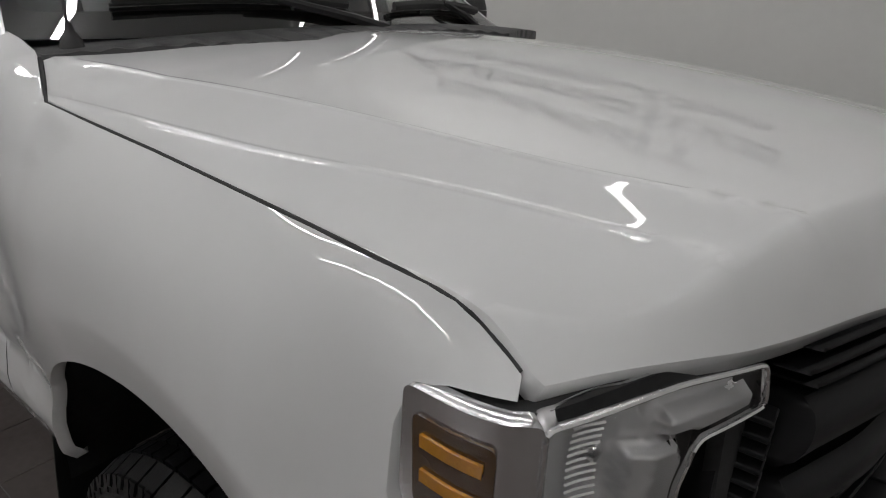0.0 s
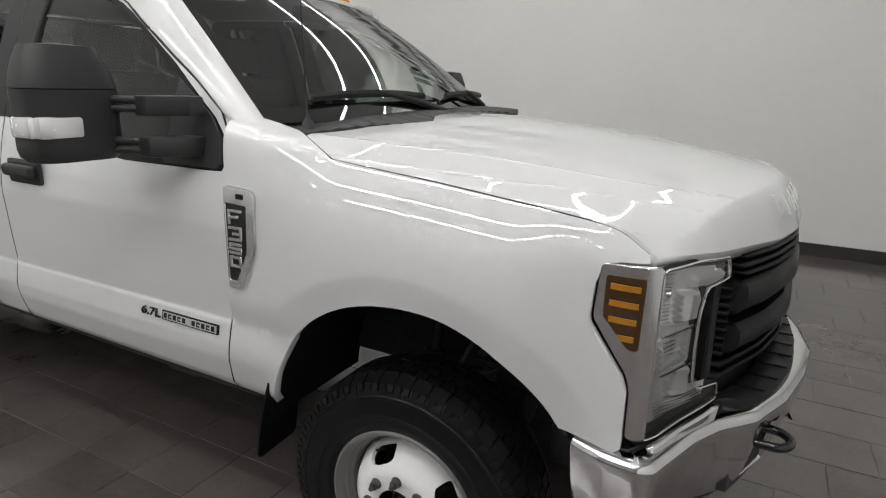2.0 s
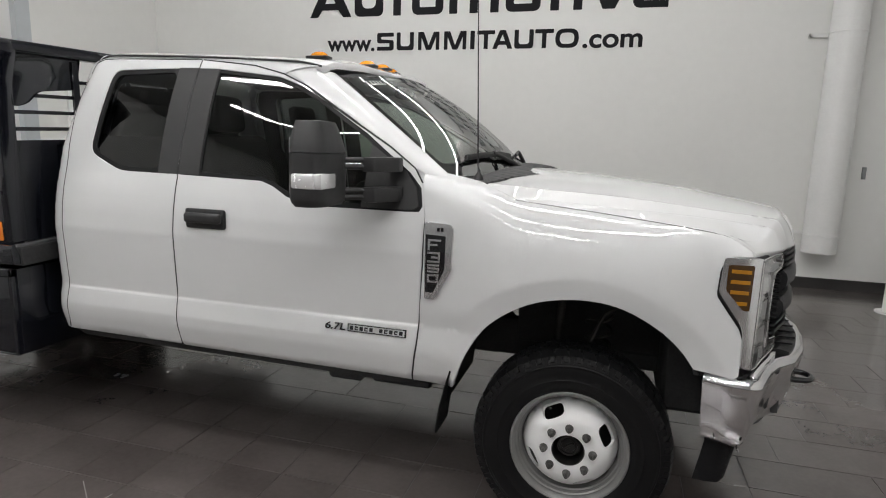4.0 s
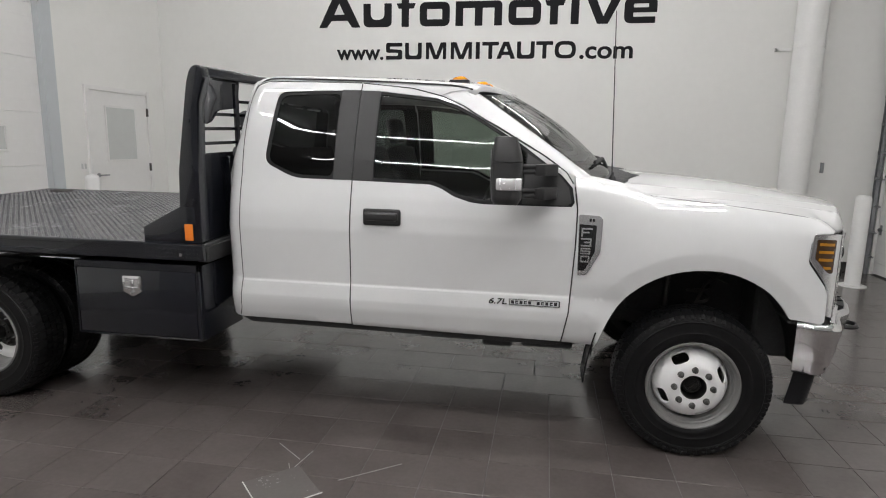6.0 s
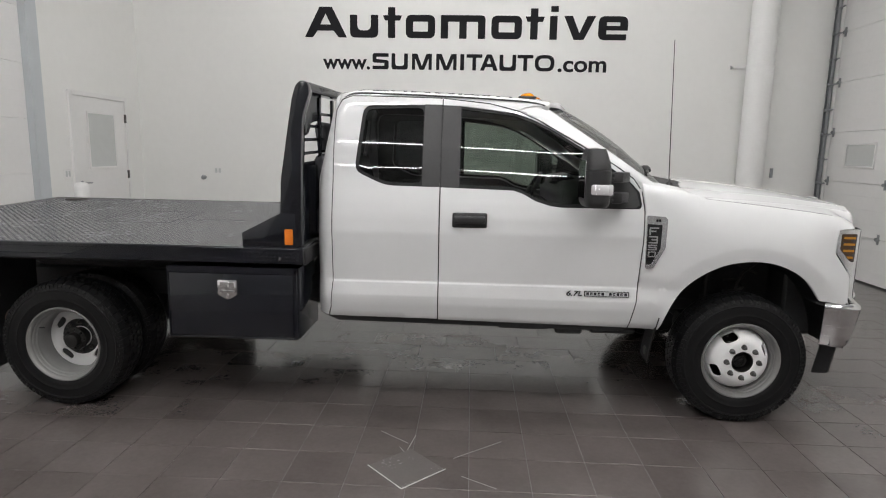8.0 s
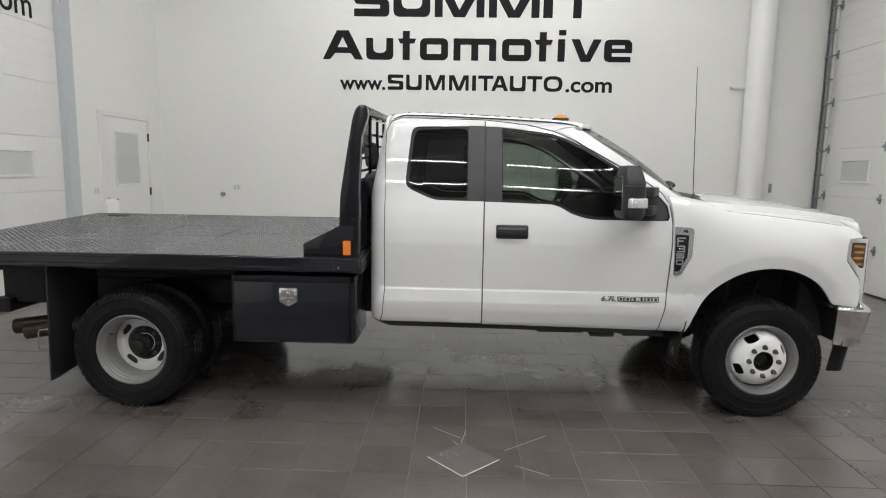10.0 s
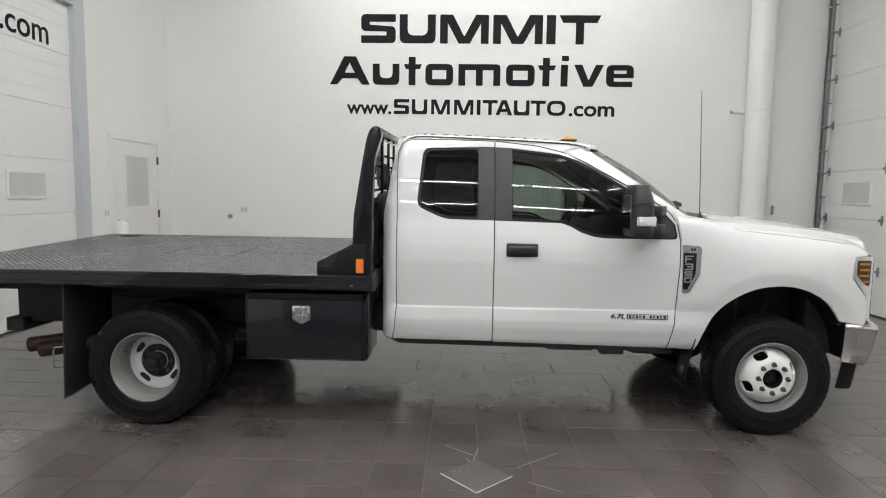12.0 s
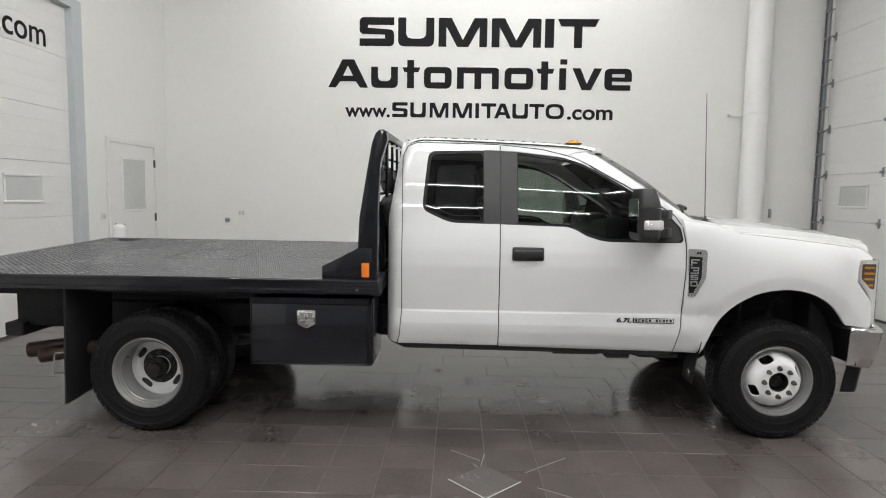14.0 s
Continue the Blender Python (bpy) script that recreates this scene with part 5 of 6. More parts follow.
SIDE_L = rounded([(0.008, 1.218), (0.0, 1.09), (0.088, 0.968), (0.098, 0.93), (0.100, 0.812), (0.147, 0.803), (0.147, 1.222)], 0.012, 3)
FRONT_L = rounded([(0.147, 1.218), (0.147, 0.805), (0.20, 0.803), (0.45, 0.822), (0.445, 0.868), (0.345, 0.880), (0.326, 0.905), (0.315, 1.0), (0.315, 1.09), (0.332, 1.145), (0.425, 1.157), (0.41, 1.210), (0.30, 1.217)], 0.012, 3)
for sg in (-1, 1):
    o = (0.6, sg * 0.8, 0)
    lf = lamp_fn(sg)
    hl = new("headlamp")
    hl.parent = truck
    tagged(hl, "clear headlamp with silver bezel and amber side marker")
    surf("bezel", lf, SIDE_L, SILVER, hl, o, step=0.02, rim=0.02, label="silver side bezel")
    surf("lamp_seal", lf, frame_of(rounded([(0.008, 1.205), (0.0, 1.09), (0.088, 0.968), (0.098, 0.93), (0.100, 0.812), (0.25, 0.805), (0.45, 0.822), (0.42, 1.195), (0.30, 1.205)], 0.012, 3), -0.009), UNDER, hl, o, holes=[rounded([(0.02, 1.205), (0.012, 1.095), (0.10, 0.975), (0.112, 0.93), (0.115, 0.825), (0.25, 0.82), (0.435, 0.835), (0.405, 1.185), (0.30, 1.195)], 0.012, 3)], step=0.03, rim=0.02, lift=-0.026)
    mk = surf("marker_housing", lf, rounded([(0.022, 1.195), (0.108, 1.197), (0.106, 1.03), (0.085, 1.03), (0.022, 1.10)], 0.008, 3), AMBERDARK, hl, o, step=0.02, rim=0.004, lift=0.003, label="smoked amber side marker")
    for k, (z0, a, b) in enumerate(((1.166, 0.034, 0.098), (1.128, 0.034, 0.097), (1.090, 0.036, 0.096), (1.050, 0.066, 0.094))):
        surf("marker_bar", lf, [(a, z0), (b, z0), (b, z0 + 0.013), (a - (0.009 if k == 3 else 0), z0 + 0.013)], MARKBAR, mk, o, step=0.02, rim=0.004, lift=0.0065)
    # moulded reflector: upper and lower bowls, a flat block and a boxed lamp between
    def inner(u, z, sg=sg):
        tx, ty = LX(u + 0.004) - LX(u - 0.004), LY(u + 0.004) - LY(u - 0.004)
        L = np.sqrt(tx * tx + ty * ty)

        def bowl(cu, cz, ru, rz, deep):
            q = ((u - cu) / ru) ** 2 + ((z - cz) / rz) ** 2
            return deep * np.clip(1 - q, 0, 1)

        def block(u0, u1, z0, z1, e=0.006):
            return np.clip((u - u0) / e, 0, 1) * np.clip((u1 - u) / e, 0, 1) * np.clip((z - z0) / e, 0, 1) * np.clip((z1 - z) / e, 0, 1)
        d = 0.028 + bowl(0.215, 1.12, 0.075, 0.11, 0.024) + bowl(0.235, 0.890, 0.085, 0.07, 0.016)
        d = d - 0.020 * block(0.262, 0.330, 1.062, 1.140) - 0.018 * block(0.300, 0.420, 1.142, 1.172, 0.004)
        d = d - 0.020 * block(0.182, 0.310, 0.955, 1.056) + 0.024 * block(0.196, 0.296, 0.970, 1.042)
        d = d - 0.018 * block(0.270, 0.330, 0.862, 0.945) - 0.012 * block(0.150, 0.180, 0.815, 1.21)
        return LX(u) + ty / L * d, sg * (LY(u) - tx / L * d), z

    surf("reflector", inner, FRONT_L, REFLECT, hl, o, step=0.008, rim=0.0, label="bright moulded chrome reflector")
    for z0, z1, u0, u1, n in ((1.065, 1.185, 0.215, 0.250, 15), (0.985, 1.03, 0.215, 0.285, 5), (0.828, 0.858, 0.22, 0.42, 5)):
        bm = bmesh.new()
        for k in range(n):
            z = z0 + (z1 - z0) * k / (n - 1)
            pts = [inner(np.array([u]), np.array([z])) for u in np.linspace(u0, u1, 6)]
            tube(bm, [(float(q[0][0]) + 0.003, float(q[1][0]) + sg * 0.003, z) for q in pts], 0.0022, 5)
        part("reflector_ribs", bm, SILVER, hl)
    for z in (1.056, 0.958):
        bm = bmesh.new()
        tube(bm, [(float(LX(u)) - 0.003, sg * (float(LY(u)) - 0.004), z) for u in np.linspace(0.180, 0.308, 10)], 0.004, 6)
        part("lamp_divider", bm, SILVER, hl)
    bm = bmesh.new()
    lathe(bm, [(0.001, 0.030), (0.012, 0.026), (0.014, 0.010), (0.012, 0.0)], 14, "x", (float(LX(0.225)) - 0.055, sg * (float(LY(0.225)) - 0.04), 1.13))
    part("bulb_shield", bm, SILVER, hl)
    surf("lens", lf, FRONT_L, LENS, hl, o, step=0.03, rim=0.006, lift=0.0, label="clear polycarbonate lens")
    bm = bmesh.new()
    tube(bm, [(float(LX(u)), sg * float(LY(u)), z) for u, z in dense(FRONT_L, 0.03)] + [(float(LX(FRONT_L[0][0])), sg * float(LY(FRONT_L[0][0])), FRONT_L[0][1])], 0.0028, 6)
    part("lens_rim", bm, SILVER, hl)

GRX = curve([(0, 0.922), (0.25, 0.907), (0.45, 0.855), (0.60, 0.790), (0.70, 0.745), (0.80, 0.68)], 0.03)


def across(z0, z1, bulge, back, y1):
    """A bar across the front: its face bulges, in y and z."""
    zc, h = (z0 + z1) / 2, (z1 - z0) / 2
    return lambda y, z: (GRX(np.abs(y)) - back + bulge * np.sqrt(np.clip(1 - ((z - zc) / h) ** 2 * 0.96, 0, 1)), y, z)


gr = new("grille")
gr.parent = truck
tagged(gr, "black plastic grille with two broad bars and slots")
surf("grille_back", lambda y, z: (GRX(np.abs(y)) - 0.09, y, z), [(-0.74, 0.80), (0.74, 0.80), (0.74, 1.20), (-0.74, 1.20)], UNDER, gr, (1, 0, 0), step=0.08, rim=0.02)
for z0, z1, bg, bk, yy, mt in ((1.183, 1.197, 0.01, 0.006, 0.60, GRILLEBLACK), (1.160, 1.176, 0.012, 0.004, 0.62, GRILLEBLACK), (1.137, 1.153, 0.012, 0.004, 0.60, GRILLEBLACK),
                               (1.035, 1.128, 0.032, 0.012, 0.63, GRILLEBLACK), (0.925, 1.008, 0.030, 0.012, 0.63, GRILLEBLACK), (0.895, 0.912, 0.012, 0.008, 0.66, GRILLEBLACK), (0.868, 0.884, 0.012, 0.004, 0.68, GRILLEBLACK)):
    surf("grille_bar", across(z0, z1, bg, bk, yy), [(-yy, z0 + 0.0005), (yy, z0 + 0.0005), (yy + (0.03 if z0 > 1.1 else -0.02), z1 - 0.0005), (-yy - (0.03 if z0 > 1.1 else -0.02), z1 - 0.0005)], mt, gr, (1, 0, 0), step=0.018 if z1 - z0 > 0.05 else 0.012, rim=0.05, rimdir=(-1, 0, 0))
for sg in (-1, 1):
    for k in range(9):
        z = 0.94 + k * 0.022
        bm = bmesh.new()
        x = float(GRX(0.645)) - 0.01
        box(bm, (x - 0.04, sg * 0.655 - 0.018, z - 0.004), (x + 0.004, sg * 0.655 + 0.018, z + 0.004), 0.002)
        part("grille_vent", bm, GRILLEBLACK, gr)
surf("grille_frame", lambda y, z: (GRX(np.abs(y)) - 0.02, y, z), rounded([(-0.70, 0.86), (0.70, 0.86), (0.70, 1.2), (-0.70, 1.2)], 0.02), GRILLEBLACK, gr, (1, 0, 0), holes=[[(-0.672, 0.88), (0.672, 0.88), (0.672, 1.185), (-0.672, 1.185)]], step=0.03, rim=0.04)

# bumper
BPLAN = np.array([(0.470, 0.972), (0.550, 1.003), (0.632, 1.012), (0.670, 0.990), (0.742, 0.80), (0.795, 0.70), (0.878, 0.60), (0.952, 0.42), (1.006, 0.20), (1.03, 0.0)])
BARC = np.concatenate([[0], np.cumsum(np.linalg.norm(np.diff(BPLAN, axis=0), axis=1))])
BL = BARC[-1]
BXc, BYc = curve(list(zip(BARC, BPLAN[:, 0])), 0.010), curve(list(zip(BARC, BPLAN[:, 1])), 0.010)
BSEC = np.array([(-0.075, 0.752), (-0.022, 0.760), (-0.002, 0.752), (0.003, 0.738), (-0.014, 0.64), (-0.031, 0.56), (-0.050, 0.505), (-0.066, 0.492)])
BS = np.concatenate([[0], np.cumsum(np.linalg.norm(np.diff(BSEC, axis=0), axis=1))])
BO, BZ = curve(list(zip(BS, BSEC[:, 0])), 0.007), curve(list(zip(BS, BSEC[:, 1])), 0.007)


def bumper_fn(u, w):
    k = np.abs(u)
    a = BL - k
    e = 1e-3
    tx, ty = BXc(a + e) - BXc(a - e), BYc(a + e) - BYc(a - e)
    L = np.sqrt(tx * tx + ty * ty)
    nx, ny = -ty / L, tx / L
    off = BO(w)
    rise = 0.015 * np.clip((k - 0.35) / 0.5, 0, 1)
    return BXc(a) + nx * off, np.sign(u + 1e-9) * np.abs(BYc(a) + ny * off), BZ(w) + rise * (BZ(w) - 0.49) / 0.26


bump = new("front_bumper")
bump.parent = truck
tagged(bump, "chrome front bumper with black pad and tow hooks")
hookhole = [[(s * 0.51 - 0.085, BS[-1] * 0.36), (s * 0.51 + 0.085, BS[-1] * 0.36), (s * 0.51 + 0.075, BS[-1] * 0.86), (s * 0.51 - 0.075, BS[-1] * 0.86)] for s in (-1, 1)]
surf("bumper_shell", bumper_fn, [(-BL, 0), (BL, 0), (BL, BS[-1]), (-BL, BS[-1])], CHROME, bump, (1, 0, 0), holes=[rounded(h, 0.012, 3) for h in hookhole], step=0.022, rim=0.02, lift=0.0)
surf("bumper_pad", lambda y, z: (GRX(np.abs(y)) - 0.04 + z * 0.095, y, 0.775 + 0.012 * np.sin(z * math.pi) + 0.0 * y), [(-0.60, 0.0), (0.60, 0.0), (0.58, 1.0), (-0.58, 1.0)], GRILLEBLACK, bump, (0, 0, 1), step=0.05, rim=0.03, rimdir=(0, 0, -1))
for k in range(11):
    y = -0.5 + k * 0.1
    bm = bmesh.new()
    x = float(GRX(abs(y)))
    box(bm, (x - 0.03, y - 0.003, 0.785), (x + 0.05, y + 0.003, 0.793), 0.001)
    part("pad_rib", bm, GRILLEBLACK, bump)
surf("filler_panel", lambda y, z: (GRX(np.abs(y)) - 0.06 - 0.03 * (z - 0.77), y, z), [(-0.82, 0.74), (0.82, 0.74), (0.78, 0.87), (-0.78, 0.87)], BLACK, bump, (1, 0, 0), step=0.05, rim=0.02)
surf("fender_filler", lambda x, y: (x, y, np.full_like(x, 0.775)), [(0.44, -0.94), (0.60, -0.96), (0.70, -0.80), (0.80, -0.55), (0.60, -0.5), (0.46, -0.7)], BLACK, bump, (0, 0, 1), step=0.06, rim=0.02)
surf("fender_filler", lambda x, y: (x, y, np.full_like(x, 0.775)), [(0.44, 0.94), (0.60, 0.96), (0.70, 0.80), (0.80, 0.55), (0.60, 0.5), (0.46, 0.7)], BLACK, bump, (0, 0, 1), step=0.06, rim=0.02)
# chrome upper wing under each lamp
for sg in (-1, 1):
    surf("bumper_wing", lambda u, z: (LX(u) + 0.012, sg * (LY(u) + 0.004) , z), [(0.17, 0.755), (0.44, 0.772), (0.45, 0.803), (0.40, 0.795), (0.17, 0.780)], CHROME, bump, (0.6, sg * 0.8, 0), step=0.03, rim=0.02)
    bm = bmesh.new()
    hook = [(0.80, 0.455), (0.925, 0.455)] + [(0.925 + 0.045 * math.sin(q), 0.496 - 0.041 * math.cos(q)) for q in np.linspace(0.2, math.pi - 0.2, 11)] + [(0.925, 0.537), (0.80, 0.537)]
    tube(bm, [(x, sg * y, 0.655 - 0.12 * (y - 0.455)) for x, y in hook], 0.013, 14)
    part("tow_hook", bm, GLOSSBLACK, bump, "black steel tow hook")
    bm = bmesh.new()
    extrude_poly(bm, [(0.68, sg * 0.37), (0.912, sg * 0.39), (0.828, sg * 0.615), (0.68, sg * 0.63)], "z", 0.515, 0.70)
    part("hook_recess", bm, UNDER, bump)
def dam_fn(u, w):
    a = BL - np.abs(u)
    low = 0.31 + 0.11 * np.clip((a - 0.22) / 0.25, 0, 1)
    return BXc(a) - 0.035 - 0.04 * (1 - w) + 0.03 * np.clip(0.15 - a, 0, 1), np.sign(u + 1e-9) * (BYc(a) - 0.105), low + (0.53 - low) * w


surf("air_dam", dam_fn, [(-BL + 0.09, 0), (BL - 0.09, 0), (BL - 0.09, 1), (-BL + 0.09, 1)], GRILLEBLACK, bump, (1, 0, 0), step=0.05, rim=0.015, label="black plastic air dam under the bumper")
boxpart("radiator_support", (0.35, -0.72, 0.50), (0.62, 0.72, 1.16), UNDER, truck, 0.02)

# ---- wheel wells and underbody ----
for sg in (-1, 1):
    bm = bmesh.new()
    n = 26
    prev = None
    for k in range(n + 1):
        a = math.pi * (0.02 + 0.96 * k / n)
        cx, cz = 0.005 - 0.53 * math.cos(a), 0.47 + 0.565 * math.sin(a)
        row = [bm.verts.new((cx, sg * y, cz)) for y in (0.955, 0.90, 0.62, 0.46)]
        if prev:
            for q in range(3):
                bm.faces.new((prev[q], prev[q + 1], row[q + 1], row[q]))
        prev = row
    bmesh.ops.solidify(bm, geom=bm.faces[:], thickness=0.004)
    part("wheel_well", bm, UNDER, truck, "black wheel-well liner")
    bm = bmesh.new()
    box(bm, (-0.30, min(sg * 0.46, sg * 0.50), 0.66), (0.48, max(sg * 0.46, sg * 0.50), 1.02), 0.01)
    part("inner_apron", bm, UNDER, truck)
    bm = bmesh.new()
    tube(bm, [(0.08 + 0.055 * math.cos(a), sg * 0.60 + 0.055 * math.sin(a), 0.50 + 0.36 * a / (10 * math.pi)) for a in np.linspace(0, 10 * math.pi, 120)], 0.009, 6)
    part("coil_spring", bm, DARKSTEEL, truck, "dark coil spring")
    bm = bmesh.new()
    tube(bm, [(-0.12, sg * 0.62, 0.42), (-0.10, sg * 0.60, 0.72)], 0.032, 12)
    tube(bm, [(-0.10, sg * 0.60, 0.70), (-0.085, sg * 0.58, 0.98)], 0.018, 10)
    part("shock_absorber", bm, DARKSTEEL, truck)
    bm = bmesh.new()
    tube(bm, [(0.30, sg * 0.56, 0.98), (0.20, sg * 0.60, 0.93), (0.10, sg * 0.66, 0.88), (0.03, sg * 0.70, 0.72), (0.0, sg * 0.74, 0.55)], 0.009, 8)
    tube(bm, [(-0.22, sg * 0.52, 0.94), (-0.05, sg * 0.55, 0.97), (0.12, sg * 0.54, 0.92), (0.26, sg * 0.53, 0.86)], 0.007, 8)
    part("brake_hose", bm, DARKSTEEL, truck)
    # front flap behind the wheel
    surf("mud_flap", lambda y, z: (-0.50 - 0.09 * np.clip(0.66 - z, 0, 1) - 0.03 * np.sin((0.66 - z) * 6), sg * y, z), rounded([(0.80, 0.37), (0.985, 0.36), (0.972, 0.66), (0.80, 0.70)], 0.02), RUBBER, truck, (1, 0, 0), step=0.04, rim=0.008, label="black rubber front mud flap")
    bm = bmesh.new()
    lathe(bm, [(0.001, -0.575), (0.026, -0.575), (0.028, -0.568), (0.02, -0.565), (0.001, -0.565)], 20, "x", (0.012, sg * 0.90, 0.42))
    part("flap_bolt", bm, NUT, truck)
    boxpart("chassis_rail", (-5.45, min(sg * 0.40, sg * 0.48), 0.58), (0.72, max(sg * 0.40, sg * 0.48), 0.76), UNDER, truck, 0.01)
    bm = bmesh.new()
    extrude_poly(bm, [(-2.60, 0.60), (-2.50, 0.555), (-0.75, 0.54), (-0.62, 0.57), (-0.62, 0.64), (-2.60, 0.64)], "y", min(sg * 0.82, sg * 0.915), max(sg * 0.82, sg * 0.915), 0.008)
    part("rocker_pinch", bm, UNDER, truck)
bm = bmesh.new()
tube(bm, [(0, -0.80, 0.40), (0, -0.25, 0.40)], 0.05, 14)
tube(bm, [(0, -0.25, 0.40), (0, 0.80, 0.40)], 0.045, 14)
lathe(bm, [(0.001, -0.16), (0.10, -0.13), (0.15, 0.0), (0.10, 0.13), (0.001, 0.16)], 20, "x", (0.0, -0.22, 0.40))
part("front_axle", bm, UNDER, truck)
bm = bmesh.new()
tube(bm, [(-4.19, -0.95, 0.40), (-4.19, 0.95, 0.40)], 0.06, 14)
lathe(bm, [(0.001, -0.2), (0.13, -0.15), (0.19, 0.0), (0.13, 0.15), (0.001, 0.2)], 20, "x", (-4.19, 0, 0.40))
part("rear_axle", bm, UNDER, truck)
bm = bmesh.new()
box(bm, (-1.35, -0.62, 0.50), (-0.95, -0.42, 0.60), 0.02)
box(bm, (-1.12, -0.88, 0.500), (-0.95, -0.74, 0.555), 0.012)
box(bm, (-1.48, -0.86, 0.520), (-1.16, -0.78, 0.545), 0.008)
box(bm, (-0.90, -0.88, 0.512), (-0.62, -0.76, 0.55), 0.010)
box(bm, (-0.92, -0.80, 0.50), (-0.60, -0.60, 0.60), 0.02)
tube(bm, [(-0.9, -0.12, 0.52), (-2.2, -0.10, 0.50), (-4.1, 0.0, 0.45)], 0.045, 12)
box(bm, (-2.35, -0.25, 0.48), (-0.4, 0.25, 0.62), 0.05)
part("driveline", bm, UNDER, truck)
bm = bmesh.new()
box(bm, (-4.0, 0.50, 0.45), (-2.7, 0.85, 0.80), 0.04)
part("fuel_tank", bm, UNDER, truck)

# ---- wheels ----


def tyre(parent, R=0.402, W=0.240):
    """A tyre about the y axis: lathed casing with rows of tread blocks."""
    h = W / 2
    prof = [(0.222, -h * 0.80), (0.236, -h * 0.90), (0.255, -h * 0.97), (0.262, -h * 0.985), (0.268, -h * 0.985), (0.285, -h * 1.0), (0.290, -h * 1.022), (0.294, -h * 1.005), (0.315, -h * 1.02), (0.340, -h * 1.0), (0.343, -h * 1.018), (0.349, -h * 1.018), (0.352, -h * 0.985), (0.362, -h * 0.965), (R - 0.024, -h * 0.90), (R - 0.014, -h * 0.80), (R - 0.011, -h * 0.60)]
    prof = prof + [(r, -a) for r, a in prof[::-1]]
    bm = bmesh.new()
    lathe(bm, prof, 96)
    bmesh.ops.recalc_face_normals(bm, faces=bm.faces[:])
    part("tyre", bm, RUBBER, parent, "black all-season tyre")
    bm = bmesh.new()
    rows = ((-0.92, -0.55, 0.0, 46), (-0.50, -0.20, 0.4, 58), (-0.15, 0.15, 0.1, 58), (0.20, 0.50, 0.6, 58), (0.55, 0.92, 0.3, 46))
    for a0, a1, ph, n in rows:
        edge = abs(a0 + a1) > 1.2
        for k in range(n):
            t0, t1 = 2 * math.pi * (k + ph) / n, 2 * math.pi * (k + ph + (0.88 if edge else 0.82)) / n
            sk = 0.016
            vs = []
            for r, top in ((R - 0.016, 0), (R, 1)):
                for a, t in ((a0, t0), (a1, t0 + sk), (a1, t1 + sk), (a0, t1)):
                    rr = r
                    if edge and abs(a) > 0.7:
                        rr = r - (0.016 if top else 0.020)
                    vs.append(bm.verts.new((rr * math.cos(t), a * h, rr * math.sin(t))))
            for f in ((4, 5, 6, 7), (0, 4, 7, 3), (1, 2, 6, 5), (0, 1, 5, 4), (3, 7, 6, 2)):
                bm.faces.new([vs[q] for q in f])
    # shoulder ribs running down onto the sidewall
    for k in range(92):
        t0, t1 = 2 * math.pi * k / 92, 2 * math.pi * (k + 0.62) / 92
        low = 0.352 if k % 2 else 0.364
        for s in (-1, 1):
            vs = [bm.verts.new((rr * math.cos(t), s * h * a, rr * math.sin(t))) for rr, a in ((low, 0.975), (low + 0.004, 1.0), (R - 0.015, 0.93), (R - 0.015, 0.86)) for t in (t0, t1)]
            for f in ((0, 1, 3, 2), (2, 3, 5, 4), (4, 5, 7, 6), (0, 2, 4, 6), (1, 7, 5, 3)):
                bm.faces.new([vs[q] for q in (f if s < 0 else f[::-1])])
    for k in range(34):
        t0 = 2 * math.pi * k / 34
        if k % 17 > 9:
            continue
        for s in (-1, 1):
            vs = [bm.verts.new((r * math.cos(t), s * h * 1.026, r * math.sin(t))) for r, t in ((0.298, t0), (0.332, t0), (0.332, t0 + 0.10), (0.298, t0 + 0.10))]
            bm.faces.new(vs if s < 0 else vs[::-1])
    tagged(part("tread", bm, RUBBER, parent, "worn blocky tread"), kind="stuff")


def slot(a, r, lw, lh):
    pts = []
    for k in range(16):
        t = 2 * math.pi * k / 16
        px, pz = lw * math.copysign(abs(math.cos(t)) ** 0.6, math.cos(t)), lh * math.copysign(abs(math.sin(t)) ** 0.6, math.sin(t))
        pts.append((math.cos(a) * (r + pz) - math.sin(a) * px, math.sin(a) * (r + pz) + math.cos(a) * px))
    return pts


def ngon(r, n=48):
    return [(r * math.cos(2 * math.pi * k / n), r * math.sin(2 * math.pi * k / n)) for k in range(n)]


DISC_F = curve([(0.0, -0.132), (0.118, -0.132), (0.135, -0.124), (0.165, -0.096), (0.184, -0.060), (0.192, -0.025), (0.21, -0.02)], 0.006)
DISC_R = curve([(0.0, 0.070), (0.105, 0.070), (0.125, 0.060), (0.150, 0.045), (0.175, 0.052), (0.21, 0.06)], 0.006)


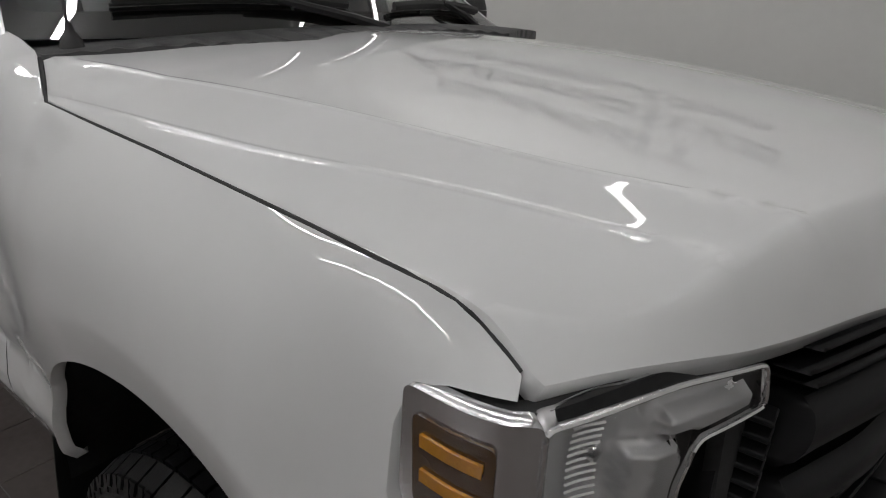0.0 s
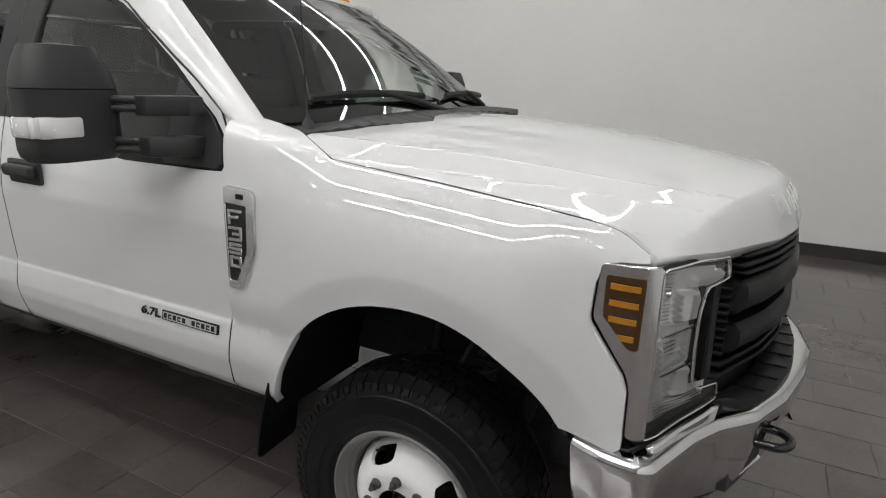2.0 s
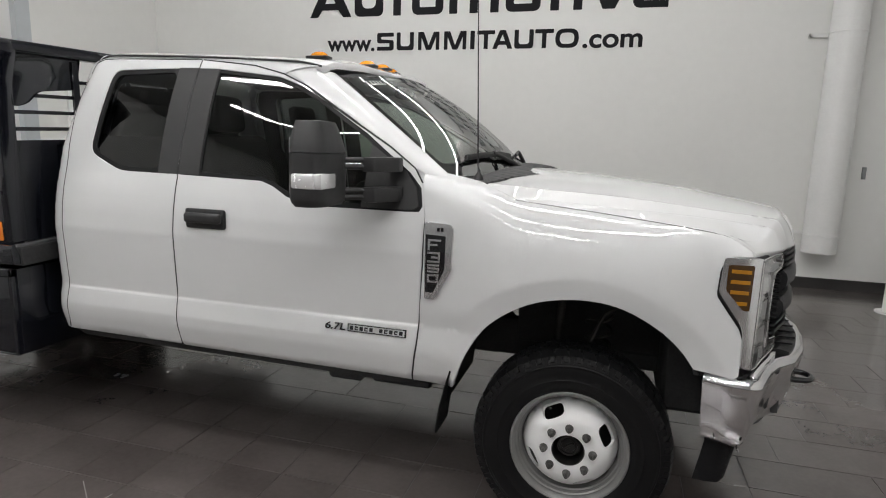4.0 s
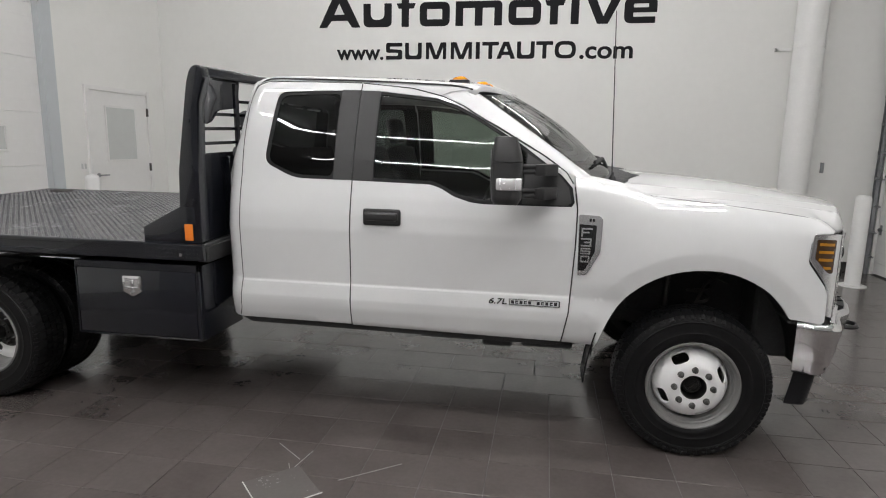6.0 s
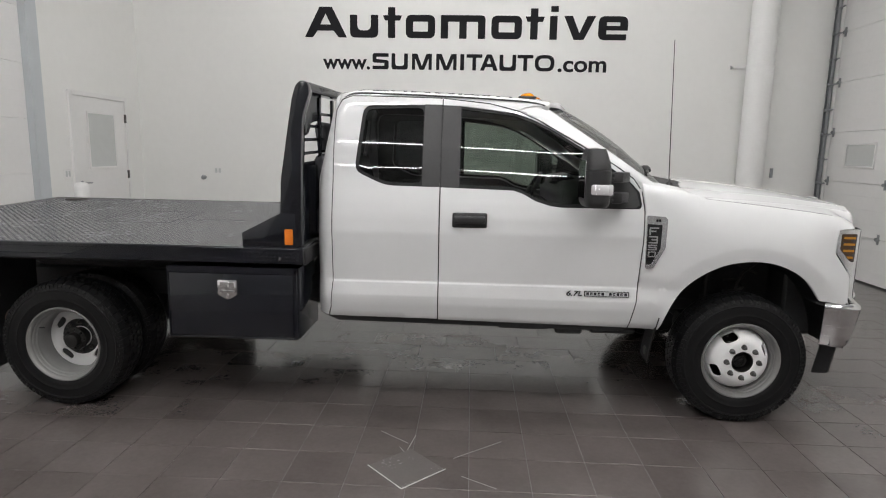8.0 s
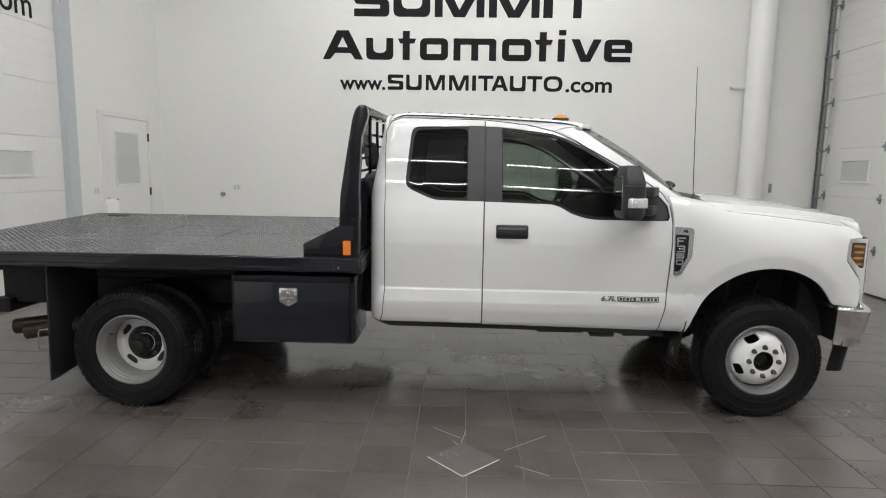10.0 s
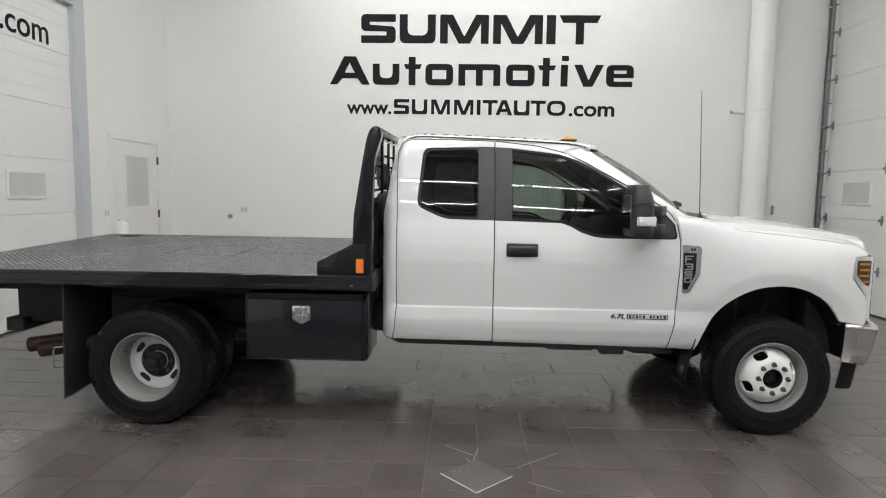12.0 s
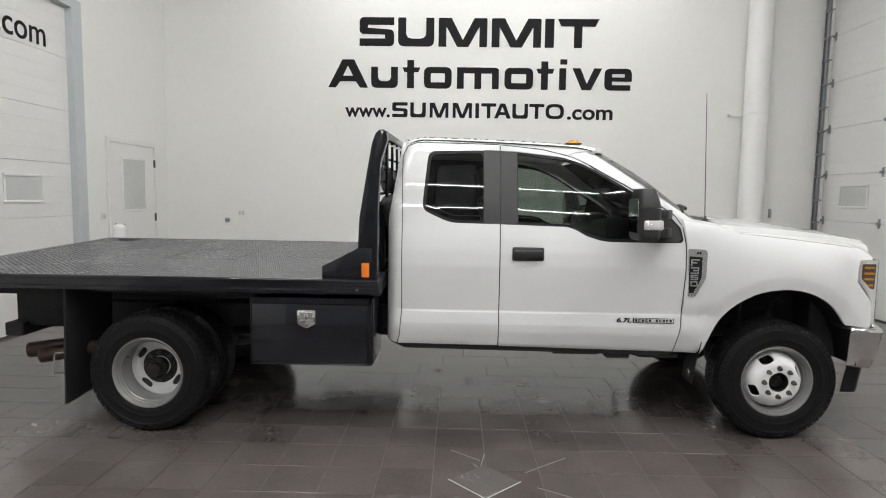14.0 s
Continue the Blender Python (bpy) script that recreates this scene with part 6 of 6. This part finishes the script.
def wheel(name, x, y, sg, front, label, turn):
    w = place_at(new(name), (x, y, 0.398))
    w.parent = truck
    tagged(w, label)
    tyre(w)
    k = -sg        # profile is written for the side at -y
    bm = bmesh.new()
    prof = [(0.206, 0.09), (0.202, 0.05), (0.196, 0.0), (0.203, -0.05), (0.208, -0.08), (0.214, -0.088), (0.226, -0.092), (0.236, -0.100), (0.239, -0.110), (0.236, -0.116), (0.229, -0.116), (0.223, -0.107), (0.217, -0.100), (0.215, -0.088), (0.209, -0.083), (0.206, -0.068), (0.200, -0.063), (0.1975, -0.045), (0.1925, -0.035), (0.190, 0.0), (0.196, 0.05), (0.203, 0.09)]
    lathe(bm, [(r, a * k) for r, a in prof], 80)
    bmesh.ops.recalc_face_normals(bm, faces=bm.faces[:])
    rim = part("rim", bm, STEEL, w, "silver painted steel rim")
    d = DISC_F if front else DISC_R
    holes = [slot(radians(turn + 90 * q), 0.160 if front else 0.150, 0.045, 0.021) for q in range(4)]
    bore = 0.066 if front else 0.060
    weld(surf("wheel_disc", lambda u, v: (u, k * d(np.sqrt(u * u + v * v)), v), ngon(0.197, 72), STEEL, w, (0, sg, 0), holes=holes + [ngon(bore, 36)], step=0.012, rim=0.012))
    for q in range(8):
        a = 2 * math.pi * q / 8
        cx, cz = 0.0965 * math.cos(a), 0.0965 * math.sin(a)
        y0 = float(d(0.0965))
        bm = bmesh.new()
        lathe(bm, [(0.001, y0 - 0.034), (0.006, y0 - 0.034), (0.008, y0 - 0.028), (0.008, y0 - 0.020), (0.013, y0 - 0.018), (0.0145, y0 - 0.004), (0.017, y0 - 0.002), (0.017, y0 + 0.002)], 12)
        bmesh.ops.transform(bm, matrix=Matrix.Translation((cx, 0, cz)) @ Matrix.Scale(k, 4, (0, 1, 0)), verts=bm.verts[:])
        bmesh.ops.recalc_face_normals(bm, faces=bm.faces[:])
        part("lug_nut", bm, NUT, w)
    bm = bmesh.new()
    if front:
        p = [(0.001, -0.086), (0.027, -0.086), (0.030, -0.080), (0.034, -0.080), (0.036, -0.091), (0.043, -0.091), (0.046, -0.084), (0.047, -0.050), (0.0645, -0.045), (0.0645, -0.126), (0.068, -0.126)]
    else:
        p = [(0.001, -0.045), (0.030, -0.045), (0.042, -0.040), (0.046, -0.03), (0.048, -0.005), (0.072, 0.002), (0.075, 0.02), (0.06, 0.035), (0.06, 0.08)]
    lathe(bm, [(r, a * k) for r, a in p], 32)
    if not front:
        for q in range(8):
            a = 2 * math.pi * q / 8
            box(bm, (0.060 * math.cos(a) - 0.008, min(k * -0.012, k * 0.004), 0.060 * math.sin(a) - 0.008), (0.060 * math.cos(a) + 0.008, max(k * -0.012, k * 0.004), 0.060 * math.sin(a) + 0.008), 0.002)
    else:
        box(bm, (-0.024, min(k * -0.096, k * -0.084), -0.006), (0.024, max(k * -0.096, k * -0.084), 0.006), 0.002, pose(0, 0, 0, 0, -38, 0))
    bmesh.ops.recalc_face_normals(bm, faces=bm.faces[:])
    part("hub", bm, GREASE, w, "dark greasy steel hub")
    bm = bmesh.new()
    lathe(bm, [(0.19, 0.06 * k), (0.07, 0.065 * k), (0.07, 0.09 * k), (0.19, 0.09 * k)], 32)
    part("brake_drum", bm, UNDER, w)
    bm = bmesh.new()
    tube(bm, [(0.165 * math.cos(radians(turn + 3)), k * -0.075, 0.165 * math.sin(radians(turn + 3))), (0.178 * math.cos(radians(turn + 3)), k * -0.105, 0.178 * math.sin(radians(turn + 3)))], 0.004, 8)
    part("valve_stem", bm, BLACK, w)


for sg in (-1, 1):
    wheel("front_wheel", 0.0, sg * 0.878, sg, True, "silver steel front wheel with eight studs", 116 if sg < 0 else 40)
    wheel("rear_wheel", -4.19, sg * 1.0, sg, False, "deep-dish silver steel rear wheel with eight studs", 142 if sg < 0 else 40)
    wheel("inner_rear_wheel", -4.19, sg * 0.68, -sg, False, "inner rear wheel of the dual pair", 75)

# ---- flatbed ----
def lugs(name, ra, rb, at, parent, mt, p=0.023):
    """Rows of small raised lugs, turned by a right angle from one to the next."""
    verts, faces = [], []
    i = 0
    a = ra[0] + p / 2
    while a < ra[1] - p / 2:
        b, j = rb[0] + p / 2, 0
        while b < rb[1] - p / 2:
            c, s = (0.7071, 0.7071) if (i + j) % 2 else (0.7071, -0.7071)
            n = len(verts)
            for u, w, h in ((-0.0115, 0, 0), (0, -0.0036, 0), (0.0115, 0, 0), (0, 0.0036, 0), (-0.005, 0, 0.0018), (0.005, 0, 0.0018)):
                verts.append(at(a + c * u - s * w, b + s * u + c * w, h))
            faces += [(n, n + 1, n + 4), (n + 1, n + 5, n + 4), (n + 1, n + 2, n + 5), (n + 2, n + 3, n + 5), (n + 3, n + 4, n + 5), (n + 3, n, n + 4)]
            b += p
            j += 1
        a += p
        i += 1
    me = bpy.data.meshes.new(name)
    me.from_pydata(verts, [], faces)
    me.materials.append(mt)
    ob = new(name, me)
    ob.parent = parent
    return tagged(ob, "small raised tread lugs", kind="stuff")


BW = 1.135
bed = new("flatbed")
bed.parent = truck
# the bed leans a little towards the near side
lean = Matrix.Rotation(radians(1.6), 4, "X")
bed.rotation_euler = (radians(1.6), 0, 0)
bed.location = Vector((0, -BW, 1.04)) - lean @ Vector((0, -BW, 1.04))
tagged(bed, "black steel flatbed with tread-plate deck and headache rack")
boxpart("deck", (-5.75, -BW + 0.012, 1.035), (-2.66, BW - 0.012, 1.05), PLATE, bed, 0.002, "black tread-plate deck")
lugs("tread_relief", (-5.74, -2.67), (-BW + 0.02, BW - 0.02), lambda a, b, h: (a, b, 1.05 + h), bed, PLATE)
# hatch lines over the axle
bm = bmesh.new()
for lo, hi in (((-4.46, -0.30), (-4.452, 0.30)), ((-3.90, -0.30), (-3.892, 0.30)), ((-4.46, -0.304), (-3.892, -0.296)), ((-4.46, 0.296), (-3.892, 0.304)), ((-3.89, -0.10), (-3.0, -0.096))):
    box(bm, (lo[0], lo[1], 1.0485), (hi[0], hi[1], 1.0512))
part("hatch_seam", bm, UNDER, bed)
boxpart("stake_latch", (-5.52, 0.90, 1.045), (-5.36, 1.02, 1.065), DARKSTEEL, bed, 0.006)
for sg in (-1, 1):
    bm = bmesh.new()
    extrude_poly(bm, [(sg * (BW - 0.012), 1.052), (sg * (BW + 0.004), 1.052), (sg * (BW + 0.012), 1.046), (sg * (BW + 0.012), 1.030), (sg * (BW + 0.002), 1.026), (sg * (BW + 0.002), 0.985), (sg * (BW + 0.012), 0.980), (sg * (BW + 0.012), 0.958), (sg * (BW - 0.03), 0.952), (sg * (BW - 0.03), 0.99)][::sg], "x", -5.75, -2.66)
    part("side_rail", bm, BEDBLACK, bed, "black painted channel rail")
    bm = bmesh.new()
    box(bm, (-3.03, min(sg * (BW - 0.01), sg * (BW + 0.014)), 0.956), (-2.655, max(sg * (BW - 0.01), sg * (BW + 0.014)), 1.046), 0.003)
    part("rail_plate", bm, BEDBLACK, bed, "tread-plate rail cover")
    lugs("tread_relief", (-3.02, -2.665), (0.962, 1.04), lambda a, b, h: (a, sg * (BW + 0.014 + h), b), bed, BEDBLACK)
    bm = bmesh.new()
    lathe(bm, [(0.001, -0.006), (0.009, -0.006), (0.011, -0.002), (0.011, 0.004)], 14, "y", (-2.79, sg * (BW + 0.016), 0.988))
    part("rail_bolt", bm, CHROME, bed)
    # wing plate
    bm = bmesh.new()
    extrude_poly(bm, [(-3.02, 1.052), (-3.02, 1.135), (-2.79, 1.255), (-2.70, 1.255), (-2.70, 1.052)], "y", min(sg * (BW - 0.012), sg * (BW - 0.004)), max(sg * (BW - 0.012), sg * (BW - 0.004)), 0.001)
    part("wing_plate", bm, BEDBLACK, bed, "sloped black wing plate")
    # rack post: bent plate, leaning forward, rounded at the head
    bm = bmesh.new()
    post = [(-2.800, 1.05), (-2.780, 1.45), (-2.730, 1.75), (-2.700, 1.92), (-2.678, 1.985), (-2.650, 2.01), (-2.61, 2.005), (-2.60, 1.95), (-2.645, 1.81), (-2.66, 1.5), (-2.665, 1.05)]
    extrude_poly(bm, rounded(post, 0.02, 3), "y", min(sg * (BW - 0.085), sg * (BW - 0.005)), max(sg * (BW - 0.085), sg * (BW - 0.005)), 0.006)
    part("rack_post", bm, BEDBLACK, bed, "black bent-steel rack post")
    bm = bmesh.new()
    box(bm, (-2.765, min(sg * (BW - 0.006), sg * (BW + 0.006)), 1.068), (-2.715, max(sg * (BW - 0.006), sg * (BW + 0.006)), 1.162), 0.006, seg=2)
    part("side_marker", bm, ORANGE, bed, "orange plastic side marker")
    # corner gusset
    surf("rack_gusset", lambda y, z: (np.full_like(y, -2.655), sg * y, z), rounded([(0.66, 1.965), (1.06, 1.965), (1.06, 1.70), (0.98, 1.72), (0.92, 1.78), (0.70, 1.80)], 0.03), BEDBLACK, bed, (-1, 0, 0), step=0.06, rim=0.008)
    for z in (1.30, 1.475, 1.72):
        bm = bmesh.new()
        lathe(bm, [(0.001, -0.004), (0.008, -0.004), (0.009, 0.002)], 10, "y", (-2.70, sg * (BW - 0.003), z))
        part("rack_bolt", bm, BEDBLACK, bed)
bm = bmesh.new()
extrude_poly(bm, rounded([(-2.690, 1.95), (-2.678, 1.985), (-2.650, 2.01), (-2.61, 2.005), (-2.60, 1.95)], 0.015, 3), "y", -BW + 0.07, BW - 0.07, 0.003)
part("rack_top", bm, BEDBLACK, bed, "black rack top beam")
boxpart("rack_panel", (-2.70, -BW + 0.09, 1.05), (-2.685, BW - 0.09, 1.545), BEDBLACK, bed, 0.003)
for k in range(4):
    boxpart("panel_rib", (-2.69, -0.8 + k * 0.5, 1.08), (-2.66, -0.74 + k * 0.5, 1.52), BEDBLACK, bed, 0.004)
for z in (1.60, 1.68, 1.76, 1.84):
    boxpart("rack_bar", (-2.682, -BW + 0.09, z - 0.009), (-2.664, BW - 0.09, z + 0.009), BEDBLACK, bed, 0.003)
for y in (-0.70, -0.35, 0.0, 0.35, 0.70):
    boxpart("rack_upright", (-2.664, y - 0.02, 1.54), (-2.645, y + 0.02, 1.94), BEDBLACK, bed, 0.003)
for k in range(9):
    boxpart("cross_member", (-5.6 + k * 0.36, -BW + 0.03, 0.94), (-5.53 + k * 0.36, BW - 0.03, 1.033), UNDER, bed, 0.005)
boxpart("tail_beam", (-5.78, -BW, 0.93), (-5.70, BW, 1.05), BEDBLACK, bed, 0.006)
for sg in (-1, 1):
    boxpart("wheel_shield", (-4.62, min(sg * 0.62, sg * (BW - 0.12)), 0.915), (-3.72, max(sg * 0.62, sg * (BW - 0.12)), 0.945), UNDER, bed, 0.006)
    boxpart("bed_brace", (-5.6, sg * 0.55 - 0.03, 0.80), (-2.7, sg * 0.55 + 0.03, 0.94), UNDER, bed, 0.006)

# ---- tool boxes ----
for sg in (-1, 1):
    def yb(a, b):
        return min(sg * a, sg * b), max(sg * a, sg * b)
    tb = new("tool_box")
    tb.parent = truck
    tagged(tb, "black steel underbody tool box with a folding latch")
    bm = bmesh.new()
    y0, y1 = yb(0.68, 1.105)
    box(bm, (-3.49, y0, 0.485), (-2.69, y1, 0.925), 0.006, seg=2)
    part("box_body", bm, BEDBLACK, tb)
    bm = bmesh.new()
    y0, y1 = yb(1.10, 1.128)
    for lo, hi in (((-3.49, 0.885), (-2.70, 0.925)), ((-3.49, 0.482), (-2.70, 0.492)), ((-2.722, 0.485), (-2.70, 0.925)), ((-3.495, 0.485), (-3.487, 0.925))):
        box(bm, (lo[0], y0, lo[1]), (hi[0], y1, hi[1]), 0.003)
    part("box_frame", bm, BEDBLACK, tb)
    bm = bmesh.new()
    y0, y1 = yb(1.108, 1.124)
    box(bm, (-3.484, y0, 0.496), (-2.727, y1, 0.882), 0.004, seg=2)
    lid = part("box_door", bm, BEDBLACK, tb, "flat black door")
    bm = bmesh.new()
    extrude_poly(bm, rounded([(-3.185, 0.845), (-3.065, 0.845), (-3.065, 0.755), (-3.125, 0.722), (-3.185, 0.755)], 0.012, 3), "y", *yb(1.122, 1.129), 0.002)
    latch = part("latch_plate", bm, CHROME, tb, "polished steel latch")
    bm = bmesh.new()
    box(bm, (-3.170, yb(1.128, 1.131)[0], 0.768), (-3.080, yb(1.128, 1.131)[1], 0.832), 0.002)
    part("latch_recess", bm, SILVER, latch)
    bm = bmesh.new()
    box(bm, (-3.165, yb(1.130, 1.140)[0], 0.772), (-3.085, yb(1.130, 1.140)[1], 0.782), 0.002)
    box(bm, (-3.135, yb(1.130, 1.138)[0], 0.782), (-3.115, yb(1.130, 1.138)[1], 0.822), 0.003)
    lathe(bm, [(0.001, sg * 1.136), (0.010, sg * 1.136), (0.010, sg * 1.128)], 16, "y", (-3.125, 0, 0.747))
    part("latch_handle", bm, CHROME, latch)
    # rear flap and its hanger
    surf("mud_flap", lambda y, z: (-4.72 - 0.03 * np.clip(0.9 - z, 0, 1), sg * y, z), rounded([(0.58, 0.20), (BW - 0.02, 0.17), (BW - 0.015, 0.95), (0.58, 0.95)], 0.008), BLACK, truck, (1, 0, 0), step=0.08, rim=0.010, label="large black rear mud flap")
    bm = bmesh.new()
    tube(bm, [(-4.76, sg * 1.09, 0.52), (-4.80, sg * 1.12, 0.52), (-4.80, sg * 1.13, 0.50), (-4.80, sg * 1.13, 0.40), (-4.80, sg * 1.12, 0.385), (-4.76, sg * 1.06, 0.37)], 0.005, 8)
    part("flap_wire", bm, GALV, truck)

# ---- rear: exhaust, hitch, lamps ----
ex = new("exhaust")
ex.parent = truck
for dx, dy in ((0.0, 0.02), (0.17, -0.10)):
    bm = bmesh.new()
    tube(bm, [(-4.4 + dx, -0.62 + dy, 0.50), (-4.8 + dx, -0.72 + dy, 0.50), (-5.22 + dx, -0.80 + dy, 0.445)], [0.05, 0.05, 0.055], 20, caps=False)
    bmesh.ops.solidify(bm, geom=bm.faces[:], thickness=0.003)
    part("exhaust_tip", bm, EXHAUST, ex, "rusty steel exhaust tip")
boxpart("hitch_beam", (-5.54, -0.60, 0.50), (-5.40, 0.60, 0.60), UNDER, truck, 0.008)
boxpart("hitch_drop", (-5.50, -0.52, 0.56), (-5.14, -0.42, 0.94), UNDER, truck, 0.008)
bm = bmesh.new()
box(bm, (-4.80, -0.98, 0.815), (-4.775, -0.92, 0.875), 0.006, seg=2)
part("work_lamp", bm, PIPEW, truck, "small white lamp under the bed")

# ---- floor tiles, inlay and litter ----
inlay = thing("floor_inlay", "pale square tile set cornerwise with bright edges", "floor tile")
m = pose(-1.975, -1.685, 0.0, 0, 0, 44)
bm = bmesh.new()
box(bm, (-0.140, -0.140, -0.004), (0.140, 0.140, 0.0022), 0.001, m)
part("inlay_tile", bm, mat("pale_grey_tile", (0.125, 0.115, 0.110), 0.26, var=0.06, scale=6, rvar=0.03), inlay)
for a, b, c, d in ((-0.145, -0.145, 0.145, -0.140), (-0.145, -0.140, -0.140, 0.145)):
    bm = bmesh.new()
    box(bm, (a, b, -0.004), (c, d, 0.0026), 0.0, m)
    part("inlay_edge", bm, mat("light_chipped_edge", (0.5, 0.49, 0.47), 0.5, var=0.3, scale=30), inlay)
scr = mat("pale_scratch", (0.23, 0.22, 0.21), 0.5, var=0.3, scale=30)
for ang, x, y, L in ((38, -1.60, -1.47, 0.34), (-38, -2.08, -1.36, 0.22), (80, -1.98, -1.45, 0.24), (-30, -1.60, -1.80, 0.20), (118, -2.02, -1.50, 0.06)):
    bm = bmesh.new()
    box(bm, (-L / 2, -0.002, 0.0), (L / 2, 0.002, 0.0014), 0.0, pose(x, y, 0.0, 0, 0, ang))
    part("scratch", bm, scr, inlay)
bm = bmesh.new()
for k in range(7):
    box(bm, (-0.012, -0.008, 0), (0.012, 0.008, 0.006), 0.002, pose(-2.98 + random.uniform(-0.06, 0.06), -0.25 + random.uniform(-0.03, 0.03), 0.0, 0, 0, random.uniform(0, 180)))
tagged(part("floor_anchor", bm, GALV), "small scatter of metal bits on the floor tiles", "debris")

P = 0.31
near, rest = [], []
row = -30
while row * P - 0.01 < YB:
    y0 = row * P - 0.01
    row += 1
    if y0 + P < YF:
        continue
    bond = y0 > -0.35
    w = 2 * P if bond else P
    x = -2.27 + (((row * 0.2068) % 0.62) if bond else 0) - 10 * w if bond else -2.27 - 16 * w
    while x < XR:
        a, b, c, d = max(x, XL), max(y0, YF), min(x + w, XR), min(y0 + P, YB)
        if c - a > 0.02 and d - b > 0.02:
            (near if -2.2 < y0 < 1.6 and -5.6 < x < 2.4 and len(near) < 300 else rest).append((a, b, c, d))
        x += w
shared = {}


def tile_mesh(w, d):
    key = (round(w, 3), round(d, 3))
    if key not in shared:
        bm = bmesh.new()
        g = 0.0022
        box(bm, (g, g, -0.008), (key[0] - g, key[1] - g, 0.0))
        top = [e for e in bm.edges if all(v.co.z > -0.001 for v in e.verts)]
        bmesh.ops.bevel(bm, geom=top, offset=0.0007, segments=1, affect="EDGES")
        me = bpy.data.meshes.new("tile")
        bm.to_mesh(me)
        bm.free()
        me.materials.append(TILE)
        shared[key] = me
    return shared[key]


for a, b, c, d in near:
    t = new("tile", tile_mesh(c - a, d - b))
    t.location = (a, b, random.uniform(-0.0006, 0.0004))
    t.rotation_euler = (random.gauss(0, 0.0012), random.gauss(0, 0.0012), 0)
    t.parent = floor
verts, faces = [], []
for a, b, c, d in rest:
    g = 0.0022
    k = len(verts)
    z = random.uniform(-0.0006, 0.0004)
    verts += [(a + g, b + g, -0.008), (c - g, b + g, -0.008), (c - g, d - g, -0.008), (a + g, d - g, -0.008), (a + g, b + g, z), (c - g, b + g, z), (c - g, d - g, z), (a + g, d - g, z)]
    faces += [(k + 4, k + 5, k + 6, k + 7), (k, k + 1, k + 5, k + 4), (k + 1, k + 2, k + 6, k + 5), (k + 2, k + 3, k + 7, k + 6), (k + 3, k, k + 4, k + 7)]
me = bpy.data.meshes.new("tile_field")
me.from_pydata(verts, [], faces)
me.materials.append(TILE)
tf = new("tile_field", me)
tf.parent = floor
tagged(tf, "dark grey floor tiles in rows", kind="stuff")
